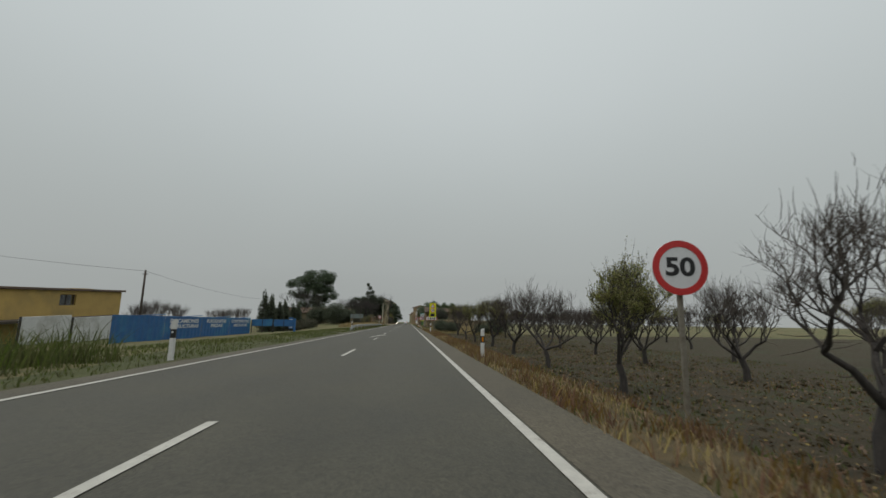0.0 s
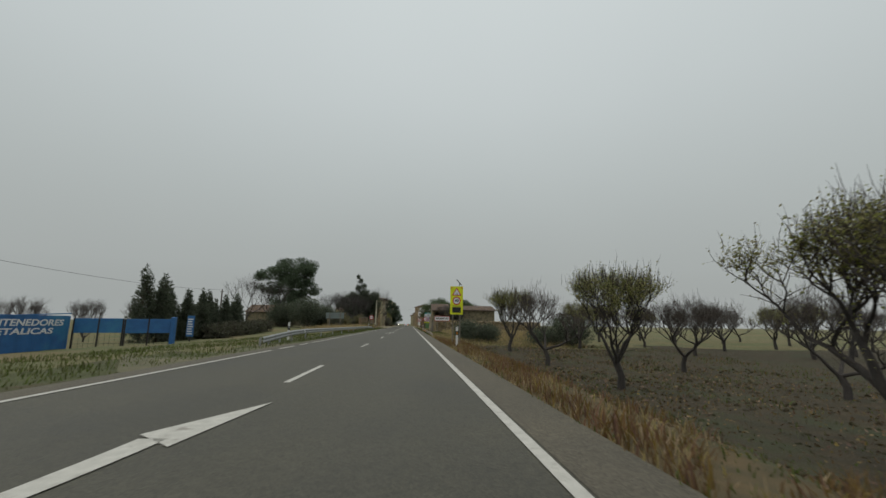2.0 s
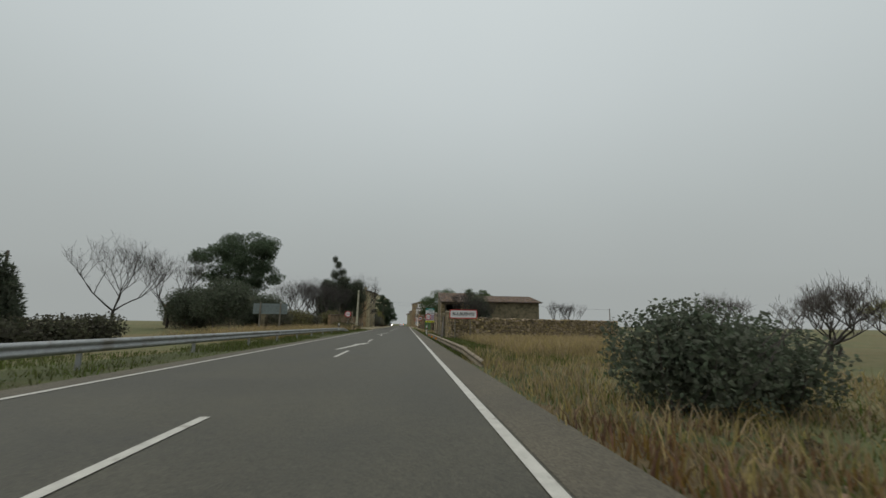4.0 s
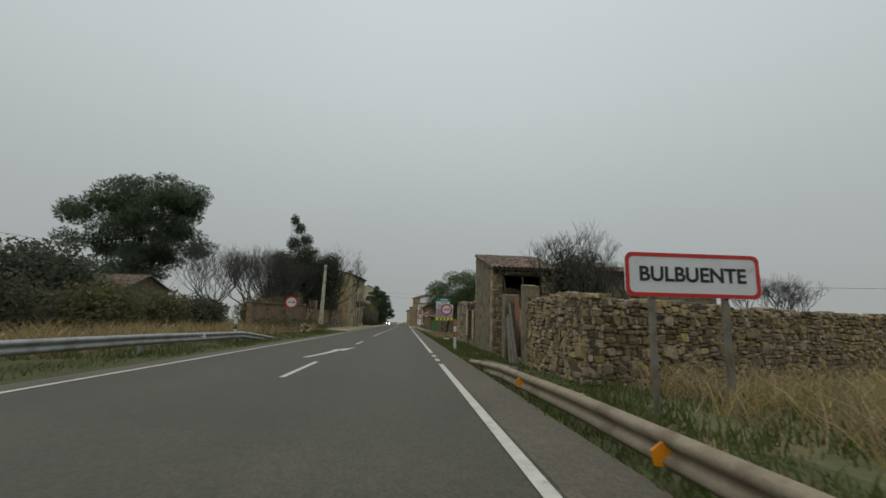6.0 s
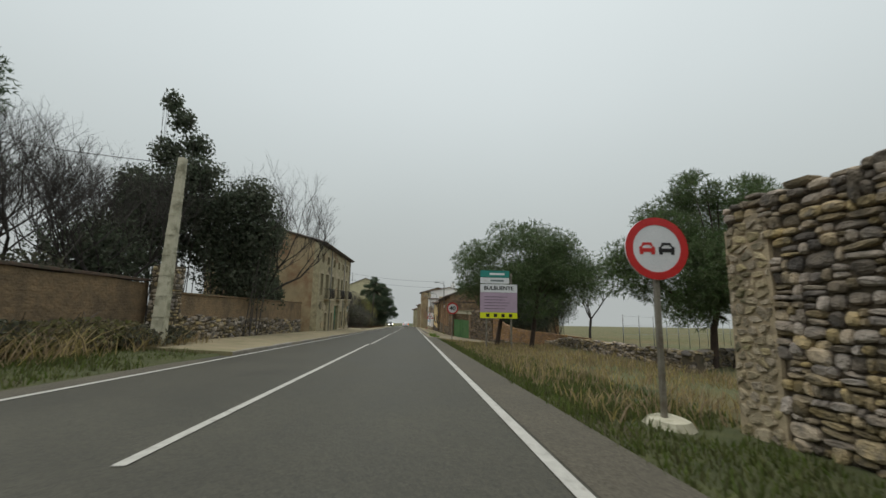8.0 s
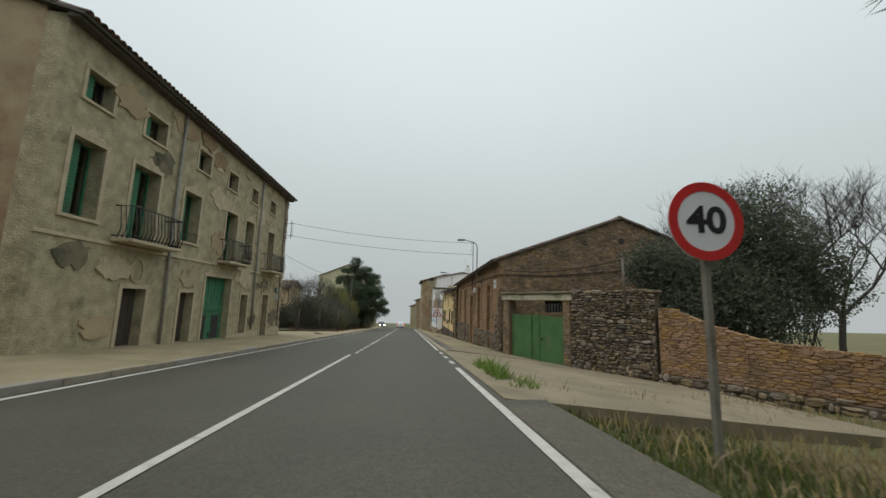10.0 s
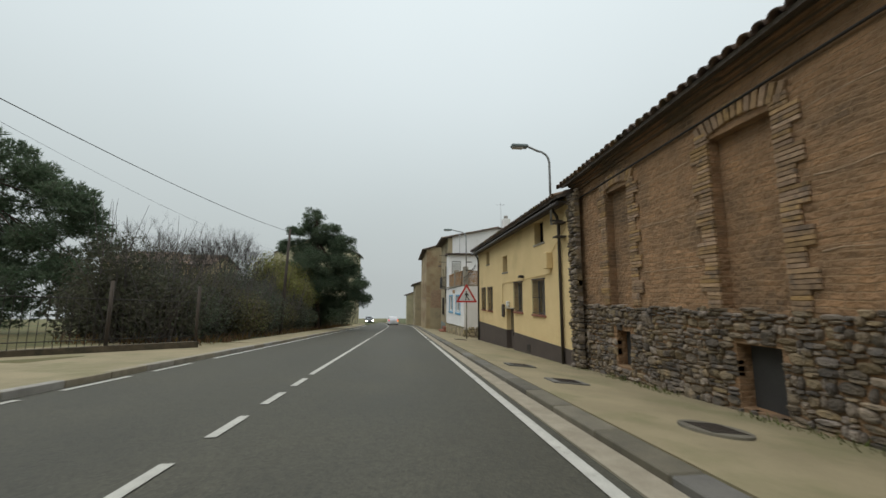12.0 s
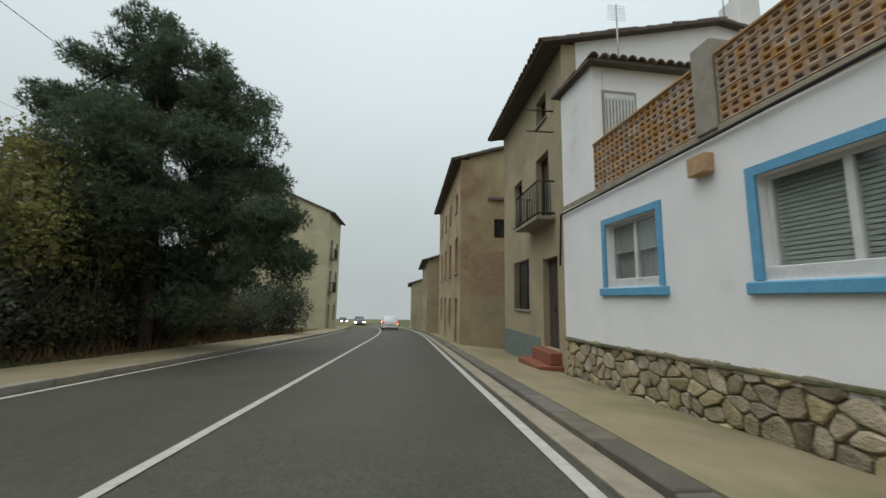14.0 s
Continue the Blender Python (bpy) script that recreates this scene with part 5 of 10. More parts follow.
    part("verge", slabbed(Side((0, p0, roof_at(p0)), Vector((0, 1, 0.245)), (1, 0, 0)), -0.05, p1 - p0 + 0.06, -0.05, 0.06, -0.02, 0.07, 0.012), M_TILE, root, "mortared tile verge")
    # old barriers leaned against the gate
    for k, (ua, ub, ha, hb, da, db) in enumerate(((2.62, 0.72, 1.95, -0.05, 0.02, -0.22), (2.60, 0.78, 1.5, 0.0, 0.0, -0.3), (2.55, 0.95, 1.38, 0.0, -0.05, -0.38))):
        bm = bmesh.new()
        A, B = s(ua, da, w(ha, 103)), s(ub, db, w(hb - 0.2, 102))
        tube(bm, [A, B], 0.07 if k else 0.05, 4)
        ob = new("leaning_barrier_rail", to_mesh("leaning_barrier_rail", bm, M_OLDIRON if k else M_WOOD))
        ob.matrix_basis = Matrix.Translation((4.7, y0, base))
        tagged(ob, "grey steel barrier length leaning on the rusty gate", "rail", group="leaning rails")


build_shed()

for x0_, y0_, x1_, y1_ in ((2.98, 100.5, 3.2, 98.6), (3.25, 100.75, 3.75, 98.7)):
    p_, q_ = spot(x0_, y0_, 0.08), spot(x1_, y1_, 0.09)
    ob_ = new("fallen_pole", to_mesh("fallen_pole", tubed([p_, p_.lerp(q_, 0.5) + Z * 0.01, q_], [0.05, 0.055, 0.06], 8), M_WOOD))
    tagged(ob_, "pale stripped timber pole lying in the verge grass", "pole", group="fallen poles")


def build_back_barn():
    """The long low barn behind the yard."""
    y0 = 107.0
    base = gz(y0) - 0.3
    root = thing("stone_barn", (7.6, y0, base), "low stone barn with a worn clay-tile roof behind the yard", "barn")
    s = Side((0, 0, 0), (1, 0, 0), (0, 1, 0))
    part("front_wall", walled(s, 9.6, 0.5, -0.5, 4.2), M_SHEDP, root, "rendered stone wall")
    part("back_wall", slabbed(s, 0, 9.6, 4.5, 4.9, -0.5, 3.8), M_SHEDP, root)
    part("end_wall", slabbed(s, 9.1, 9.6, 0.5, 4.5, -0.5, 3.9), M_PALEP, root, "pale rendered end wall")
    tiled_slope(root, s, -0.3, 9.9, 4.9, 4.2, 0.75, over=0.3, seed=9)


build_back_barn()


def build_ruin_house():
    """A roofless front of cobbles with a wide doorway."""
    y0 = 111.7
    base = gz(y0 + 4) - 0.3
    root = thing("ruined_house_front", (4.9, y0, base), "roofless cobblestone house front with a wide empty doorway", "ruin")
    s = Side((0, 0, 0), (0, 1, 0), (1, 0, 0))

    def w(h, u):
        return h + gz(y0 + u) - base

    def top(u):
        return w(np.interp(u, (0, 0.1, 0.45, 0.55, 0.7, 1.4, 2.3, 2.8, 3.9, 5.5, 7.9), (2.2, 2.25, 2.32, 2.44, 2.5, 2.44, 2.46, 2.58, 2.66, 2.75, 2.85)), u) + 0.06 * noise.noise(Vector((u * 2.3, 1, 7)))

    door = (1.25, 2.75, w(-0.6, 2), w(2.05, 2))
    part("core", walled(Side((0.05, 0.45, 0), (0, 1, 0), (1, 0, 0)), 7.45, 0.4, w(-0.6, 4), w(2.3, 4), [(door[0] - 0.45, door[1] - 0.45, w(-0.6, 4), w(1.95, 2))], top=lambda u: top(u + 0.45) - 0.05, extra=[0.1, 0.25, 0.4] + [2.55 + 0.4 * k for k in range(12)]), M_MORT, root)
    skip = [(door[0] - 0.75, door[1] + 0.78, -1, w(2.02, 2)), (door[0], door[1], -1, w(2.2, 2)), (7.28, 7.95, -2, w(2.5, 7)), (-0.2, 0.46, -2, 9), (0.46, 2.95, w(2.0, 2), 9)]
    lay_stones(root, s, 7.9, w(-0.5, 8), top, COBBLES, (0.205, 0.118), deep=0.2, keep=300, near=5.0, skip=skip, proud=0.022, seed=21, bulge=0.022, loose=0.7, gap=0.011)
    for a, b in ((door[0] - 0.75, door[0] - 0.1), (door[1] + 0.12, door[1] + 0.78)):
        part("jamb_render", walled(Side((-0.01, a, 0), (0, 1, 0), (1, 0, 0)), b - a, 0.06, w(0.25, 2), w(2.0, 2), extra=(0.2, 0.4), top=lambda t: w(2.0, 2) + 0.08 * math.sin(t * 5)), M_PALEP, root, "patch of pale render beside the doorway")
        lay_stones(root, Side((0, a, 0), (0, 1, 0), (1, 0, 0)), b - a, w(-0.5, 2), lambda t: w(0.3, 2), COBBLES, (0.22, 0.12), deep=0.18, keep=40, seed=31)
    part("mortar_strip", walled(Side((-0.015, 7.25, 0), (0, 1, 0), (1, 0, 0)), 0.64, 0.06, w(-0.4, 7), w(2.5, 7), extra=(0.1, 0.2, 0.3, 0.4, 0.5), top=lambda t: w(2.5 + 0.12 * math.sin(t * 9), 7)), M_PALEP, root, "pale lime mortar along the corner")
    lay_stones(root, Side((-0.03, 7.27, 0), (0, 1, 0), (1, 0, 0)), 0.6, w(-0.4, 7.6), lambda t: w(2.5, 7.6), FLAGS, (0.15, 0.12), deep=0.08, keep=60, seed=29, proud=0.012, gap=0.014)
    # sagging timbers over the doorway, and the stones left on them
    r_top = random.Random(9)
    for wz, rad, cut in ((2.34, 0.085, 0), (2.40, 0.07, 1), (2.47, 0.06, 0)):
        bm = bmesh.new()
        tube(bm, [s(0.5 + 0.29 * k, 0.06 + 0.09 * cut + r_top.uniform(-0.03, 0.03), w(wz + 0.05 * abs(k - 4) / 4 + r_top.uniform(-0.03, 0.03) - 0.03, 2)) for k in range(9 - cut)], [rad * r_top.uniform(0.75, 1.15) for _ in range(9 - cut)], 7)
        part("lintel", bm, M_DARKWOOD, root, "split weathered timber")
    for k in range(13):
        ob = linked("capstone", (REDSTONE if k % 3 == 0 else COBBLES)[1][r_top.randrange(8)], root)
        u_ = 0.52 + 0.18 * k + r_top.uniform(-0.06, 0.06)
        ob.matrix_basis = Matrix.Translation(s(u_, 0.2 + r_top.uniform(-0.08, 0.08), top(u_) + 0.03)) @ Euler((r_top.uniform(-0.3, 0.3), r_top.uniform(-0.3, 0.3), r_top.uniform(0, 3))).to_matrix().to_4x4() @ Matrix.Diagonal((r_top.uniform(0.2, 0.36), r_top.uniform(0.18, 0.3), r_top.uniform(0.07, 0.13), 1))
    # sagging timber lintel
    bm = bmesh.new()
    tube(bm, [s(0.85 + 0.28 * k, 0.16, w(2.2 - 0.13 * math.sin(k * math.pi / 8) * (1 if k < 8 else 1), 2)) for k in range(9)], [0.13 + 0.02 * math.sin(k * 2) for k in range(9)], 7)
    part("lintel", bm, M_DARKWOOD, root, "sagging weathered timber lintel")
    part("door_post", slabbed(s, door[0] + 0.05, door[0] + 0.16, 0.22, 0.34, w(-0.4, 2), w(2.02, 2), 0.01), M_WOOD, root, "grey door post")
    part("door_leaf", slabbed(s, door[0] - 0.02, door[0] + 0.04, 0.1, 0.75, w(-0.3, 2), w(1.85, 2), 0.01), M_WOOD, root, "grey leaning door board")
    # the stub of an inner wall and the rear wall seen through the doorway
    part("inner_wall", walled(Side((4.6, 1.0, 0), (0, 1, 0), (1, 0, 0)), 2.2, 0.4, w(-0.6, 3), w(2.2, 3), extra=(0.5, 1.0, 1.5), top=lambda t: w(1.1 + 0.2 * math.sin(3 * t), 3)), M_PALEP, root)
    part("far_pier", slabbed(Side((3.1, 5.0, 0), (0, 1, 0), (1, 0, 0)), 0, 0.8, 0, 0.45, w(-0.6, 5), w(2.3, 5), 0.04), M_PALEP, root, "patched stone pier")
    lay_stones(root, Side((3.08, 5.0, 0), (0, 1, 0), (1, 0, 0)), 0.8, w(-0.5, 5), lambda t: w(2.3, 5), COBBLES, (0.2, 0.11), deep=0.12, keep=60, seed=41)
    # near return wall, broken down to reddish rubble
    def broken(t):
        return w(np.interp(t, (0, 0.36, 0.5, 0.8, 1.5, 3, 4.5), (2.38, 2.3, 1.75, 1.5, 1.4, 1.35, 1.4)), 0) + 0.06 * noise.noise(Vector((t * 3, 2, 1)))

    part("end_wall", walled(Side((0.47, 0.47, 0), (1, 0, 0), (0, 1, 0)), 4.2, 0.4, w(-0.6, 0), w(2, 0), extra=[0.25 * k for k in range(1, 17)], top=lambda t: broken(t + 0.45) - 0.05), M_RUBBLE, root)
    lay_stones(root, Side((0.0, 0.43, 0), (1, 0, 0), (0, 1, 0)), 4.6, w(-0.5, 0), broken, REDSTONE, (0.24, 0.12), keep=130, near=0.6, seed=51)
    part("far_end_wall", walled(Side((0.4, 7.5, 0), (1, 0, 0), (0, 1, 0)), 4.2, 0.4, w(-0.6, 7), w(2.2, 7)), M_MORT, root)
    # rubble and a white slab in the doorway
    bm = bmesh.new()
    box(bm, -0.5, 0.5, -0.22, 0.22, -0.05, 0.05, 0.012)
    ob = new("broken_white_slab", to_mesh("broken_white_slab", bm, M_PLASTIC))
    ob.matrix_basis = Matrix.Translation((6.3, y0 + 2.9, gz(y0 + 2.9) + 0.12)) @ Matrix.Rotation(0.5, 4, "Y") @ Matrix.Rotation(0.7, 4, "Z")
    tagged(ob, "broken white slab lying in the rubble", "rubble")
    bm = bmesh.new()
    r = random.Random(7)
    for k in range(9):
        bmesh.ops.create_icosphere(bm, subdivisions=2, radius=r.uniform(0.5, 1.0), matrix=Matrix.Translation((r.uniform(0.8, 4.0), r.uniform(0.8, 6.5), -0.2)) @ Matrix.Diagonal((1, 1, 0.55, 1)))
    for v in bm.verts:
        v.co += v.co.normalized() * 0.1 * noise.noise(v.co * 3)
    ob = new("rubble_heap", to_mesh("rubble_heap", bm, M_RUBBLE))
    ob.matrix_basis = Matrix.Translation((5.2, y0, gz(y0 + 3) - 0.05))
    tagged(ob, "reddish earth and rubble heaped inside the ruin", "rubble", kind="stuff")


build_ruin_house()

# low field wall beyond the ruin
free_wall("low_stone_wall", (10.2, 127.2), (21.0, 134.0), 0.62, 0.4, "low dark stone field wall behind the pines", COBBLES, (0.28, 0.14), keep=60, near=9, seed=15)
free_wall("low_stone_wall", (12.0, 147.0), (10.2, 127.2), 0.62, 0.4, "low dark stone field wall beside the dry grass", COBBLES, (0.28, 0.14), keep=60, near=3, seed=16)

# ---- signs, posts, rails ----
def post(parent, x, h0, h1, r=0.035, square=True, y=0.03):
    bm = bmesh.new()
    if square:
        box(bm, x - r, x + r, y, y + 2 * r, h0, h1, 0.006)
    else:
        tube(bm, [(x, y + r, h0), (x, y + r, h1)], r, 10)
    return part("post", bm, M_POST, parent, "weathered steel post")


def sign_at(name, x, y, label, category="road sign", turn=0.0, group=""):
    return thing(name, (x, y, gz(y)), label, category, group, turn=turn)


def round_sign(name, x, y, hc, foot, label, dia=0.92, number="", cars=False, turn=0.0):
    root = sign_at(name, x, y, label, group="round signs", turn=turn)
    post(root, 0, foot - 0.3, hc - 0.1)
    r = dia / 2
    face = part("face", plated(disc(r, 40, 0, hc), 0.0, 0.025), M_SWHITE, root, "white reflective face")
    part("rim", ringed(disc(r, 40, 0, hc), disc(r * 0.76, 40, 0, hc), -0.006, 0.0), M_SRED, root, "red ring")
    part("back_plate", plated(disc(r * 0.98, 32, 0, hc), 0.0255, 0.032), M_SGREY, root)
    if number:
        bm = lettered(number, 0.42 * dia / 0.92, wide=0.49 * dia / 0.92, depth=0.003, bold=0.012)
        bmesh.ops.translate(bm, verts=bm.verts, vec=(0, -0.004, hc))
        part("number", bm, M_SBLACK, root, "black speed number")
    if cars:
        for cx, m in ((-0.14, M_SRED), (0.145, M_SBLACK)):
            o = [(-0.115, -0.055), (0.115, -0.055), (0.115, 0.02), (0.085, 0.03), (0.065, 0.085), (-0.065, 0.085), (-0.085, 0.03), (-0.115, 0.02)]
            part("car_symbol", ringed([(cx + a, hc + b) for a, b in o], [(cx + a * 0.62, hc + 0.03 + (b - 0.03) * 0.35) for a, b in o], -0.005, 0.0), m, root)
            for sx in (-0.085, 0.085):
                part("car_wheel", plated([(cx + sx + a, hc - 0.07 + b) for a, b in ((-0.025, -0.02), (0.025, -0.02), (0.025, 0.02), (-0.025, 0.02))], -0.005, 0.0), m, root)
    return root


round_sign("speed_limit_sign", 4.83, 11.35, 2.08, -0.75, "round white speed limit sign with red rim on a steel post", number="50", turn=-6)
round_sign("speed_limit_sign", 3.63, 144.5, 2.34, -0.25, "round white speed limit sign with red rim, further in", number="40")
round_sign("no_overtaking_sign", 3.95, 119.75, 2.25, -0.2, "round no-overtaking sign with red rim beside the ruin", cars=True, turn=-4)
round_sign("no_overtaking_sign", -8.1, 117.75, 2.43, 0.1, "round no-overtaking sign with red rim in the grass", cars=True, turn=6)


def tri(cx, z0, side, inset=0.0):
    hgt = side * 0.866
    o = [(cx - side / 2, z0), (cx + side / 2, z0), (cx, z0 + hgt)]
    c = (cx, z0 + hgt / 3)
    k = 1 - inset
    return [(c[0] + (a - c[0]) * k, c[1] + (b - c[1]) * k) for a, b in o]


def rounded(o, r=0.06, n=4):
    out = []
    m = len(o)
    for i in range(m):
        p, a, b = Vector(o[i]), Vector(o[i - 1]), Vector(o[(i + 1) % m])
        s, e = p + (a - p).normalized() * r * 1.7, p + (b - p).normalized() * r * 1.7
        for k in range(n + 1):
            t = k / n
            q = s * (1 - t) ** 2 + p * 2 * t * (1 - t) + e * t * t
            out.append((q.x, q.y))
    return out


def build_yellow_panel():
    root = sign_at("warning_panel", 3.80, 60.4, "fluorescent yellow warning panel with speed display and solar panel", turn=-3)
    for x in (-0.27, 0.26):
        post(root, x, -0.6, 3.7, 0.045)
    part("panel", plated(round_rect(-0.47, 0.47, 1.85, 3.90, 0.03), 0.0, 0.03), M_SYEL, root, "fluorescent yellow backing panel")
    t0 = rounded(tri(0, 3.22, 0.70), 0.04)
    part("triangle", plated(t0, -0.008, 0.0), M_SRED, root, "red warning triangle")
    part("triangle_face", plated(rounded(tri(0, 3.22, 0.70, 0.30), 0.02), -0.012, -0.008), M_SWHITE, root)
    for sx in (-1, 1):
        part("narrows_bar", plated([(sx * a, b) for a, b in ((0.085, 3.29), (0.055, 3.40), (0.04, 3.48), (0.03, 3.48), (0.03, 3.29))], -0.016, -0.012), M_SBLACK, root)
    part("ring", ringed(disc(0.30, 36, 0, 2.84), disc(0.225, 36, 0, 2.84), -0.010, 0.0), M_SRED, root, "red ring")
    part("ring_face", plated(disc(0.226, 36, 0, 2.84), -0.006, 0.0), M_SWHITE, root)
    bm = lettered("40", 0.27, wide=0.3, depth=0.002, bold=0.008)
    bmesh.ops.translate(bm, verts=bm.verts, vec=(0, -0.009, 2.84))
    part("number", bm, M_SBLACK, root, "black speed number")
    bm = bmesh.new()
    for k in range(9):
        box(bm, -0.27 + k * 0.062, -0.23 + k * 0.062, -0.004, 0.0, 2.425, 2.475)
    part("caption", bm, M_SBLACK, root, "small unreadable line")
    part("display", plated(round_rect(-0.31, 0.31, 1.98, 2.38, 0.015), -0.02, 0.0), M_SBLACK, root, "dark speed display")
    for sx in (-0.38, 0.38):
        part("flash_lamp", plated(disc(0.055, 16, sx, 3.80), -0.03, 0.0), M_AMBER, root, "amber flash lamp")
    bm = bmesh.new()
    box(bm, -0.28, 0.28, -0.17, 0.17, -0.015, 0.015, 0.004)
    sp = part("solar_panel", bm, M_CARD, root, "tilted dark solar panel")
    sp.matrix_basis = Matrix.Translation((0.18, 0.1, 4.2)) @ Matrix.Rotation(0.85, 4, "Y")
    part("solar_post", tubed([(0.2, 0.1, 3.85), (0.2, 0.1, 4.2)], 0.025), M_GALV, root)


build_yellow_panel()


def build_town_sign():
    root = sign_at("town_sign", 5.66, 94.5, "white town-name sign with red border on two posts", turn=-2)
    for x in (-0.75, 0.62):
        post(root, x, -0.6, 2.2, 0.045)
    part("plate", plated(round_rect(-1.25, 1.25, 1.66, 2.44, 0.12), 0.0, 0.03), M_SWHITE, root, "white reflective plate")
    part("border", ringed(round_rect(-1.25, 1.25, 1.66, 2.44, 0.12), round_rect(-1.18, 1.18, 1.73, 2.37, 0.09), -0.006, 0.0), M_SRED, root, "red border")
    bm = lettered("BULBUENTE", 0.36, wide=1.98, depth=0.003, bold=0.009)
    bmesh.ops.translate(bm, verts=bm.verts, vec=(0, -0.004, 2.05))
    part("lettering", bm, M_SBLACK, root, "black town name")


build_town_sign()


def build_board():
    root = sign_at("information_board", 5.47, 136.3, "village information board, teal, white, lilac and yellow plates")
    for x in (-0.72, 0.75):
        post(root, x, -0.6, 4.1, 0.045)
    part("plate_top", plated(round_rect(-1.1, 0.63, 3.86, 4.26, 0.04), 0.0, 0.03), M_STEAL, root, "teal plate")
    part("plate_second", plated(round_rect(-1.1, 0.63, 3.50, 3.84, 0.04), 0.0, 0.03), M_SWHITE, root, "white plate")
    part("plate_name", plated(round_rect(-1.1, 1.1, 2.98, 3.46, 0.03), 0.0, 0.03), M_SWHITE, root, "white name plate")
    part("plate_text", plated(round_rect(-1.1, 1.1, 1.82, 2.97, 0.02), 0.0, 0.03), M_SPINK, root, "lilac text plate")
    part("plate_symbols", plated(round_rect(-1.1, 1.1, 1.48, 1.81, 0.02), 0.0, 0.03), M_SYEL, root, "yellow symbol plate")
    bm = lettered("BULBUENTE", 0.30, wide=1.75, depth=0.003, bold=0.007)
    bmesh.ops.translate(bm, verts=bm.verts, vec=(0, -0.004, 3.22))
    part("lettering", bm, M_SBLACK, root, "dark town name")
    bm = bmesh.new()
    for k in range(4):
        box(bm, -0.75 + 0.45 * k, -0.55 + 0.45 * k, -0.004, 0.0, 1.55, 1.74)
    for k in range(5):
        box(bm, -0.85, 0.4 + 0.12 * (k % 3), -0.004, 0.0, 2.02 + 0.17 * k, 2.045 + 0.17 * k)
    part("symbols", bm, M_SBLACK, root, "small dark symbols and lines")
    bm = bmesh.new()
    box(bm, -0.55, 0.35, -0.004, 0.0, 4.0, 4.12)
    part("line", bm, M_SWHITE, root)
    bm = bmesh.new()
    box(bm, -0.5, 0.3, -0.004, 0.0, 3.62, 3.72)
    part("line", bm, M_SGREY, root)


build_board()


def build_pedestrian_sign():
    root = sign_at("pedestrian_sign", 3.97, 188.44, "triangular pedestrian warning sign with red border at the pavement")
    post(root, 0, -0.6, 2.3, 0.04, square=False)
    part("border", plated(rounded(tri(0, 2.04, 1.28), 0.05), 0.0, 0.03), M_SRED, root, "red border")
    part("face", plated(rounded(tri(0, 2.04, 1.28, 0.27), 0.02), -0.006, 0.0), M_SWHITE, root, "white face")
    z = 2.16
    fig = plated(disc(0.042, 14, -0.02, z + 0.50), -0.011, -0.006)
    plate(fig, [(-0.07, z + 0.43), (0.03, z + 0.44), (0.05, z + 0.24), (-0.05, z + 0.22)], -0.011, -0.006)
    plate(fig, [(0.05, z + 0.25), (0.18, z + 0.02), (0.13, z), (-0.01, z + 0.22)], -0.011, -0.006)
    plate(fig, [(-0.05, z + 0.23), (0.0, z + 0.2), (-0.03, z + 0.0), (-0.09, z + 0.0)], -0.011, -0.006)
    plate(fig, [(0.03, z + 0.44), (0.14, z + 0.30), (0.11, z + 0.27), (0.0, z + 0.38)], -0.011, -0.006)
    plate(fig, [(-0.07, z + 0.43), (-0.13, z + 0.30), (-0.10, z + 0.27), (-0.03, z + 0.38)], -0.011, -0.006)
    bmesh.ops.recalc_face_normals(fig, faces=fig.faces)
    part("symbol", fig, M_SBLACK, root, "black walking symbol")


build_pedestrian_sign()


def build_sign_back():
    root = sign_at("sign_seen_from_behind", -12.0, 97.0, "large road sign seen from behind, ribbed grey metal", turn=12)
    for x in (-0.85, 0.85):
        post(root, x, -0.4, 2.9, 0.06, y=-0.13)
    for k in range(4):
        part("rib_panel", plated(round_rect(-1.45, 1.45, 1.86 + 0.24 * k, 2.09 + 0.24 * k, 0.03), 0.0, 0.03), M_SGREY, root)


build_sign_back()


def delineator(x, y, foot, amber=True, turn=0.0):
    root = thing("delineator_post", (x, y, gz(y) + foot), "white roadside delineator post with black band and reflector", "delineator", "delineator posts", turn=turn)
    bm = bmesh.new()
    o = [(-0.07, -0.03), (-0.04, -0.055), (0.04, -0.055), (0.07, -0.03), (0.05, 0.05), (-0.05, 0.05)]
    for z0, z1, nm, m in ((-0.3, 0.62, "shaft", M_PLASTIC), (0.62, 0.86, "band", M_SBLACK), (0.86, 1.08, "cap", M_PLASTIC)):
        b = bmesh.new()
        lo = [b.verts.new((px, py, z0)) for px, py in o]
        hi = [b.verts.new((px, py, z1 + (0.05 * (px + 0.07) / 0.14 if nm == "cap" else 0))) for px, py in o]
        b.faces.new(lo[::-1])
        b.faces.new(hi)
        for i in range(6):
            b.faces.new((lo[i], lo[(i + 1) % 6], hi[(i + 1) % 6], hi[i]))
        part(nm, b, m, root)
    bm.free()
    part("reflector", plated(round_rect(-0.03, 0.03, 0.66, 0.82, 0.01), -0.062, -0.055) if amber else plated(disc(0.028, 12, 0, 0.78), -0.062, -0.055), M_AMBER if amber else M_SWHITE, root, "amber reflector" if amber else "white reflector")


for x_, y_, f_, a_, t_ in ((3.05, 19.3, -0.2, True, 0), (3.26, 55.7, -0.12, True, 0), (3.02, 106.85, -0.15, True, 3), (-6.1, 16.6, -0.02, False, 0), (-7.4, 58.4, 0.02, False, 4), (-7.5, 107.3, 0.0, False, 3)):
    delineator(x_, y_, f_, a_, t_)


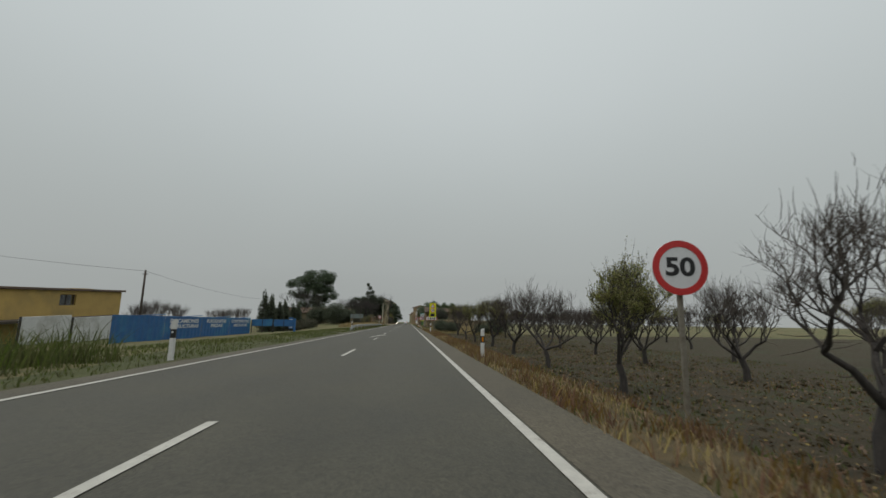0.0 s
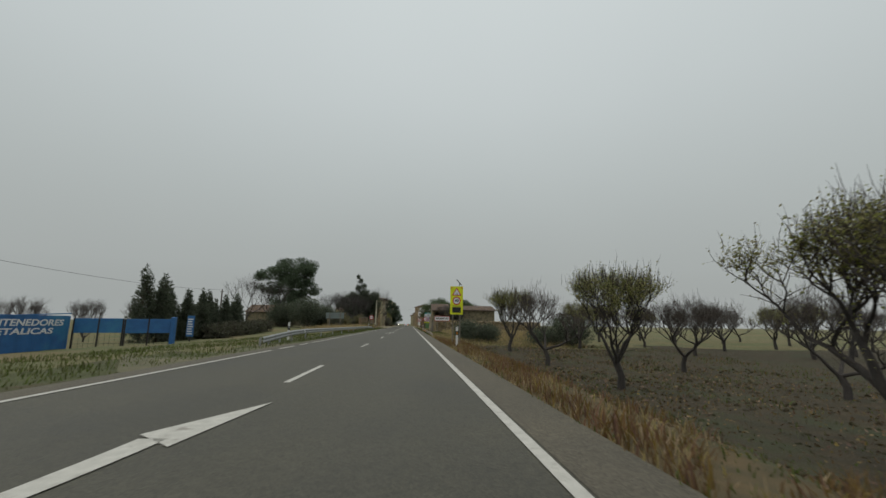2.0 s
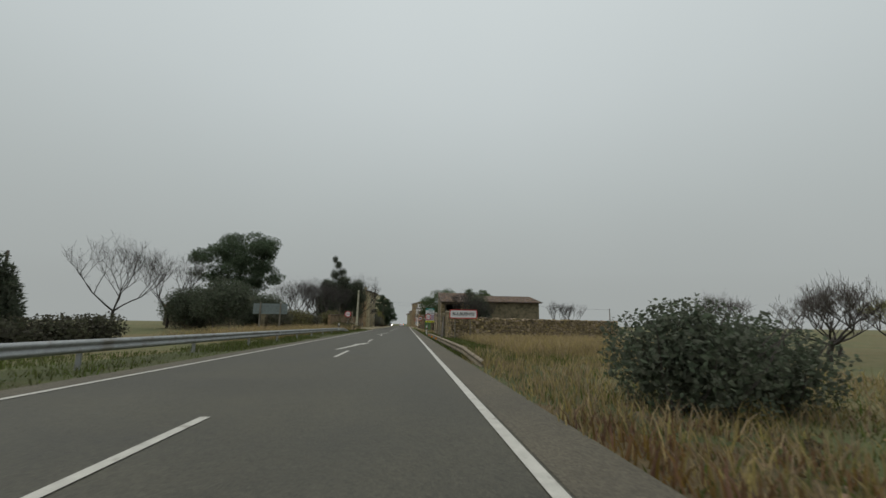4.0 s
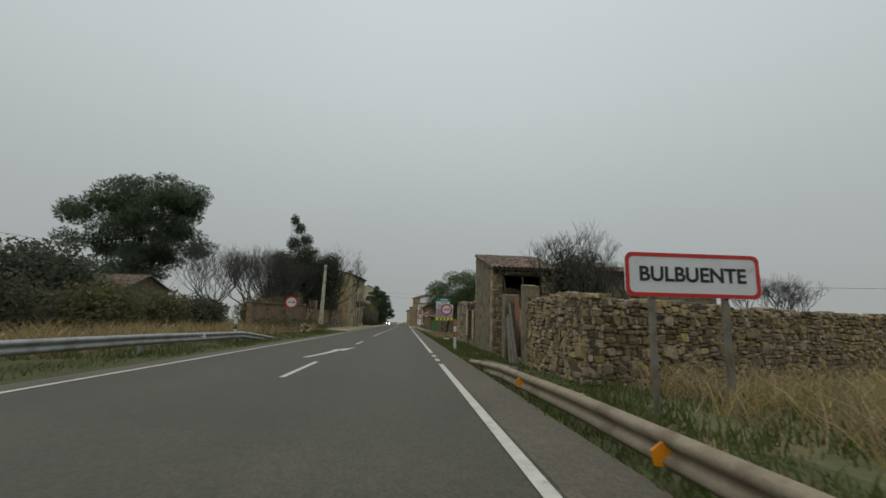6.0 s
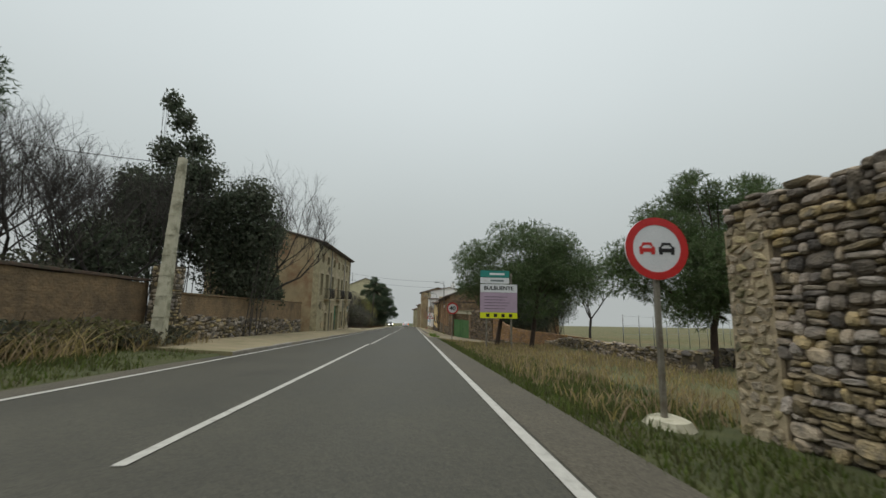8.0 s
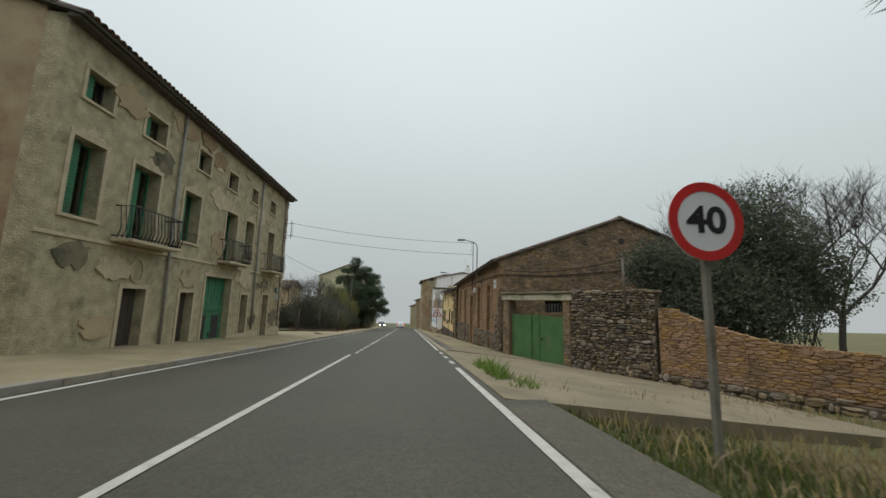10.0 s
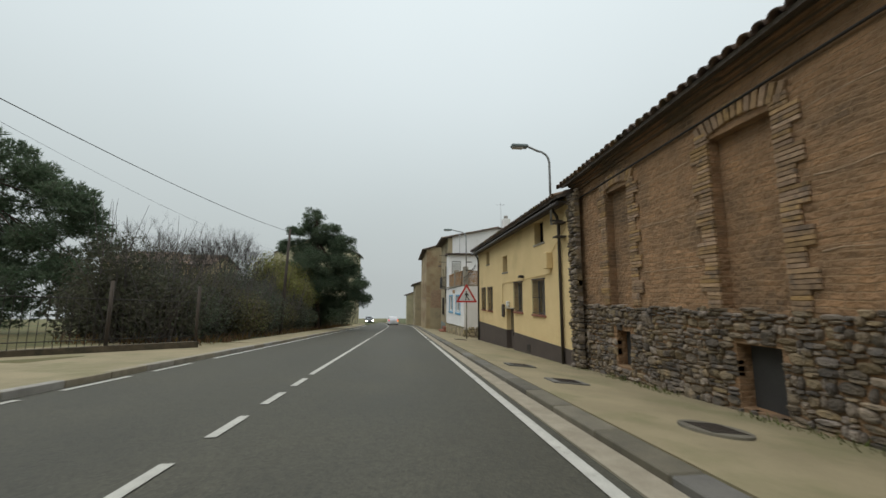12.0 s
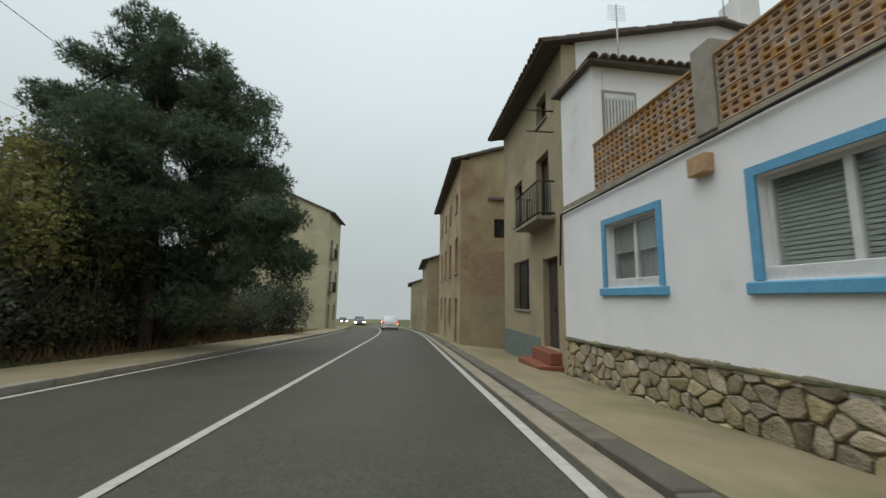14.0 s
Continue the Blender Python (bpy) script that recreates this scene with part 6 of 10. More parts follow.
def guard_rail(name, pts, face, material, label, reflectors=(), amber=True, post_from=0.0):
    """A W-beam along points (x, y, height of its top over the road plane); face is the side the waves bulge to."""
    root = thing(name, (0, 0, 0), label, "guard rail")
    prof = [(0.0, 0.0), (0.045, -0.03), (0.08, -0.07), (0.045, -0.12), (0.0, -0.155), (0.045, -0.19), (0.08, -0.24), (0.045, -0.28), (0.0, -0.31)]
    bm = bmesh.new()
    rows = []
    for side in (0, 1):
        prev = None
        for x, y, h in pts:
            cur = [bm.verts.new((x + face * (a - 0.006 * side), y, gz(y) + h + b)) for a, b in prof]
            if prev:
                for i in range(len(prof) - 1):
                    f = bm.faces.new((prev[i], prev[i + 1], cur[i + 1], cur[i]))
                    f.smooth = True
            prev = cur
    part("beam", bm, material, root, "corrugated steel beam")
    for i in range(0, len(pts) - 1):
        (x0, y0, h0), (x1, y1, h1) = pts[i], pts[i + 1]
        n = max(1, int((y1 - y0) / 4))
        for k in range(n):
            t = k / n
            x, y, h = x0 + (x1 - x0) * t, y0 + (y1 - y0) * t, h0 + (h1 - h0) * t
            if h < 0.2:
                continue
            b = boxed(-0.05, 0.05, -0.03, 0.03, -0.9, h - 0.03, 0.005)
            p = part("rail_post", b, material, root)
            p.matrix_basis = Matrix.Translation((x - face * 0.08, y, gz(y)))
    for x, y, h in reflectors:
        b = plated([(-0.07, -0.09), (0.07, -0.09), (0.09, 0.02), (0.0, 0.1), (-0.09, 0.02)], -0.02, 0.0)
        p = part("reflector", b, M_AMBER if amber else M_SWHITE, root, "amber reflector" if amber else "white reflector")
        p.matrix_basis = Matrix.Translation((x, y, gz(y) + h)) @ Matrix.Rotation(face * 0.25, 4, "Z")
    return root


guard_rail("guard_rail", [(-6.5, 51.6, 0.42), (-6.66, 53.2, 0.47), (-6.8, 55.2, 0.54), (-6.88, 57.6, 0.63), (-6.93, 61, 0.68), (-6.9, 80, 0.66), (-6.85, 100, 0.62), (-6.8, 106.5, 0.55), (-6.75, 110.5, 0.16)], 1, M_GALV, "long galvanised W-beam guard rail along the road", [(-6.85, 60.0, 0.52), (-6.85, 84.0, 0.5), (-6.75, 103, 0.46)], False)
guard_rail("guard_rail", [(2.85, 72.0, 0.10), (2.78, 75.5, 0.30), (2.74, 84, 0.32), (2.72, 93, 0.32), (2.70, 96.5, 0.26), (2.62, 99.9, 0.06)], -1, M_OLDRAIL, "dull weathered W-beam guard rail before the town sign", [(2.66, 91.3, 0.14), (2.66, 95.0, 0.14), (2.68, 87.3, 0.16)], True)


# ---- poles and cables ----
def concrete_pole():
    root = thing("concrete_pole", (-8.1, 128.2, gz(128.2) + 0.1), "tall notched concrete power pole leaning slightly", "power pole")
    bm = bmesh.new()
    v = []
    for z, a, b in ((-0.3, 0.21, 0.15), (6.75, 0.11, 0.09)):
        v.append([bm.verts.new((sx * a, sy * b, z)) for sx, sy in ((-1, -1), (1, -1), (1, 1), (-1, 1))])
    bm.faces.new(v[0][::-1])
    bm.faces.new(v[1])
    for i in range(4):
        bm.faces.new((v[0][i], v[0][(i + 1) % 4], v[1][(i + 1) % 4], v[1][i]))
    part("shaft", bm, M_CPOLE, root)
    for k in range(9):
        t = k / 9
        a, b = 0.20 - 0.09 * t, 0.15 - 0.06 * t
        part("rib", boxed(-a - 0.012, a + 0.012, -b - 0.012, b + 0.012, 0.4 + k * 0.7, 0.47 + k * 0.7), M_CPOLE, root)
    root.matrix_basis = root.matrix_basis @ Matrix.Rotation(radians(0.8), 4, "Y")
    return root


concrete_pole()


def wood_pole(x, y, foot, high, lean=0.0, r=0.11):
    root = thing("wooden_pole", (x, y, gz(y) + foot), "dark wooden utility pole", "power pole", "wooden poles")
    part("shaft", tubed([(0, 0, -0.3), (lean * 0.5, 0, high / 2), (lean, 0, high)], [r, r * 0.85, r * 0.7], 10), M_DARKWOOD, root)
    part("insulator_arm", boxed(-0.25 + lean, 0.25 + lean, -0.03, 0.03, high - 0.4, high - 0.34), M_IRON, root)


wood_pole(-7.7, 192.2, 0.1, 7.0, 0.25)
wood_pole(-24.0, 42.1, -0.8, 6.3)
wood_pole(-26.0, 88.0, -0.4, 6.0)
wire("power_cable", (-24, 42, gz(42) + 5.4), (-45, 26, gz(26) + 7.5), 0.5, "thin overhead power cable")
wire("power_cable", (-24, 42, gz(42) + 5.4), (-26, 88, gz(88) + 5.5), 0.9, "thin overhead power cable")
wire("power_cable", (-8.1, 128.2, gz(128) + 6.6), (-33, 118, gz(118) + 7.5), 0.7, "thin overhead power cable")
wire("power_cable", (-7.5, 192.2, gz(192) + 6.9), (-8.3, 166.9, gz(167) + 5.6), 0.5, "thin overhead cable across the hedge", r=0.011)
wire("power_cable", (-7.5, 192.2, gz(192) + 6.9), (-7.0, 226, gz(226) + 9.0), 0.6, "thin overhead cable past the conifer", r=0.008)
wire("power_cable", (-9.5, 168.0, gz(168) + 6.4), (-12.5, 206, gz(206) + 8.0), 0.9, "faint thin overhead cable behind the hedge", r=0.005)


def street_lamp(x, y, h_wall, h_top, reach, foot=None):
    root = thing("street_lamp", (x, y, gz(y)), "curved steel street lamp arm fixed to the house wall", "street lamp", "street lamps")
    pts = [(0, 0, h_wall), (0, 0, h_top - 0.35)] + [(-0.35 * (1 - math.cos(a)), 0, h_top - 0.35 + 0.35 * math.sin(a)) for a in (0.4, 0.8, 1.2, 1.57)] + [(-reach, -0.05, h_top + 0.12)]
    part("arm", tubed(pts, 0.033, 8), M_GALV, root)
    b = boxed(-reach - 0.45, -reach + 0.05, -0.13, 0.08, h_top + 0.06, h_top + 0.16, 0.03)
    part("lamp_head", b, M_SGREY, root, "grey lantern head")
    part("lens", boxed(-reach - 0.42, -reach - 0.1, -0.1, 0.05, h_top + 0.035, h_top + 0.062, 0.01), M_PLASTIC, root)
    for z in (h_wall + 0.1, h_wall + 0.6):
        part("bracket", boxed(-0.03, 0.35, -0.03, 0.03, z, z + 0.05), M_IRON, root)


street_lamp(4.62, 164.4, 3.7, 6.45, 0.85)
street_lamp(4.05, 189.0, 3.9, 6.4, 0.95)
street_lamp(4.42, 176.6, 3.75, 5.95, 0.7)


def build_mast():
    root = thing("cable_mast", (4.75, 166.7, gz(166.7)), "thin steel cable mast with porcelain insulators on the roof edge", "cable mast")
    part("mast", tubed([(0, 0, 3.6), (0, 0, 7.0)], 0.025, 8), M_IRON, root)
    for z in (6.05, 6.3, 6.55, 6.85):
        part("insulator", tubed([(-0.06, 0, z - 0.04), (-0.12, 0, z), (-0.12, 0, z + 0.06)], [0.012, 0.03, 0.035], 8), M_PLASTIC, root)


build_mast()
wire("power_cable", (-7.85, 166.25, gz(166.25) + 7.66), (4.7, 166.7, gz(166.7) + 6.9), 0.28, "black overhead cable across the street")
wire("power_cable", (-7.85, 166.2, gz(166.2) + 6.78), (4.7, 166.7, gz(166.7) + 6.05), 0.22, "black overhead cable across the street")
wire("house_cable", (4.55, 188.6, gz(188.6) + 4.3), (4.25, 191.6, gz(191.6) + 3.8), 0.12, "thick black bundled cable between the houses", r=0.02)
wire("house_cable", (4.55, 188.6, gz(188.6) + 4.2), (4.25, 191.7, gz(191.7) + 3.6), 0.16, "thick black bundled cable between the houses", r=0.015)


# ---- the yard with blue sheets, and the mustard building ----
def build_blue_yard():
    x = -21.0
    letters = {0: ("DE CAMIONES", "ESTRUCTURAS"), 1: ("FURGONETAS", "PIEZAS"), 2: ("CONTENEDORES", "METALICAS")}
    for k in range(4):
        y0, y1 = 34.8 + k * 6.02, 34.8 + (k + 1) * 6.02 - 0.03
        ym = (y0 + y1) / 2
        root = thing("blue_hoarding", (x, y0, gz(ym)), "blue painted sheet-metal hoarding with white slanted lettering" if k else "blue painted sheet-metal hoarding, plain", "hoarding", "blue hoardings")
        bm = bmesh.new()
        prev = None
        n = 40
        for i in range(n + 1):
            yy = (y1 - y0) * i / n
            cur = [bm.verts.new((0.02 * (i % 4 in (1, 2)), yy, z + gz(y0 + yy) - gz(ym))) for z in (-1.15, 1.34)]
            if prev:
                bm.faces.new((prev[0], prev[1], cur[1], cur[0]))
            prev = cur
        part("sheet", bm, M_PANELBLUE, root)
        part("top_rail", boxed(-0.06, 0.03, 0, y1 - y0, 1.30, 1.36, 0.008), M_PANELBLUE, root)
        if k:
            for line, (dz, size) in zip(letters[k - 1], ((0.90, 0.5), (0.42, 0.46))):
                bm = lettered(line, size, wide=min(5.5, 0.42 * len(line)), depth=0.004, bold=0.012)
                for v in bm.verts:
                    a, b, c = v.co
                    v.co = (0.035 - b, (y1 - y0) / 2 + a + 0.18 * c, c + dz + gz(y0 + (y1 - y0) / 2 + a) - gz(ym))
                part("lettering", bm, M_SWHITE, root, "white slanted lettering")
    for k in range(2):
        ax, ay = -20.9 + 2.65 * k, 58.95 + 0.6 * k
        root = thing("mesh_fence", (ax, ay, gz(ay)), "blue banded mesh fence bay on steel posts", "fence", "blue fence bays", turn=-77)
        part("band", boxed(-0.02, 0.02, 0, 2.7, 0.28, 1.2, 0.006), M_PANELBLUE, root, "blue sheet band")
        for at in (0.05, 1.35, 2.65):
            part("fence_post", boxed(-0.04, 0.04, at - 0.04, at + 0.04, -1.7, 1.2, 0.005), M_IRON, root)
        bm = bmesh.new()
        for i in range(10):
            tube(bm, [(0, 0.12 + i * 0.27, -1.3), (0, 0.12 + i * 0.27, 0.28)], 0.008, 4)
        for z in (-1.0, -0.4):
            tube(bm, [(0, 0.0, z), (0, 2.7, z)], 0.008, 4)
        part("mesh", bm, M_IRON, root)
    root = thing("blue_gate_post", (-15.55, 60.15, gz(60.15)), "broad blue steel post closing the fence", "gate post")
    part("post", boxed(-0.13, 0.13, -0.13, 0.13, -1.6, 1.35, 0.02), M_PANELBLUE, root)
    root = thing("blue_sign_board", (-18.0, 66.6, gz(66.6)), "narrow upright blue board with pale lines on a post", "sign board", turn=-15)
    part("post", boxed(-0.04, 0.04, 0.03, 0.11, -1.6, 1.5, 0.008), M_IRON, root)
    part("board", boxed(-0.34, 0.34, -0.02, 0.03, -0.15, 1.55, 0.01), M_PANELBLUE, root)
    for k in range(7):
        part("line", boxed(-0.26, 0.26 - 0.05 * (k % 3), -0.028, -0.021, 0.02 + 0.2 * k, 0.11 + 0.2 * k), M_PANELWH, root, "pale unreadable line")
    for k in range(2):
        y0 = 28.3 + k * 3.25
        root = thing("white_hoarding", (x, y0, gz(y0)), "dull white sheet hoarding beside the blue sheets", "hoarding", "white hoardings")
        part("sheet", boxed(-0.03, 0.03, 0, 3.2, -0.5, 1.08, 0.01), M_PANELWH, root)
        part("fence_post", boxed(0.03, 0.1, -0.05, 0.05, -0.6, 1.1, 0.005), M_IRON, root)
    base = gz(38) - 0.9
    root = thing("mustard_building", (-28.0, 45.2, base), "mustard-yellow rendered workshop with a low roof", "building")
    s = Side((0, 0, 0), (0, -1, 0), (-1, 0, 0))
    part("front_wall", walled(s, 22, 0.3, -0.5, 4.4, [(5.0, 6.5, 2.9, 3.8)], top=lambda u: 4.1 + 0.25 * math.sin(min(u, 9) / 9 * math.pi), extra=[1, 2.5, 4, 7, 9, 12]), M_YBLD, root)
    part("end_wall", slabbed(Side((0, 0, 0), (-1, 0, 0), (0, -1, 0)), 0.3, 9, 0, 0.3, -0.5, 4.1), M_YBLD, root)
    part("roof", slabbed(s, -0.2, 22, -0.25, 9, 4.12, 4.3, 0.02), M_TILE, root)
    window(root, s, 5.0, 6.5, 2.9, 3.8, frame=M_DARKWOOD)
    part("awning", slabbed(s, 0.5, 20, -1.6, 0.0, 1.75, 1.95, 0.02), M_DARKWOOD, root, "dark lean-to awning")


build_blue_yard()

# ---- small things along the verge ----
bm_ = bmesh.new()
bmesh.ops.create_cone(bm_, segments=9, radius1=0.34, radius2=0.28, depth=0.12, cap_ends=True)
for v_ in bm_.verts:
    v_.co += Vector((noise.noise(v_.co * 5), noise.noise(v_.co * 5 + Vector((3, 1, 0))), 0)) * 0.06
ob_ = new("sign_footing", to_mesh("sign_footing", bm_, M_CPOLE))
ob_.matrix_basis = Matrix.Translation(spot(3.97, 119.75, 0.05))
tagged(ob_, "rough pale concrete footing round the sign post", "footing")
ob_ = new("fence_post", to_mesh("fence_post", tubed([spot(23.4, 101.4, -0.2), spot(23.4, 101.4, 3.5)], 0.05, 7), M_WOOD))
tagged(ob_, "thin wooden post at the end of the yard wall", "post")
wire("power_cable", spot(23.4, 101.4, 3.4), (17.0, 107.5, gz(107.5) + 3.6), 0.1, "thin wire from the post to the barn", r=0.008)

# ---- walls and mansion across the road ----
free_wall("stone_wall", (-9.3, 131.4), (-9.3, 148.8), lambda t: 1.05, 0.45, "low rubble footing of the mansion garden wall", COBBLES, (0.30, 0.16), keep=140, near=9, seed=61, cap=False)


def build_garden_wall():
    y0 = 131.3
    base = gz(149)
    root = thing("garden_wall", (-9.42, y0, base), "long ochre rendered garden wall on a rubble base", "wall")
    s = Side((0, 0, 0), (0, 1, 0), (-1, 0, 0))
    part("wall_body", walled(s, 17.7, 0.35, 0.2, 3.6, extra=[k * 1.2 for k in range(1, 14)], top=lambda u: 2.7 + 0.45 * (1 - u / 17.7) + 0.02 * math.sin(u * 3)), M_EARTH, root, "ochre stained earth wall")
    part("coping", slabbed(s, 0.0, 17.7, -0.06, 0.41, 0.0, 0.09, 0.01), M_TILE, root, "tile coping").matrix_basis = Matrix.Translation((0, 0, 3.16)) @ Matrix.Rotation(-0.0255, 4, "X")
    part("pier", slabbed(s, -1.0, 0.02, -0.12, 0.5, 0.0, 4.3, 0.03), M_MORT, root, "rubble pier at the wall's end")
    lay_stones(root, Side((0.12, -1.0, 0), (0, 1, 0), (-1, 0, 0)), 1.02, 0.3, lambda t: 4.25, COBBLES, (0.28, 0.15), keep=90, seed=66)
    lay_stones(root, Side((-0.5, -1.0, 0), (1, 0, 0), (0, 1, 0)), 0.62, 0.3, lambda t: 4.25, COBBLES, (0.28, 0.15), keep=60, seed=67)
    root2 = thing("garden_wall", (-10.2, 116.0, gz(130)), "older earth-rendered garden wall with tile coping under the trees", "wall")
    s2 = Side((0, 0, 0), (0, 1, 0), (-1, 0, 0))
    part("wall_body", walled(s2, 14.6, 0.4, -0.3, 3.0, extra=[k * 1.5 for k in range(1, 10)], top=lambda u: 2.55 + 0.028 * (14.6 - u) + 0.05 * math.sin(u * 1.7)), M_EARTH, root2, "stained earth wall")
    part("coping", slabbed(s2, 0.0, 14.6, -0.08, 0.48, 0.0, 0.1, 0.01), M_TILE, root2, "tile coping").matrix_basis = Matrix.Translation((0, 0, 2.98)) @ Matrix.Rotation(-0.028, 4, "X")
    root3 = thing("garden_wall", (-13.5, 100.0, gz(110)), "dark earth wall half hidden by dry grass", "wall")
    part("wall_body", walled(s2, 16, 0.4, -0.5, 2.1, extra=[k * 1.5 for k in range(1, 10)], top=lambda u: 2.0 + 0.03 * (16 - u) + 0.06 * math.sin(u * 1.7)), M_SHEDP, root3)


build_garden_wall()


def build_mansion():
    y0, y1 = 149.6, 166.4
    base = gz(y1)
    root = thing("old_mansion", (-8.2, y0, base), "three-storey old mansion with peeling ochre render, green shutters and iron balconies", "house")
    s = Side((0, 0, 0), (0, 1, 0), (-1, 0, 0))
    L = y1 - y0
    doors = [(2.9, 3.9, 0.0, 2.75), (5.73, 6.6, 0.3, 2.7), (7.4, 9.65, 0.0, 3.42), (10.8, 11.6, 0.75, 2.7), (13.6, 14.5, 0.2, 2.75)]
    mids = [(0.6, 1.6, 4.5, 6.5), (2.7, 3.9, 4.15, 6.55), (5.3, 6.4, 4.6, 6.5), (8.55, 9.65, 4.15, 6.5), (10.6, 11.6, 4.5, 6.5), (13.65, 14.65, 4.15, 6.5)]
    tops = [(0.7, 1.6, 7.55, 8.35), (2.9, 3.9, 7.55, 8.35), (5.9, 6.8, 7.55, 8.38), (8.4, 9.3, 7.55, 8.35), (10.95, 11.75, 7.6, 8.35), (13.6, 14.45, 7.65, 8.4)]
    part("front_wall", walled(s, L, 0.55, -0.4, 9.35, doors + mids + tops), M_PALACE, root, "peeling ochre rendered front")
    e = Side((-0.55, 0, 0), (-1, 0, 0), (0, 1, 0))
    part("end_wall", walled(e, 9.0, 0.5, -0.3, 9.35, [(3.0, 3.9, 4.6, 6.0), (6.2, 7.1, 4.6, 6.0)], extra=(4.45,), top=lambda u: 9.35 + 0.27 * (5 - abs(u + 0.55 - 5))), M_OCHRE, root, "ochre end wall")
    for a in (3.0, 6.2):
        window(root, e, a, a + 0.9, 4.6, 6.0, frame=M_DARKWOOD, deep=0.2)
    e2 = Side((-0.55, L - 0.5, 0), (-1, 0, 0), (0, 1, 0))
    part("end_wall", walled(e2, 9.0, 0.5, -0.6, 9.35, extra=(4.45,), top=lambda u: 9.35 + 0.27 * (5 - abs(u + 0.55 - 5))), M_OCHRE, root, "ochre end wall")
    part("back_wall", slabbed(s, 0, L, 9.5, 10.0, -0.5, 9.35), M_OCHRE, root)
    part("plinth", slabbed(s, 0.02, 2.7, -0.03, 0.02, -0.4, 0.9, 0.01), M_PALTRIM, root, "worn plinth")
    for a, b in ((4.1, 5.6), (6.75, 7.25), (9.8, 13.4), (14.65, L - 0.02)):
        part("plinth", slabbed(s, a, b, -0.03, 0.02, -0.5, 0.75, 0.01), M_PALTRIM, root, "worn plinth")
    # string course, cornice, quoins
    part("string_course", slabbed(s, 0.0, L, -0.04, 0.01, 3.92, 4.02, 0.01), M_PALTRIM, root)
    part("cornice", slabbed(s, -0.1, L + 0.1, -0.32, 0.01, 9.18, 9.34, 0.03), M_EAVE, root, "dark moulded cornice")
    r = random.Random(3)
    z = -0.3
    while z < 9.0:
        h = r.uniform(0.16, 0.3)
        ob = linked("quoin", FLAGS[1][r.randrange(8)], root)
        ob.matrix_basis = Matrix.Translation((-0.16, L - r.uniform(0.1, 0.2), z + h / 2)) @ Matrix.Diagonal((0.4, r.uniform(0.28, 0.52), h * 0.95, 1))
        z += h
    for q in doors:
        surround(root, s, q[0], q[1], max(q[2], 0.0), q[3], M_PALTRIM, 0.13, 0.035)
    for q in mids:
        surround(root, s, q[0], q[1], q[2], q[3], M_PALTRIM, 0.12, 0.03, foot=q[2] > 4.3)
        o = [((q[0] + q[1]) / 2 + dx, q[3] + 0.12 + dz) for dx, dz in ((-0.5, 0), (-0.35, 0.12), (-0.2, 0.1), (0, 0.3), (0.2, 0.1), (0.35, 0.12), (0.5, 0))]
        bm = bmesh.new()
        a = [bm.verts.new(s(u, -0.035, w)) for u, w in o]
        b = [bm.verts.new(s(u, 0.005, w)) for u, w in o]
        bm.faces.new(a)
        for i in range(len(a)):
            bm.faces.new((a[i], a[(i + 1) % len(a)], b[(i + 1) % len(a)], b[i]))
        part("scroll_moulding", bm, M_PALTRIM, root, "worn scroll moulding")
    for q in tops:
        surround(root, s, q[0], q[1], q[2], q[3], M_PALTRIM, 0.10, 0.03, foot=True)
        part("shutter", slabbed(s, q[0] + 0.02, (q[0] + q[1]) / 2, 0.2, 0.24, q[2], q[3]), M_GRNDOOR, root, "dark green shutter")
        window(root, s, q[0], q[1], q[2], q[3], frame=M_DARKWOOD, deep=0.3, leaves=2)
    for i, q in enumerate(mids):
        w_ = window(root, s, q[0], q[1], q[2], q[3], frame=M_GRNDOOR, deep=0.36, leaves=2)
        m = (q[0] + q[1]) / 2
        for a, b in ((q[0] + 0.02, m + 0.02), ):
            sh = part("shutter", slabbed(s, a, b, 0.24, 0.28, q[2] + 0.02, q[3] - 0.02, 0.006), M_GRNDOOR, root, "green louvred shutter")
            for k in range(18):
                z = q[2] + 0.1 + k * (q[3] - q[2] - 0.2) / 18
                part("louvre", slabbed(s, a + 0.05, b - 0.05, 0.226, 0.24, z, z + 0.05), M_GRNDOOR, sh)
    # stucco patches with a shape of their own
    for k in range(74):
        u, w = r.uniform(0.3, L - 0.6), r.choice((3.2, 3.6, 5.2, 6.9, 7.2, 2.0, 1.4, 8.6)) + r.uniform(-0.4, 0.4)
        if any(a - 0.5 < u < b + 0.5 and c - 0.5 < w < d + 0.45 for a, b, c, d in doors + mids + tops):
            continue
        n = 19
        q_ = r.uniform(0.6, 2.0)
        o = [(u + q_ * r.uniform(0.26, 0.5) * math.cos(t * math.tau / n), w + q_ * r.uniform(0.16, 0.32) * math.sin(t * math.tau / n)) for t in range(n)]
        bm = bmesh.new()
        a = [bm.verts.new(s(x, -0.005 - 0.0007 * k, z)) for x, z in o]
        b = [bm.verts.new(s(x, 0.004, z)) for x, z in o]
        bm.faces.new(a)
        for i in range(n):
            bm.faces.new((a[i], a[(i + 1) % n], b[(i + 1) % n], b[i]))
        part("render_patch", bm, r.choice((M_PALTRIM, M_PALTRIM, M_PALPATCH, M_OCHRE, M_PALEP, M_SHEDP)), root, "flaked patch of render")
    # doors
    plank_door(root, s, *doors[0], M_DARKWOOD, 0.3, 4)
    plank_door(root, s, *doors[1], M_DARKWOOD, 0.3, 4)
    gate = plank_door(root, s, doors[2][0], doors[2][1], -0.1, 3.42, M_GRNDOOR, 0.3, 8, name="carriage_door")
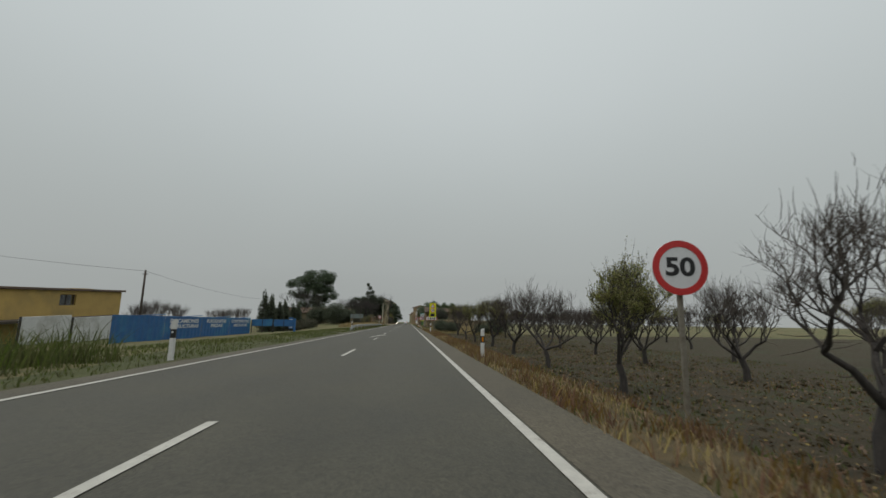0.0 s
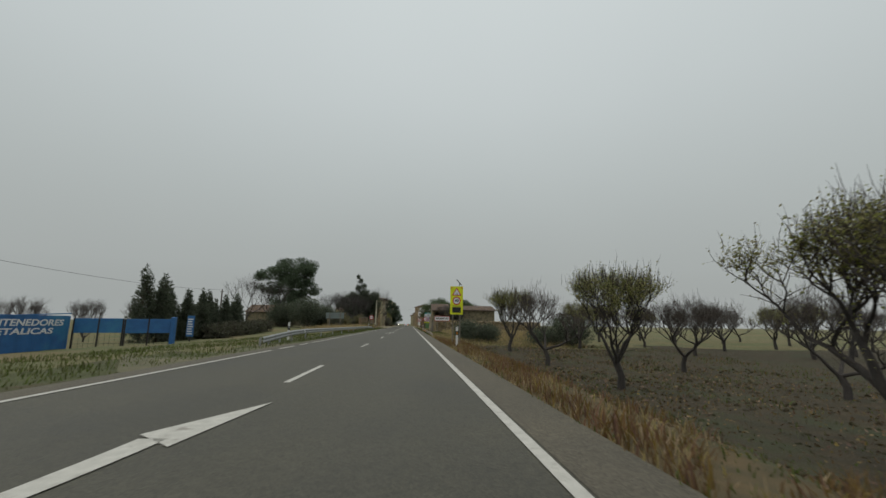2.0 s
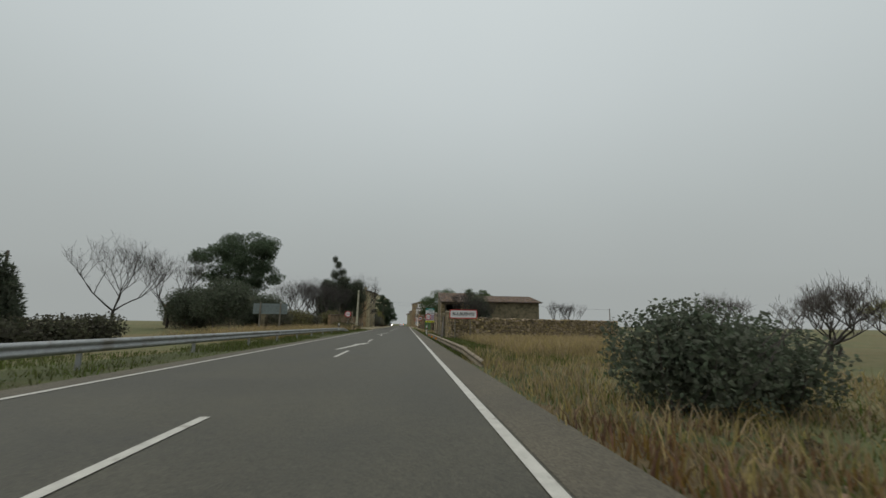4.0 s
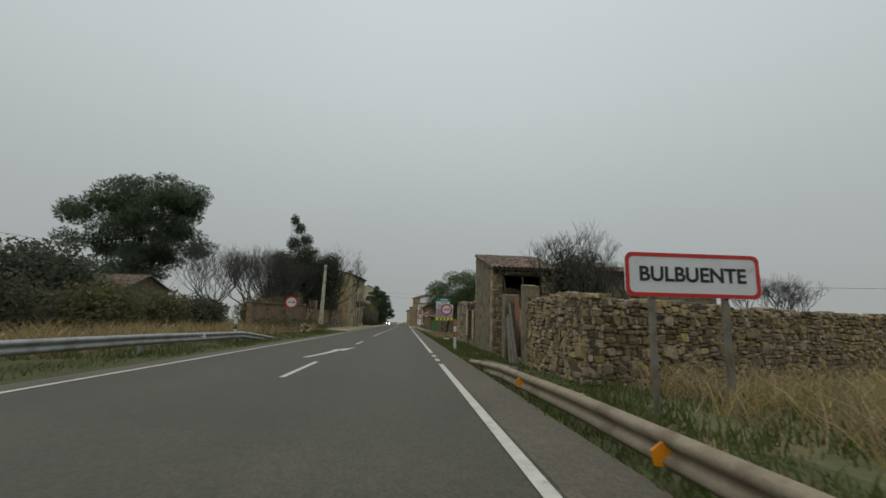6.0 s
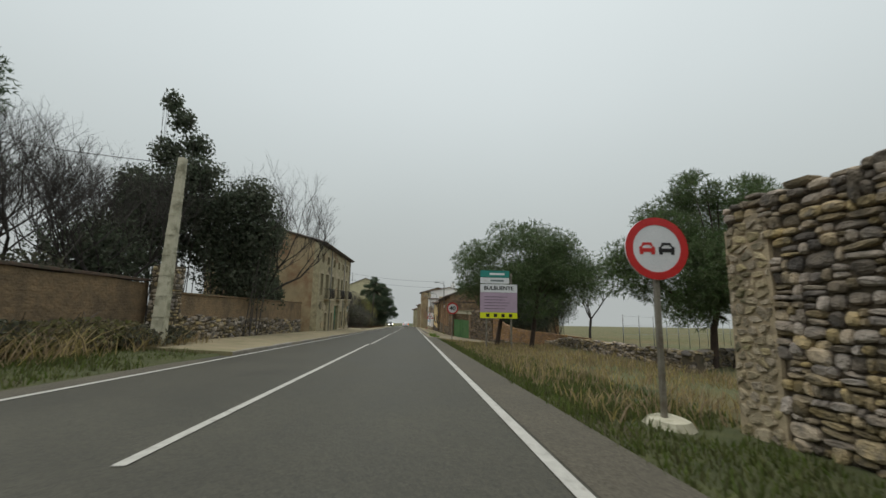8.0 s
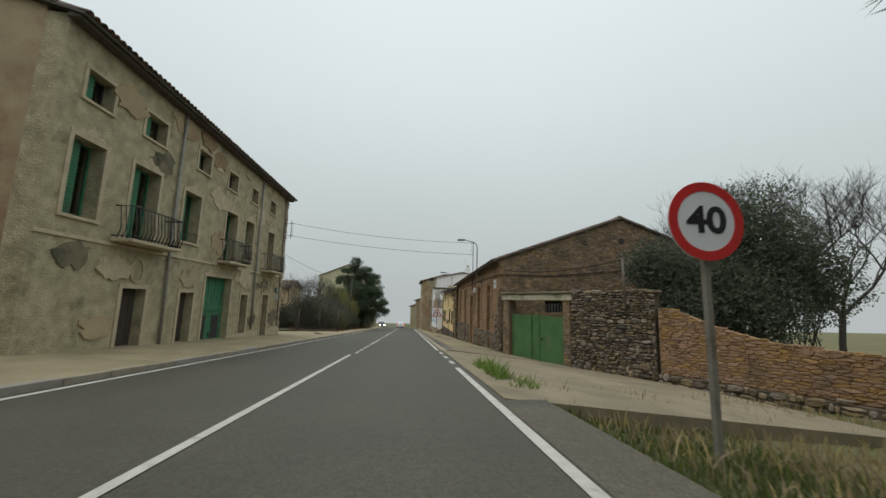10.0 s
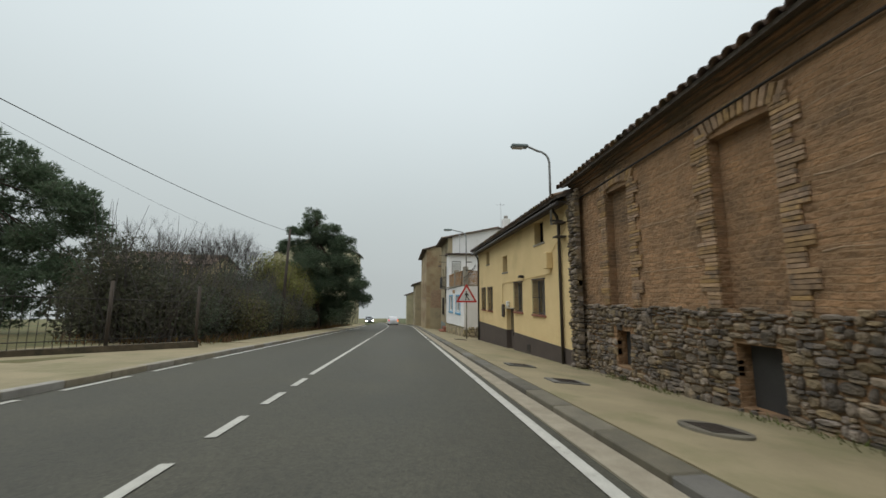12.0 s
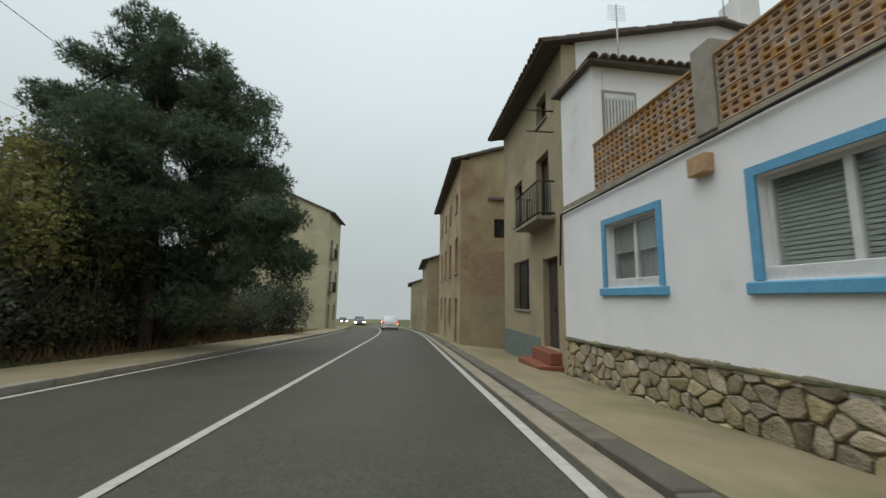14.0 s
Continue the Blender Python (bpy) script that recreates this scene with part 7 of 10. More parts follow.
    # door windows: dark interior painted on flat slabs, without glass
    for a in (0.25, 1.35):
        part("door_window", slabbed(s, doors[2][0] + a, doors[2][0] + a + 0.6, 0.262, 0.272, 0.75, 1.75), M_PAINTED_DARK, gate, "slab painted dark as the unlit space behind a door window")
    part("door_rail", slabbed(s, doors[2][0] + 0.02, doors[2][1] - 0.02, 0.24, 0.276, 1.95, 2.12, 0.01), M_GRNDOOR, gate)
    part("door_rail", slabbed(s, doors[2][0] + 0.02, doors[2][1] - 0.02, 0.24, 0.276, 0.35, 0.5, 0.01), M_GRNDOOR, gate)
    plank_door(root, s, *doors[3], M_DARKWOOD, 0.3, 4, handle=False)
    plank_door(root, s, *doors[4], M_DARKWOOD, 0.3, 4)
    # oval mouldings over the last door
    for u, w, q in ((13.65, 3.15, 0.3), (14.5, 3.45, 0.42), (3.4, 3.3, 0.36)):
        o1 = [(u + q * 0.75 * math.cos(t * math.tau / 20), w + q * math.sin(t * math.tau / 20)) for t in range(20)]
        bm = bmesh.new()
        for k in range(20):
            a, b = o1[k], o1[(k + 1) % 20]
            tube(bm, [s(a[0], -0.02, a[1]), s(b[0], -0.02, b[1])], 0.045, 6)
        part("oval_moulding", bm, M_PALTRIM, root, "oval stucco moulding")
    balcony(root, s, 2.2, 4.5, 4.15, 0.6, swell=0.08)
    balcony(root, s, 8.1, 10.2, 4.15, 0.6, swell=0.08)
    balcony(root, s, 13.0, 15.3, 4.15, 0.6, swell=0.08)
    for k in (5.85, 11.1):
        rail_ = part("window_rail", tubed([s(k - 0.5, -0.05, 4.95), s(k + 0.5, -0.05, 4.95)], 0.013, 5), M_IRON, root, "small iron window rail")
        for i in range(6):
            part("baluster", tubed([s(k - 0.45 + i * 0.18, -0.05, 4.5), s(k - 0.45 + i * 0.18, -0.05, 4.95)], 0.01, 5), M_IRON, rail_)
    for u in (4.75, 12.2, 16.1):
        part("downpipe", tubed([s(u, -0.08, 9.2), s(u, -0.08, 4.2), s(u + 0.05, -0.08, 0.9)], 0.05 if u < 16 else 0.03, 8), M_GPIPE if u < 16 else M_PIPE, root, "old downpipe")
    part("meter_box", slabbed(s, 15.5, 15.85, -0.16, 0.0, 2.95, 3.25, 0.015), M_SGREY, root, "grey meter box")
    part("lamp_bracket", slabbed(s, 15.75, 15.85, -0.12, 0.0, 2.55, 2.8, 0.01), M_PLASTIC, root)
    # cable bracket on the corner
    br = bmesh.new()
    for z in (6.78, 7.62):
        tube(br, [s(16.3, 0.0, z), s(16.6, -0.35, z)], 0.018, 5)
    tube(br, [s(16.6, -0.37, 6.6), s(16.6, -0.37, 7.85)], 0.022, 6)
    part("cable_bracket", br, M_IRON, root, "black iron cable bracket")
    for z in (6.8, 7.05, 7.3, 7.6):
        part("insulator", tubed([s(16.6, -0.40, z), s(16.6, -0.46, z), s(16.6, -0.46, z + 0.07)], [0.012, 0.03, 0.035], 7), M_PLASTIC, root)
    tiled_slope(root, s, -0.15, L + 0.15, 5.0, 9.36, 1.35, over=0.42, seed=5)
    tiled_slope(root, Side((-10.0, 0, 0), (0, 1, 0), (1, 0, 0)), -0.15, L + 0.15, 5.0, 9.36, 1.35, over=0.3, seed=6, pieces=False)
    part("chimney", boxed(-2.6, -1.9, 11.2, 12.1, 9.8, 10.75, 0.03), M_PALACE, root, "square rendered chimney")
    part("chimney_cap", boxed(-2.75, -1.75, 11.05, 12.25, 10.75, 10.85, 0.02), M_TILE, root)


build_mansion()


# ---- right side: yard gate, brick building ----
def build_gate_wall():
    a, b = Vector((5.25, 158.75, 0)), Vector((6.72, 155.72, 0))
    u = (b - a).normalized()
    d = Vector((-u.y, u.x, 0))
    base = gz(157) - 0.62
    root = thing("yard_gate", (a.x, a.y, base), "wide faded green sheet-metal yard gate under a mossy concrete lintel", "gate")
    s = Side((0, 0, 0), u, d)
    L = (b - a).length
    for k, (u0, u1) in enumerate(((0.06, 1.36), (1.38, 1.86), (1.88, L - 0.04))):
        leaf = part("gate_leaf", slabbed(s, u0, u1, 0.10 + 0.015 * (k % 2), 0.14 + 0.015 * (k % 2), -0.2, 2.2 + (0.03 if k == 1 else 0), 0.006), M_GRNGATE, root)
        part("gate_rail", slabbed(s, u0 + 0.02, u1 - 0.02, 0.092, 0.10, 2.12, 2.18, 0.003), M_GRNGATE, leaf)
        for t in (0.02, u1 - u0 - 0.05):
            part("gate_stile", slabbed(s, u0 + t, u0 + t + 0.03, 0.088, 0.10, 0.0, 2.1, 0.003), M_GRNGATE, leaf)
    part("latch", slabbed(s, 1.95, 2.05, 0.06, 0.10, 1.15, 1.22, 0.005), M_IRON, root)
    for u0, u1, seed_ in ((-0.42, 0.04, 5), (L - 0.02, L + 0.34, 6)):
        part("brick_pier", slabbed(s, u0, u1, -0.06, 0.4, -0.5, 2.87, 0.015), M_GABLE, root, "worn brick pier")
        lay_stones(root, Side(s(u0, -0.07, 0), u, d), u1 - u0, -0.3, lambda t: 2.82, GBRICK, (0.22, 0.07), deep=0.06, keep=70, seed=seed_, proud=0.008, gap=0.005, bulge=0.005, loose=0.25)
    part("lintel", slabbed(s, -0.5, L + 0.45, -0.12, 0.42, 2.87, 3.16, 0.03), M_CPOLE, root, "weathered concrete lintel")
    part("lintel_coping", slabbed(s, -0.55, L + 0.5, -0.2, 0.5, 3.16, 3.25, 0.02), M_MOSS, root, "moss on the lintel")


build_gate_wall()
free_wall("stone_wall", (6.86, 155.42), (8.62, 152.72), 3.2, 0.5, "dark cobblestone yard wall beside the green gate", DARKCOB, (0.23, 0.11), keep=290, near=1.6, seed=71, top_var=0.05, h0=-0.5)
post_ = new("cable_post", to_mesh("cable_post", tubed([(7.80, 153.05, gz(153.1) + 1.75), (7.74, 153.05, gz(153.1) + 3.55)], 0.04, 7), M_WOOD))
tagged(post_, "short wooden cable post fixed to the cobble wall", "post")
wire("house_cable", (7.76, 153.05, gz(153.1) + 3.5), (5.1, 159.45, gz(159.5) + 3.95), 0.25, "black cable sagging from the wall post to the gable", r=0.02)


def build_red_wall():
    base = gz(152) - 0.7
    root = thing("brick_wall", (8.66, 152.62, base), "orange-red earth-brick yard wall with a sloping broken top", "wall")
    u = Vector((0.5, -0.866, 0))
    d = Vector((0.866, 0.5, 0))
    s = Side((0, 0, 0), u, d)
    lip = lambda t: float(np.interp(t, (0, 0.6, 1.6, 3, 5, 11), (2.45, 2.4, 1.95, 1.6, 1.5, 1.4)))
    part("wall_body", walled(Side(s(0, 0.03, 0), u, d), 11, 0.3, 0.1, 2.2, extra=[k * 0.5 for k in range(1, 22)], top=lambda t: lip(t) - 0.02), M_ADOBE, root)
    lay_stones(root, s, 9, 0.35, lip, ADOBES, (0.26, 0.085), deep=0.06, keep=150, near=1.5, seed=73, proud=0.008, gap=0.005, bulge=0.006, loose=0.4)
    part("footing", slabbed(s, 0, 11, -0.12, 0.03, -0.4, 0.33, 0.02), M_MORT, root, "rubble footing")
    lay_stones(root, Side(s(0, -0.14, 0), u, d), 8.0, -0.3, lambda t: 0.36, DARKCOB, (0.26, 0.14), keep=70, seed=74)


build_red_wall()


def brick_jamb(parent, s, u, w0, w1, side, seed):
    """Courses of thin bricks at an opening's edge, toothed into the wall."""
    r = random.Random(seed)
    w, k = w0, 0
    while w < w1:
        ln = 0.36 if (k // 4) % 2 else 0.24
        a = u - ln if side < 0 else u
        ob = linked("brick", ME_BRICK, parent)
        ob.matrix_basis = Matrix.Translation(s(a + ln / 2, 0.03 + r.uniform(-0.012, 0.004), w + 0.027)) @ Matrix((s.u, s.d, Z)).transposed().to_4x4() @ Matrix.Rotation(radians(r.uniform(-1.5, 1.5)), 4, "Y") @ Matrix.Diagonal((ln * 0.98, 0.14, 0.055, 1))
        w += 0.064
        k += 1


bm_ = bmesh.new()
bmesh.ops.create_cube(bm_, size=1)
bmesh.ops.bevel(bm_, geom=list(bm_.edges), offset=0.05, segments=1, affect="EDGES")
ME_BRICK = to_mesh("brick", bm_, M_BRICK)


def build_brick_building():
    y0, y1 = 159.55, 176.2
    base = gz(176.0)
    root = thing("brick_building", (4.95, y0, base), "long single-storey adobe and brick building with bricked-up windows and tiled eave", "house")
    s = Side((0, 0, 0), (0, 1, 0), (1, 0, 0))
    L = y1 - y0
    eave = lambda u: 5.38 - 0.6 * u / L
    nich = [(161.6, 162.72), (164.6, 165.72), (170.6, 171.6), (173.75, 174.6)]
    niches = [(a - y0, b - y0, 1.5, 4.2 - 0.008 * (a - y0)) for a, b in nich]
    door = (167.45 - y0, 168.65 - y0, 0.15, 3.68)
    cel = [(161.78 - y0, 162.4 - y0, 0.5, 1.15), (164.9 - y0, 165.5 - y0, 0.35, 1.08), (170.8 - y0, 171.45 - y0, 0.15, 1.02), (173.95 - y0, 174.45 - y0, 0.2, 0.95)]
    part("front_wall", walled(s, L, 0.5, -0.6, 5.2, niches + [door] + cel, top=eave), M_ADOBE, root, "adobe block front")
    for a, b, c, d in niches:
        part("infill", slabbed(s, a + 0.003, b - 0.003, 0.16, 0.4, c + 0.002, d - 0.003), M_ADOBE, root, "bricked-up window")
    # cellar openings: the shade inside is painted on set-back panels
    for a, b, c, d in cel:
        part("cellar_hatch", slabbed(s, a + 0.003, b - 0.003, 0.22, 0.28, c, d - 0.003), M_PAINTED_DARK, root, "panel painted dark for the unlit cellar opening")
    kr = 2.45 / 6.7
    ridge = lambda u: 5.40 + kr * (6.7 - abs(u - 6.7))
    grille = (7.33 - 4.95, 8.32 - 4.95, 2.75, 3.38)
    part("gable_wall", walled(Side((0.5, 0.002, 0), (1, 0, 0), (0, 1, 0)), 12.4, 0.45, -0.6, 5.2, [(grille[0] - 0.5, grille[1] - 0.5, grille[2], grille[3])], extra=(2, 4, 6.2, 8, 10), top=lambda u: ridge(u + 0.5)), M_GABLE, root, "thin brick gable wall")
    lay_stones(root, Side((0.0, -0.012, 0), (1, 0, 0), (0, 1, 0)), 12.9, 0.9, lambda u: ridge(u) - 0.03, GBRICK, (0.25, 0.066), deep=0.05, keep=240, near=2.6, skip=[grille], seed=86, proud=0.008, gap=0.006, bulge=0.005, loose=0.3, stuff="brick_face")
    lay_stones(root, Side((0.0, -0.02, 0), (1, 0, 0), (0, 1, 0)), 3.0, -0.5, lambda u: 0.95 + 1.2 * max(0, 1 - u), DARKCOB, (0.22, 0.12), deep=0.1, keep=60, near=0, seed=87)
    # near-black panel paints the shade behind the bars
    bars = part("barred_opening", slabbed(Side((0, 0.3, 0), (1, 0, 0), (0, 1, 0)), grille[0], grille[1], 0, 0.04, grille[2], grille[3]), M_PAINTED_DARK, root, "barred gable opening, its inner shade painted on a dark panel")
    for k in range(6):
        part("bar", tubed([(grille[0] + 0.09 + 0.16 * k, 0.08, grille[2]), (grille[0] + 0.09 + 0.16 * k, 0.08, grille[2] + 0.45)], 0.012, 5), M_GPIPE, bars)
    # solid disc, coloured like the darkness in a vent
    part("vent_disc", tubed([(6.7, -0.03, 6.65), (6.7, 0.02, 6.65)], 0.16, 14), M_PAINTED_DARK, root, "round disc painted dark as the vent's hollow")
    part("back_wall", slabbed(s, 0, L, 12.9, 13.4, -0.5, 5.2), M_ADOBE, root)
    part("far_wall", walled(Side((0.5, L - 0.4, 0), (1, 0, 0), (0, 1, 0)), 12.4, 0.38, -0.5, 4.6, extra=(6.2,), top=lambda u: ridge(u + 0.5) - 0.62), M_ADOBE, root)
    # rubble plinth in front, openings left free
    skip = cel + [door, (door[0] - 0.35, door[1] + 0.35, -1, 4)]
    lay_stones(root, Side((-0.03, 0, 0), (0, 1, 0), (1, 0, 0)), L, -0.55 + 0.0, lambda u: 1.52 - 0.004 * u, DARKCOB, (0.165, 0.10), deep=0.16, keep=300, near=9.0, skip=skip, seed=81, proud=0.02)
    # pale lift lines of the rammed earth
    rl = random.Random(9)
    gaps = sorted([(a - 0.4, b + 0.4) for a, b, c, d in niches] + [(door[0] - 0.4, door[1] + 0.4)])
    for w in (2.32, 3.2, 4.05):
        x = 0.05
        for a, b in gaps + [(L, L)]:
            if a - x > 0.3:
                pts = [s(x + (a - x) * k / 6, 0.006, w - 0.012 * (x + (a - x) * k / 6) + rl.uniform(-0.02, 0.02)) for k in range(7)]
                part("lift_line", tubed(pts, [rl.uniform(0.008, 0.02) for k in range(7)], 5), M_LIFT, root, "pale lime line between rammed lifts")
            x = b
    # rubble corner by the gate
    lay_stones(root, Side((-0.04, 0, 0), (0, 1, 0), (1, 0, 0)), 0.9, 1.5, lambda u: 3.9 - 2.2 * u, DARKCOB, (0.2, 0.12), deep=0.16, keep=60, seed=83)
    for i, (a, b, c, d) in enumerate(niches):
        brick_jamb(root, s, a, c, d + 0.1, -1, 90 + i)
        brick_jamb(root, s, b, c, d + 0.1, 1, 95 + i)
    brick_jamb(root, s, door[0], -0.1, door[3], -1, 101)
    brick_jamb(root, s, door[1], -0.1, door[3], 1, 102)
    for k, (a, b, c, d) in enumerate(niches + [door]):
        n = 13
        for i in range(n):
            t = -1 + 2 * i / (n - 1)
            u, w = (a + b) / 2 + t * ((b - a) / 2 + 0.16), d + 0.14 + 0.12 * (1 - t * t)
            ob = linked("brick", ME_BRICK, root)
            ob.matrix_basis = Matrix.Translation(s(u, 0.02, w)) @ Matrix((s.u, s.d, Z)).transposed().to_4x4() @ Matrix.Rotation(t * 0.4, 4, "Y") @ Matrix.Diagonal((0.085, 0.14, 0.27, 1))
    # the old door
    dr = plank_door(root, s, door[0], door[1], door[2], 2.75, M_WOOD, 0.24, panels=True)
    part("transom", slabbed(s, door[0], door[1], 0.22, 0.3, 2.75, 2.86, 0.01), M_WOOD, root, "grey timber transom")
    # panel across the fanlight, painted dark for the unlit hall
    part("fanlight", slabbed(s, door[0], door[1], 0.4, 0.42, 2.86, 3.67), M_PAINTED_DARK, root, "open fanlight, its shade painted on a dark panel")
    part("fanlight_bar", slabbed(s, (door[0] + door[1]) / 2 - 0.03, (door[0] + door[1]) / 2 + 0.03, 0.24, 0.28, 2.86, 3.67), M_WOOD, root)
    part("doorstep", slabbed(s, door[0] - 0.15, door[1] + 0.15, -0.22, 0.24, -0.3, 0.14, 0.02), M_PALTRIM, root, "worn stone step")
    part("plaque", slabbed(s, 160.35 - y0, 160.85 - y0, -0.03, 0.0, 3.95, 4.42, 0.006), M_PLASTIC, root, "small white wall plaque with a dark line")
    part("plaque_line", slabbed(s, 160.43 - y0, 160.77 - y0, -0.035, -0.03, 4.16, 4.24), M_SGREY, root)
    part("meter_box", slabbed(s, 166.4 - y0, 166.68 - y0, -0.14, 0.0, 3.85, 4.2, 0.012), M_PLASTIC, root, "white plastic meter box")
    part("letter_slot", slabbed(s, 166.0 - y0, 166.4 - y0, -0.015, 0.01, 1.85, 2.25, 0.006), M_PALEP, root, "pale plastered patch")
    bm = bmesh.new()
    tube(bm, [s(0.0, -0.04, 4.62), s(2, -0.05, 4.6), s(4.5, -0.05, 4.62), s(7.0, -0.06, 4.55), s(10, -0.05, 4.5), s(L, -0.05, 4.3)], 0.022, 6)
    tube(bm, [s(7.0, -0.06, 4.5), s(7.02, -0.06, 3.2), s(7.3, -0.05, 2.7), s(7.2, -0.05, 2.3)], 0.016, 5)
    part("wall_cable", bm, M_IRON, root, "black cable under the eave")
    bm = bmesh.new()
    tube(bm, [(0.0, -0.04, 4.62), (3, -0.05, 4.65), (7, -0.06, 5.1), (13, -0.06, 5.5)], 0.022, 6)
    part("wall_cable", bm, M_IRON, root, "black cable across the gable")
    sl = Side((0, 0, 0), Vector((0, 1, -0.6 / L)), (1, 0, 0))
    for k in range(3):
        part("cornice_course", slabbed(sl, 0, L, -0.06 - 0.06 * k, 0.02, 5.15 + 0.075 * k, 5.225 + 0.075 * k, 0.006), M_GABLE, root, "stepped brick cornice")
    tiled_slope(root, sl, -0.12, L + 0.02, 6.72, 5.42, 2.46, over=0.36, seed=7)
    tiled_slope(root, Side((13.4, 0, 0), Vector((0, 1, -0.6 / L)), (-1, 0, 0)), -0.12, L + 0.02, 6.66, 5.42, 2.44, over=0.3, seed=8, pieces=False)


build_brick_building()


def build_yellow_house():
    y0, y1 = 176.22, 188.75
    base = gz(188.8)
    root = thing("yellow_house", (4.75, y0, base), "two-storey yellow stucco house with dark brown plinth and iron grilles", "house")
    s = Side((0, 0, 0), (0, 1, 0), (1, 0, 0))
    L = y1 - y0
    up = [(178.07, 178.92, 4.17, 4.95), (182.38, 183.16, 3.48, 4.22), (185.78, 186.5, 4.12, 4.82)]
    low = [(178.1, 179.2, 1.79, 2.95), (180.38, 181.42, 1.8, 2.94), (185.16, 186.2, 1.68, 2.86), (186.7, 187.7, 1.68, 2.86)]
    up = [(a - y0, b - y0, c, d) for a, b, c, d in up]
    low = [(a - y0, b - y0, c, d) for a, b, c, d in low]
    door = (181.55 - y0, 182.64 - y0, -0.15, 1.89)
    part("front_wall", walled(s, L, 0.4, 0.97, 5.3, up + low + [(door[0], door[1], 0.97, door[3])]), M_YWALL, root, "smooth yellow stucco front")
    part("plinth", walled(Side((-0.015, 0, 0), (0, 1, 0), (1, 0, 0)), L, 0.4, -0.6, 0.968, [(door[0], door[1], -0.1, 0.968)]), M_BROWN, root, "dark brown painted plinth")
    part("near_wall", slabbed(s, 0.0, 0.4, 0.4, 8.0, -0.3, 5.0), M_YWALL, root)
    part("far_wall", walled(Side((0.4, L - 0.4, 0), (1, 0, 0), (0, 1, 0)), 7.6, 0.4, -0.6, 5.2, extra=(3.8,), top=lambda u: 5.25 + 1.3 * (1 - abs(u - 3.8) / 3.8)), M_YWALL, root)
    part("far_plinth", slabbed(s, L - 0.39, L + 0.015, 0.0, 8, -0.7, 0.967), M_BROWN, root)
    part("back_wall", slabbed(s, 0, L, 8.0, 8.4, -0.5, 5.2), M_YWALL, root)
    for q in up:
        window(root, s, *q, frame=M_IRON, sill=M_KERB, deep=0.22, leaves=2, sill_out=0.03)
    for i, q in enumerate(low):
        window(root, s, *q, frame=M_GPIPE, sill=M_STEP, deep=0.18, leaves=2, curtain=True, grille=True)
        part("lintel_drip", slabbed(s, q[0] - 0.05, q[1] + 0.05, -0.05, 0.02, q[3] + 0.01, q[3] + 0.05, 0.005), M_BROWN, root)
    dr = plank_door(root, s, door[0], door[1], -0.2, door[3], M_BROWN, 0.2, panels=True)
    part("door_lamp", slabbed(s, 180.1 - y0, 180.3 - y0, -0.2, 0.0, 3.1, 3.2, 0.03), M_IRON, root, "small black wall lamp")
    part("wall_box", slabbed(s, 182.84 - y0, 183.12 - y0, -0.1, 0.0, 1.5, 2.06, 0.03), M_DARKWOOD, root, "dark brown wall letter box")
    part("door_lamp", slabbed(s, 182.08 - y0, 182.24 - y0, -0.14, 0.0, 1.97, 2.2, 0.03), M_PLASTIC, root, "white porch lamp")
    part("door_hood", slabbed(s, door[0] - 0.05, door[1] + 0.05, -0.10, 0.02, 1.895, 1.93, 0.006), M_GPIPE, root, "pale strip over the door")
    part("door_glass", slabbed(s, door[0] + 0.12, door[1] - 0.12, 0.172, 0.18, 0.95, 1.75), M_GLASS, dr, "dark glazed door light")
    part("air_unit", slabbed(s, 177.4 - y0, 177.68 - y0, -0.2, 0.0, 3.25, 3.75, 0.02), M_YWALL, root, "cream wall box")
    part("vent", slabbed(s, 179.6 - y0, 179.9 - y0, -0.025, 0.0, 0.45, 0.7, 0.004), M_IRON, root, "dark vent grille")
    part("step", slabbed(s, door[0] - 0.2, door[1] + 0.2, -0.35, 0.2, -0.5, -0.16, 0.015), M_KERB, root, "door step")
    for u in (0.5, L - 0.33):
        part("downpipe", tubed([s(u - 0.05, -0.3, 4.95), s(u - 0.03, -0.12, 4.7), s(u, -0.07, 4.5), s(u, -0.07, -0.35)], 0.045, 8), M_PIPE, root, "dark brown downpipe")
    part("gutter", tubed([s(-0.1, -0.36, 4.93), s(L + 0.1, -0.36, 4.93)], 0.06, 8), M_PIPE, root, "dark gutter")
    bm = bmesh.new()
    tube(bm, [s(0.1, -0.03, 4.35), s(1.2, -0.03, 3.75), s(1.3, -0.03, 3.1), s(3.9, -0.03, 3.05), s(6.9, -0.03, 3.0), s(6.95, -0.03, 2.1)], 0.012, 5)
    part("wall_cable", bm, M_YWALL, root, "painted-over cable")
    for w in (4.45, 4.05):
        part("cable_bracket", slabbed(s, 0.12, 0.4, -0.3, 0.0, w, w + 0.04), M_DARKWOOD, root)
    part("eave_board", slabbed(s, -0.05, L + 0.1, -0.34, 0.0, 4.98, 5.04, 0.008), M_EAVE, root, "dark eave soffit")
    tiled_slope(root, s, -0.15, L + 0.2, 4.2, 5.2, 1.35, over=0.38, seed=11)
    tiled_slope(root, Side((8.4, 0, 0), (0, 1, 0), (-1, 0, 0)), -0.15, L + 0.2, 4.2, 5.2, 1.35, over=0.3, seed=12, pieces=False)
    # stub of bare stone between the two houses
    lay_stones(root, Side((-0.05, -0.55, 0), (0, 1, 0), (1, 0, 0)), 0.5, -0.3, lambda u: 5.2, DARKCOB, (0.17, 0.10), deep=0.14, keep=70, seed=110)


build_yellow_house()


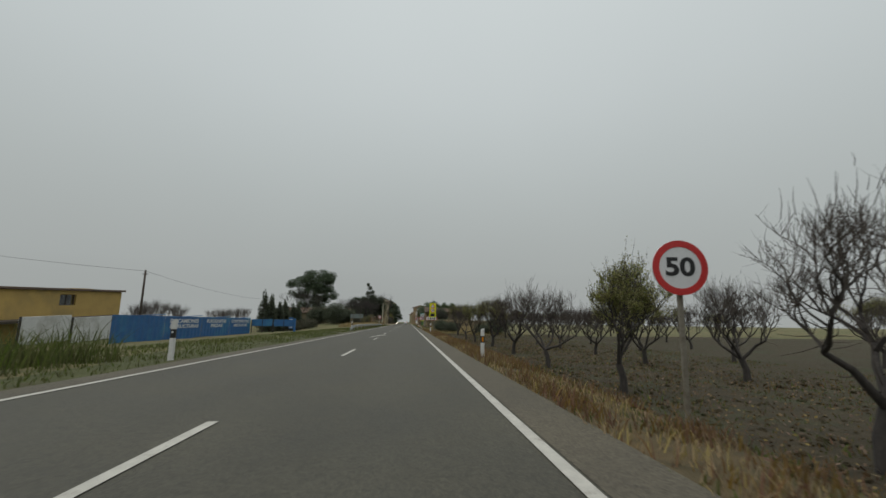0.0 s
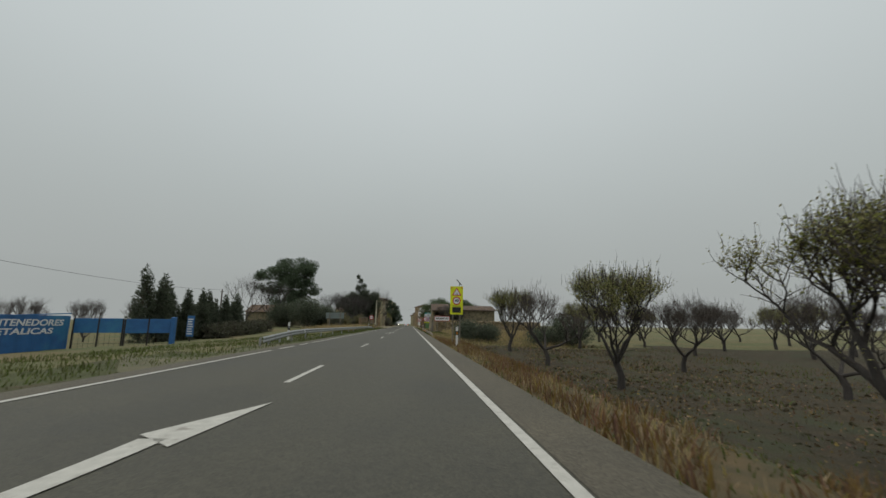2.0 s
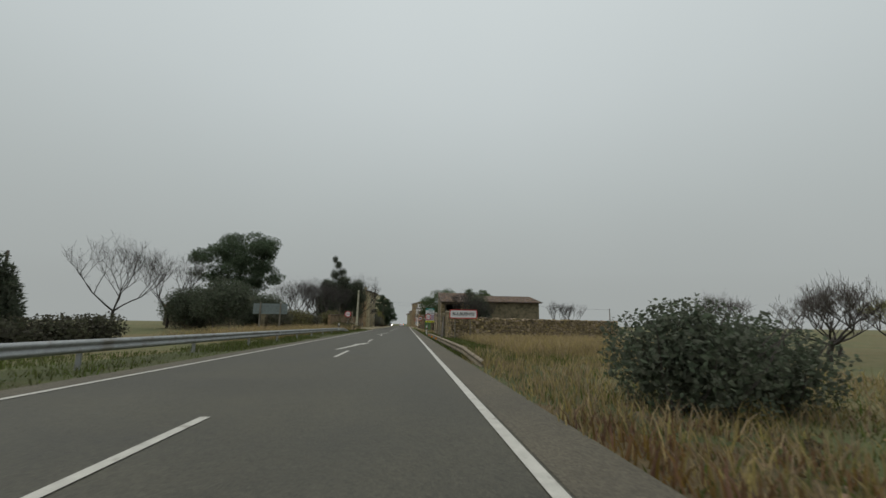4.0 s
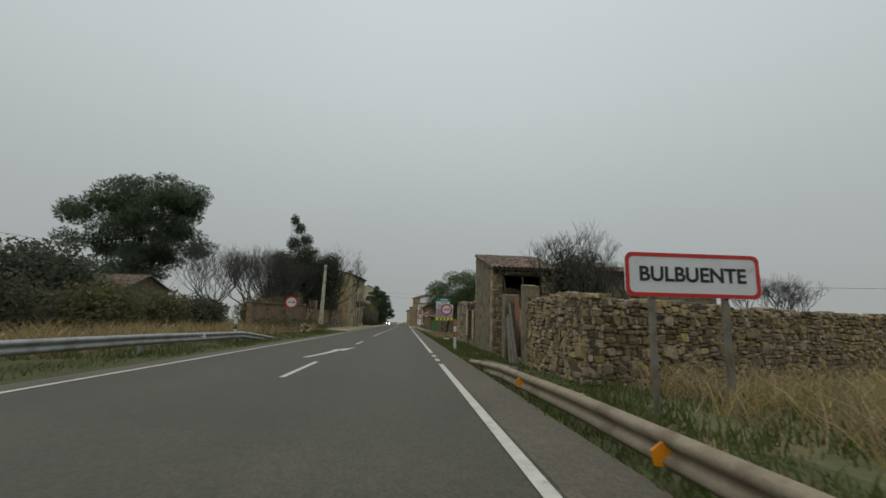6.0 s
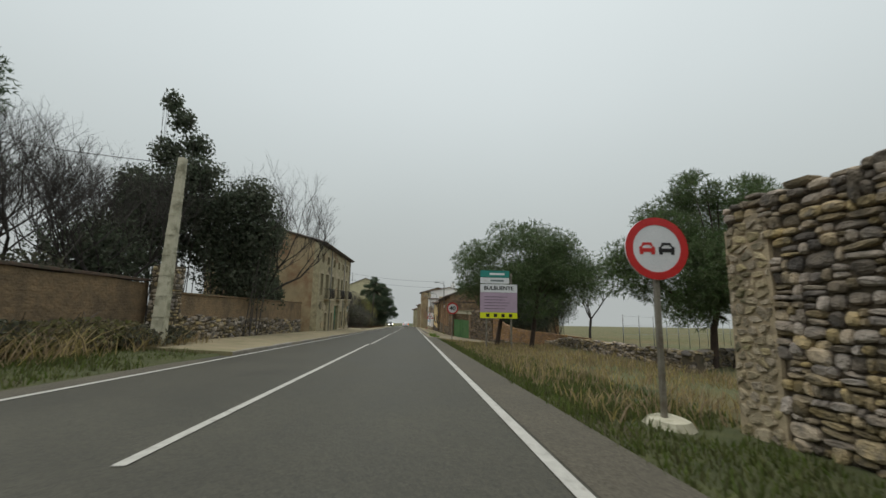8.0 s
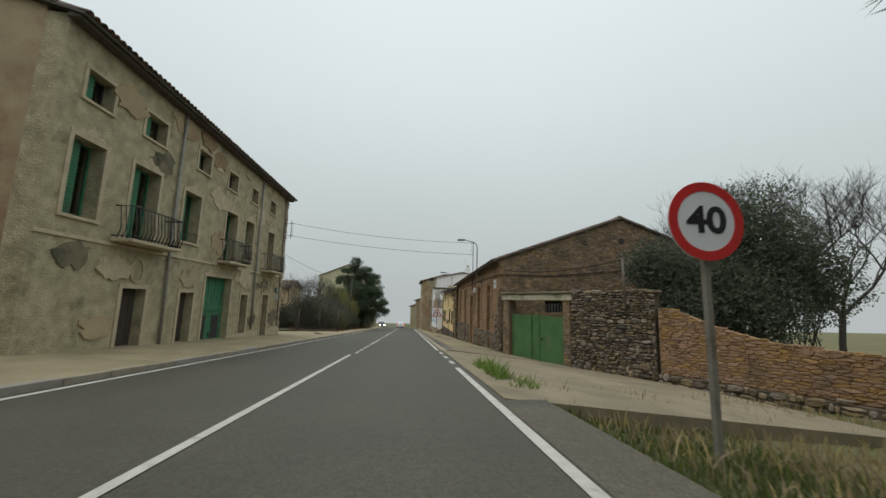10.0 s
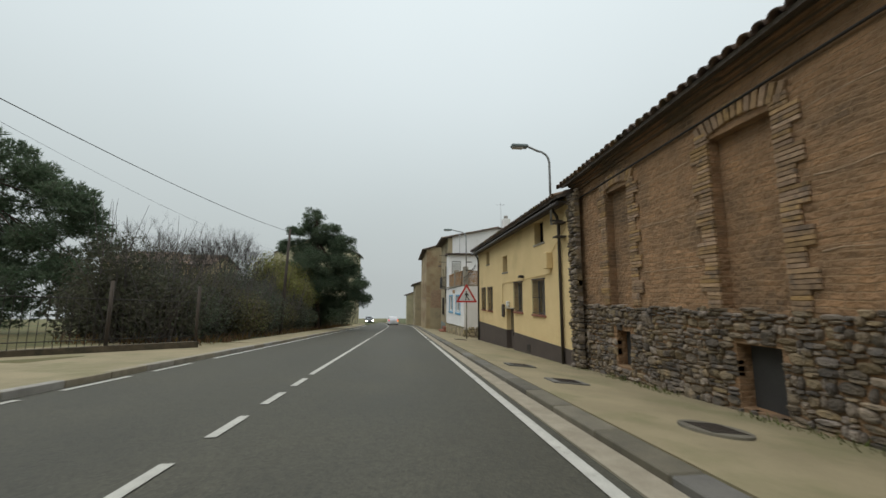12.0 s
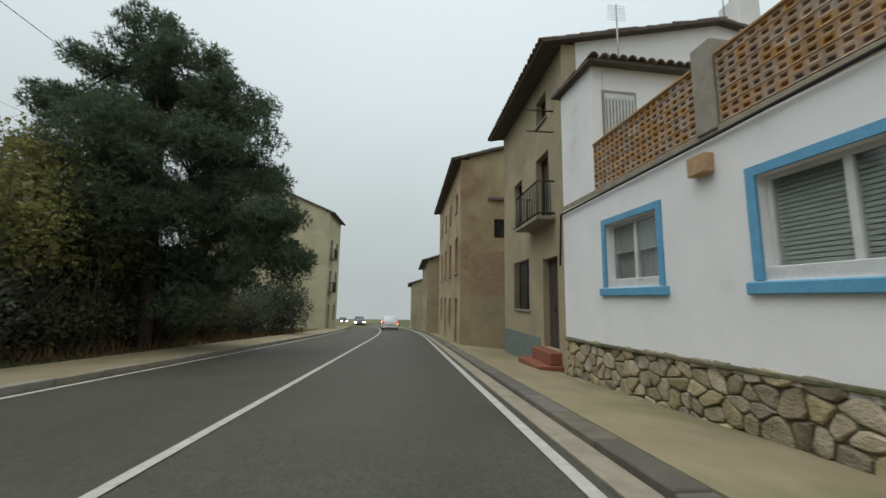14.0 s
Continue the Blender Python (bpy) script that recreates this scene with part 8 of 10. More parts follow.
def lattice(parent, s, u0, u1, w0, w1, label):
    """Pierced terracotta blocks in rows."""
    bw, bh = 0.135, 0.10
    n, m = int((u1 - u0) / bw), max(1, round((w1 - w0) / bh))
    bw, bh = (u1 - u0) / n, (w1 - w0) / m
    bm = bmesh.new()
    o = [(a * (bw / 2 - 0.002), b * (bh / 2 - 0.002)) for a, b in ((-1, -1), (1, -1), (1, 1), (-1, 1))]
    i_ = [(a * 0.60, b * 0.5) for a, b in o]
    rows = [[bm.verts.new((x, y, z)) for x, z in oo] for oo, y in ((o, -0.05), (i_, -0.044), (i_, 0.044), (o, 0.05))]
    for r_ in range(4):
        for k in range(4):
            bm.faces.new((rows[r_][k], rows[r_][(k + 1) % 4], rows[(r_ + 1) % 4][(k + 1) % 4], rows[(r_ + 1) % 4][k]))
    bmesh.ops.recalc_face_normals(bm, faces=bm.faces)
    me = to_mesh("pierced_block", bm, M_TERRA)
    root = part("lattice_frame", slabbed(s, u0, u1, -0.02, 0.13, w1, w1 + 0.04, 0.008), M_TERRA, parent, label)
    t = Matrix((s.u, s.d, Z)).transposed().to_4x4()
    for i in range(n):
        for j in range(m):
            ob = linked("pierced_block", me, root)
            ob.matrix_basis = Matrix.Translation(s(u0 + (i + 0.5) * bw, 0.055 + (0.006 if j % 2 else 0), w0 + (j + 0.5) * bh)) @ t
    return root


def build_white_house():
    a, b = Vector((4.30, 191.5, 0)), Vector((3.98, 199.0, 0))
    u = (b - a).normalized()
    d = Vector((u.y, -u.x, 0))
    base = gz(199.0)
    root = thing("white_house", (a.x, a.y, base), "low white stucco house, sky-blue window surrounds, pierced terracotta parapet", "house")
    s = Side((0, 0, 0), u, d)
    L = (b - a).length
    wins = [(1.3, 2.82, 1.84, 3.0), (4.40, 5.78, 1.84, 3.01)]
    part("front_wall", walled(s, L, 0.35, 0.78, 3.68, wins), M_WHITE, root, "white stucco front")
    part("side_wall", walled(Side(d * 0.35, d, u), 7.65, 0.33, 0.85, 3.68), M_WHITE, root, "white stucco side wall")
    part("far_wall", slabbed(s, L - 0.3, L, 0.35, 8, -0.5, 3.6), M_WHITE, root)
    part("terrace", slabbed(s, 0.0, L, 0.0, 8.0, 3.68, 3.80, 0.01), M_KERB, root, "grey terrace slab edge")
    part("plinth", walled(Side(s(0, 0.02, 0), u, d), L, 0.3, -0.6, 0.80), M_MOSS, root, "mossy joints of the plinth")
    part("plinth", walled(Side(s(0.05, 0.36, 0), d, u), 7.6, 0.3, -0.6, 0.86), M_MORT, root)
    lay_stones(root, Side(s(0, -0.02, 0), u, d), L, -0.45, lambda t: 0.93 - 0.025 * t, FLAGS, (0.23, 0.20), deep=0.12, keep=170, seed=121, proud=0.008, gap=0.010, bulge=0.01)
    lay_stones(root, Side(s(0.0, 0, 0) - u * 0.02, d, u), 8.0, -0.4, lambda t: 0.93, FLAGS, (0.23, 0.20), deep=0.12, keep=170, seed=122, proud=0.008, gap=0.014, bulge=0.01)
    part("plinth_ledge", slabbed(Side((0, 0, 0), u + Z * -0.027, d), 0.0, L, -0.055, 0.02, 0.90, 0.955, 0.012), M_MOSS, root, "mossy ledge over the stone plinth")
    for i, q in enumerate(wins):
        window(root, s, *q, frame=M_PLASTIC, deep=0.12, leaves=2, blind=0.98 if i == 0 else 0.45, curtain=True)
        surround(root, s, q[0], q[1], q[2], q[3], M_BLUE, 0.11, 0.025, name="blue_surround")
        part("blue_sill", slabbed(s, q[0] - 0.18, q[1] + 0.18, -0.07, 0.1, q[2] - 0.16, q[2] - 0.02, 0.015), M_BLUE, root, "sky-blue sill")
        part("white_sill", slabbed(s, q[0], q[1], 0.02, 0.12, q[2] - 0.02, q[2] + 0.14, 0.01), M_PLASTIC, root)
    part("vent_box", slabbed(s, 3.32, 3.62, -0.14, 0.0, 3.22, 3.48, 0.012), M_TERRA, root, "small terracotta vent box")
    lattice(root, s, 0.12, 3.2, 3.81, 4.72, "pierced terracotta parapet")
    lattice(root, s, 3.55, 6.1, 3.81, 4.72, "pierced terracotta parapet")
    lattice(root, Side((0, 0, 0), d, u), 0.25, 5.0, 3.81, 4.70, "pierced terracotta parapet on the side")
    for k in (0.0, 3.38, ):
        part("parapet_pier", slabbed(s, k - 0.16, k + 0.17, -0.03, 0.3, 3.75, 5.0, 0.02), M_KERB, root, "weathered concrete pier")
    bm = bmesh.new()
    tube(bm, [s(0.05, -0.05, 4.75), s(0.25, -0.08, 4.3), s(0.5, -0.06, 3.72), s(3.4, -0.05, 3.66), s(L, -0.05, 3.6), s(L + 0.1, -0.05, 2.4)], 0.025, 6)
    part("wall_cable", bm, M_IRON, root, "bundled black cable below the parapet")
    # small upper room
    v = Side(s(6.1, 0.02, 0), u, d)
    part("upper_room", walled(v, 1.4, 0.25, 3.80, 6.55), M_WHITE, root, "white upper room")
    part("upper_room_side", walled(Side(v(0, 0.26, 0), d, u), 2.4, 0.25, 3.80, 6.55), M_WHITE, root)
    part("shutter_frame", slabbed(Side(v(0, 0, 0), d, u), 0.22, 1.0, -0.02, 0.0, 4.6, 5.98, 0.005), M_GPIPE, root, "grey shutter frame")
    shut = part("shutter", slabbed(Side(v(0, 0, 0), d, u), 0.27, 0.95, -0.035, -0.021, 4.6, 5.90, 0.004), M_PLASTIC, root, "pale metal shutter door")
    for k in range(9):
        part("shutter_rib", slabbed(Side(v(0, 0, 0), d, u), 0.29 + 0.074 * k, 0.315 + 0.074 * k, -0.045, -0.036, 4.65, 5.78), M_GPIPE, shut)
    tiled_slope(root, Side(v(0, 0, 0), d, u), -0.15, 2.8, 1.6, 6.5, 0.12, over=0.2, seed=31)
    # aerial
    bm = bmesh.new()
    p = v(0.5, 1.0, 6.1)
    tube(bm, [p, p + Z * 2.4], 0.018, 6)
    for k in range(7):
        tube(bm, [p + Vector((-0.22, 0, 2.0 + 0.06 * k)), p + Vector((0.22, 0, 2.0 + 0.06 * k))], 0.006, 4)
    part("aerial", bm, M_GALV, root, "thin television aerial")


build_white_house()


def plain_house(name, x, y0, y1, depth, eave, label, wall_m, rows, base_y, side=1, rise=1.6, near_m=None, over=0.4, seed=1, shutter=None, balconies=(), trim=None, near_rows=()):
    """A house on the street line; rows: openings (u0, u1, w0, w1, kind) along its front."""
    base = gz(base_y)
    root = thing(name, (x, y0, base), label, "house")
    s = Side((0, 0, 0), (0, 1, 0), (side, 0, 0))
    L = y1 - y0
    part("front_wall", walled(s, L, 0.4, -0.8, eave, [q[:4] for q in rows]), wall_m, root)
    nm = near_m or wall_m
    near = Side((0, 0, 0), (side, 0, 0), (0, 1, 0))
    near = Side((side * 0.4, 0, 0), (side, 0, 0), (0, 1, 0))
    hw = depth / 2
    part("near_wall", walled(near, depth - 0.4, 0.4, -0.8, eave, [q[:4] for q in near_rows], extra=(hw - 0.4,), top=lambda u: eave + rise * (1 - abs(u + 0.4 - hw) / hw)), nm, root, "side wall")
    part("far_wall", walled(Side((side * 0.4, L - 0.4, 0), (side, 0, 0), (0, 1, 0)), depth - 0.4, 0.4, -0.8, eave, extra=(hw - 0.4,), top=lambda u: eave + rise * (1 - abs(u + 0.4 - hw) / hw)), nm, root)
    part("back_wall", slabbed(s, 0, L, depth, depth + 0.3, -0.5, eave), wall_m, root)
    for q in near_rows:
        window(root, near, *q[:4], frame=M_DARKWOOD, deep=0.15)
    for q in rows:
        if q[4] == "door":
            plank_door(root, s, q[0], q[1], q[2], q[3], M_DARKWOOD, 0.2)
        else:
            window(root, s, *q[:4], frame=M_DARKWOOD if q[4] != "white" else M_PLASTIC, sill=trim or M_KERB, deep=0.18, grille=q[4] == "grille")
        if trim:
            surround(root, s, q[0], q[1], q[2], q[3], trim, 0.1, 0.02)
    for a, b, w in balconies:
        balcony(root, s, a, b, w, 0.5, slab_m=M_KERB)
    part("eave_board", slabbed(s, -0.05, L + 0.05, -over + 0.04, 0.0, eave - 0.1, eave - 0.03, 0.01), M_EAVE, root, "dark eave")
    tiled_slope(root, s, -0.2, L + 0.2, hw, eave, rise, over=over, seed=seed)
    tiled_slope(root, Side((side * depth, 0, 0), (0, 1, 0), (-side, 0, 0)), -0.2, L + 0.2, hw, eave, rise, over=0.3, seed=seed + 1, pieces=False)
    return root


h1 = plain_house("beige_house", 4.15, 199.25, 205.0, 9.0, 8.45, "narrow three-storey beige house with an iron balcony and barred window", M_BEIGE,
                 [(0.55, 1.6, 0.55, 2.95, "door"), (2.75, 4.4, 1.5, 3.1, "grille"), (1.0, 2.0, 4.05, 6.0, "win"), (3.4, 4.3, 4.4, 5.9, "win"), (1.1, 1.9, 7.0, 7.8, "win")], 203.0, rise=0.95, near_m=M_WHITE, over=0.55, seed=41, balconies=[(0.6, 2.6, 4.0)])
s_ = Side((0, 0, 0), (0, 1, 0), (1, 0, 0))
part("grey_plinth", slabbed(s_, 1.9, 5.7, -0.02, 0.0, -0.8, 0.75), M_SGREY, h1, "grey painted plinth")
part("doorstep", slabbed(s_, 0.3, 2.0, -0.62, 0.0, -0.5, 0.24, 0.02), M_STEP, h1, "red tiled step")
part("doorstep", slabbed(s_, 0.4, 1.8, -0.30, 0.1, 0.24, 0.54, 0.02), M_STEP, h1, "red tiled step")
part("chimney", boxed(5.1, 5.75, -0.12, 0.55, 7.6, 10.35, 0.02), M_WHITE, h1, "tall whitewashed chimney")
part("chimney_pot", tubed([(5.42, 0.22, 10.35), (5.42, 0.22, 10.65)], 0.18, 10), M_KERB, h1)
part("blocked_window", slabbed(Side((0.4, 0, 0), (1, 0, 0), (0, 1, 0)), 1.9, 2.9, -0.02, 0.0, 6.75, 7.35, 0.005), M_PALTRIM, h1, "blocked-up window")
bm_ = bmesh.new()
for w_ in (6.3, 6.9):
    tube(bm_, [s_(0.6, 0, w_), s_(0.6, -0.75, w_)], 0.02, 5)
part("cable_bracket", bm_, M_IRON, h1)
bm_ = bmesh.new()
tube(bm_, [(4.95, 0.2, 8.9), (4.95, 0.2, 11.9)], 0.018, 6)
for k_ in range(5):
    tube(bm_, [(4.6 + 0.15 * k_, 0.0, 11.7), (4.6 + 0.15 * k_, 0.4, 11.7)], 0.007, 4)
tube(bm_, [(4.55, 0.2, 11.7), (5.3, 0.2, 11.7)], 0.009, 4)
part("aerial", bm_, M_GALV, h1, "thin television aerial")

h2 = plain_house("ochre_house", 2.75, 207.6, 219.0, 8.0, 9.0, "tall old ochre house with flaking render over bare brick", M_OCHRE,
            [(1.0, 1.9, 0.1, 2.4, "door"), (3.6, 4.5, 0.9, 2.4, "win"), (6.2, 7.1, 0.1, 2.4, "door"), (8.8, 9.7, 0.9, 2.4, "win"), (1.0, 1.9, 3.6, 5.4, "win"), (3.6, 4.5, 3.6, 5.4, "win"), (6.2, 7.1, 3.6, 5.4, "win"), (8.8, 9.7, 3.6, 5.4, "win"), (1.1, 1.8, 6.7, 7.7, "win"), (3.7, 4.4, 6.7, 7.7, "win"), (6.3, 7.0, 6.7, 7.7, "win"), (8.9, 9.6, 6.7, 7.7, "win")],
            213.0, rise=1.2, near_m=M_OCHRE, seed=43, near_rows=[(1.2, 2.1, 5.25, 6.15, "win")])
part("brick_patch", walled(Side((0.5, -0.012, 0), (1, 0, 0), (0, 1, 0)), 5.6, 0.014, 2.5, 5.0, extra=[0.28 * k_ for k_ in range(1, 20)], top=lambda t: 4.25 + 0.45 * noise.noise(Vector((t * 2.1, 0, 3))) + 0.35 * math.sin(t * 1.3)), M_OLDRED, h2, "bare orange brick where the render fell")
part("lower_render", walled(Side((0.45, -0.03, 0), (1, 0, 0), (0, 1, 0)), 5.7, 0.034, -0.7, 2.6, extra=[0.3 * k_ for k_ in range(1, 19)], top=lambda t: 2.55 + 0.35 * noise.noise(Vector((t * 1.7, 5, 3)))), M_BEIGE, h2, "earthy lower render")
part("string_course", slabbed(Side((0.4, 0, 0), (1, 0, 0), (0, 1, 0)), 0.9, 5.8, -0.10, 0.0, 7.05, 7.2, 0.02), M_TILE, h2, "old tile ledge left on the side wall")
plain_house("row_house", 2.0, 222.0, 232.0, 8.0, 6.4, "plain old row house further down the street", M_BEIGE, [(1.2, 2.1, 0.0, 2.2, "door"), (4.0, 5.0, 0.9, 2.3, "win"), (7.2, 8.2, 0.9, 2.3, "win"), (1.2, 2.1, 3.6, 5.0, "win"), (4.0, 5.0, 3.6, 5.0, "win"), (7.2, 8.2, 3.6, 5.0, "win")], 227, rise=1.3, seed=45)
plain_house("row_house", 0.9, 234.0, 246.0, 8.0, 5.6, "low whitish row house at the bend", M_CREAM, [(1.2, 2.1, 0.0, 2.2, "door"), (4.0, 5.0, 0.9, 2.3, "win"), (7.2, 8.2, 0.9, 2.3, "win"), (1.2, 2.1, 3.4, 4.6, "win"), (4.0, 5.0, 3.4, 4.6, "win")], 240, rise=1.3, seed=47)
plain_house("cream_house", -7.45, 227.5, 233.6, 12.5, 11.6, "three-storey pale yellow house with small balconies", M_CREAM,
            [(1.2, 2.2, 0.1, 2.5, "door"), (4.0, 5.0, 0.9, 2.4, "win"), (1.2, 2.2, 3.8, 5.9, "win"), (4.0, 5.0, 3.8, 5.9, "win"), (1.2, 2.2, 7.2, 9.0, "win"), (4.0, 5.0, 7.2, 9.0, "win")],
            229, side=-1, rise=2.6, seed=49, balconies=[(0.8, 2.6, 3.75), (0.8, 2.6, 7.1)], near_rows=[(2.4, 3.3, 7.6, 8.7, "win")])


def far_barn(x, y, length, depth, eave, rise, label, wall_m, seed):
    """A low barn whose long side faces the oncoming road."""
    root = thing("far_barn", (x, y, gz(y)), label, "barn")
    n = Side((0, 0, 0), (1, 0, 0), (0, 1, 0))
    part("front_wall", walled(n, length, 0.4, -1.0, eave), wall_m, root)
    part("back_wall", slabbed(n, 0, length, depth - 0.4, depth, -1.0, eave), wall_m, root)
    for at in (0.0, length - 0.4):
        part("gable_wall", walled(Side((at + 0.2, 0.4, 0), (0, 1, 0), (1, 0, 0)), depth - 0.8, 0.2, -1.0, eave, extra=(depth / 2 - 0.4,), top=lambda t: eave + rise * (1 - abs(t + 0.4 - depth / 2) / (depth / 2))), wall_m, root)
    tiled_slope(root, n, -0.2, length + 0.2, depth / 2, eave, rise, over=0.3, seed=seed, pieces=False)
    tiled_slope(root, Side((length, depth, 0), (-1, 0, 0), (0, -1, 0)), -0.2, length + 0.2, depth / 2, eave, rise, over=0.3, seed=seed + 1, pieces=False)
    return root


far_barn(-38.0, 125.0, 12.6, 7.0, 3.5, 1.4, "low dark field barn behind the scrub", M_SHEDP, 61)
far_barn(-34.5, 213.0, 6.6, 7.0, 7.6, 1.5, "grey old barn above the overgrown gardens", M_BEIGE, 63)
far_barn(-27.4, 210.0, 6.4, 7.0, 7.0, 1.3, "grey old outbuilding above the overgrown gardens", M_OCHRE, 65)


# ---- fence beside the mansion ----
def build_fence():
    a, b = Vector((-12.6, 172.6, 0)), Vector((-6.75, 180.4, 0))
    u = (b - a).normalized()
    d = Vector((-u.y, u.x, 0))
    L = (b - a).length
    root = thing("iron_fence", (a.x, a.y, gz(176) + 0.12), "rusty iron railing fence on a low wall beside the mansion", "fence")
    s = Side((0, 0, 0), u, d)
    sl = -SLOPE * u.y
    part("low_wall", walled(s, L, 0.25, -0.6, 0.4, extra=(3, 6), top=lambda t: 0.42 + sl * t), M_MORT, root, "low rubble wall")
    for k in range(5):
        t = 0.05 + k * (L - 0.1) / 4
        part("fence_post", tubed([s(t, 0.12, 0.1 + sl * t), s(t, 0.12, 2.3 + sl * t)], 0.05, 8), M_DARKWOOD, root, "dark post")
    n = int(L / 0.16)
    for k in range(n):
        t = 0.1 + k * 0.16
        p = bmesh.new()
        tube(p, [s(t, 0.12, 0.4 + sl * t), s(t, 0.12, 1.85 + sl * t)], 0.009, 4)
        part("bar", p, M_IRON, root)
    for w in (0.6, 1.75):
        part("fence_rail", tubed([s(0, 0.12, w), s(L, 0.12, w + sl * L)], 0.014, 5), M_IRON, root)


build_fence()


def build_field_fence():
    root = thing("field_fence", (14.0, 138.0, gz(138)), "thin wire field fence with slim posts beyond the low wall", "fence")
    for k in range(12):
        x, y = k * 1.9, k * 1.3
        part("fence_post", tubed([(x, y, -0.6 - SLOPE * y), (x, y, 1.9 - SLOPE * y)], 0.03, 6), M_GALV, root)
    for w in (0.6, 1.2, 1.8):
        part("wire", tubed([(0, 0, w), (11 * 1.9, 11 * 1.3, w - SLOPE * 14.3)], 0.008, 4), M_GALV, root)


build_field_fence()

# ---- plants ----
def grow(bm, p, d, length, radius, level, last, r, tips, split=3, spread=0.6, lift=0.25, ratio=0.68, curl=0.25, thin=0.52, fine=None):
    """One limb and, from its end and sides, the thinner ones."""
    n = 3 if level < last else 2
    pts, dd = [p.copy()], d.copy()
    for k in range(n):
        dd = (dd + Vector((r.uniform(-1, 1), r.uniform(-1, 1), r.uniform(-0.6, 1) * 0.8)) * curl + Z * lift * 0.3).normalized()
        pts.append(pts[-1] + dd * length / n)
    tube(fine if fine is not None and level >= last - 1 else bm, pts, [radius * (1 - 0.42 * k / n) for k in range(n + 1)], 6 if level == 0 else (5 if level == 1 else 3), caps=False)
    if level >= 1:
        for _ in range(5):
            k = r.random() * (n - 0.01)
            q = pts[int(k)].lerp(pts[int(k) + 1], k % 1)
            w = (dd * 0.5 + Vector((r.gauss(0, 1), r.gauss(0, 1), r.gauss(0.25, 0.8))) * 0.6 + Z * lift).normalized()
            e = q + w * min(length, 0.6) * r.uniform(0.3, 0.9)
            t2 = [q, q.lerp(e, 0.5) + Vector((r.gauss(0, 1), r.gauss(0, 1), r.gauss(0, 1))) * 0.02, e]
            tube(fine if fine is not None else bm, t2, [min(radius * 0.4, 0.009), min(radius * 0.3, 0.007), min(radius * 0.12, 0.003)], 3, caps=False)
            tips.append((t2, w))
    if level >= last:
        tips.append((pts, dd))
        return
    m = split + (1 if r.random() < 0.35 else 0)
    base_a = r.uniform(0, math.tau)
    for k in range(m):
        a = base_a + k * math.tau / m + r.uniform(-0.5, 0.5)
        side = Vector((math.cos(a), math.sin(a), 0))
        nd = (dd * (1 - spread * 0.5) + side * spread * r.uniform(0.7, 1.3) + Z * lift).normalized()
        at_ = pts[-1] if k < max(2, m - 1) else pts[-1].lerp(pts[-2], r.uniform(0.2, 0.9))
        grow(bm, at_, nd, length * ratio * r.uniform(0.8, 1.2), radius * thin, level + 1, last, r, tips, split, spread, lift, ratio, curl, thin, fine)


def facet_mesh(name, corners, material):
    """One mesh of loose facets; corners: facets x corners x 3."""
    n, c = corners.shape[:2]
    me = bpy.data.meshes.new(name)
    me.vertices.add(n * c)
    me.vertices.foreach_set("co", np.ascontiguousarray(corners, dtype=np.float32).ravel())
    me.loops.add(n * c)
    me.loops.foreach_set("vertex_index", np.arange(n * c, dtype=np.int32))
    me.polygons.add(n)
    me.polygons.foreach_set("loop_start", np.arange(0, n * c, c, dtype=np.int32))
    me.update(calc_edges=True)
    me.materials.append(material)
    return me


def unit(v):
    return v / np.maximum(np.linalg.norm(v, axis=1, keepdims=True), 1e-6)


def leaf_mesh(name, spots, size, material, r, flat=0.5):
    """Small pointed leaves at the given places."""
    g = np.random.RandomState(r.randrange(1 << 30))
    p = np.array([tuple(q) for q in spots]).reshape(-1, 3)
    n = len(p)
    a = unit(g.normal(size=(n, 3)))
    b = unit(np.cross(a, g.normal(size=(n, 3))))
    q = size * g.uniform(0.6, 1.3, (n, 1))
    return facet_mesh(name, np.stack((p - a * q, p + b * q * flat, p + a * q, p - b * q * flat), axis=1), material)


def clumped(blobs, r, many):
    """Breaks smooth blobs up into smaller tufted clumps with gaps between them."""
    out = []
    for c, q in blobs:
        c = Vector(c)
        for _ in range(many):
            d = Vector((r.gauss(0, 1), r.gauss(0, 1), r.gauss(0.12, 0.85))).normalized()
            k = r.uniform(0.62, 0.92)
            m = (q[0] + q[1] + q[2]) / 3 * r.uniform(0.26, 0.46)
            out.append((c + Vector((d.x * q[0], d.y * q[1], d.z * q[2])) * k, (m * 1.15, m * 1.15, m * 0.72)))
    return out


def blob_points(blobs, n, r, shell=0.45):
    """Places in the outer part of a set of blobs (centre, radii), with the way out."""
    out = []
    tot = sum(b[1][0] * b[1][1] + b[1][0] * b[1][2] for b in blobs)
    for c, q in blobs:
        c = Vector(c)
        for _ in range(int(n * (q[0] * q[1] + q[0] * q[2]) / tot)):
            d = Vector((r.gauss(0, 1), r.gauss(0, 1), r.gauss(0, 1))).normalized()
            lump = 1 + 0.22 * noise.noise((c + d * 2.1) * 1.3) + 0.12 * noise.noise((c + d * 5) * 2)
            k = (1 - shell * r.random() ** 2) * lump
            out.append((c + Vector((d.x * q[0], d.y * q[1], d.z * q[2])) * k, d))
    return out


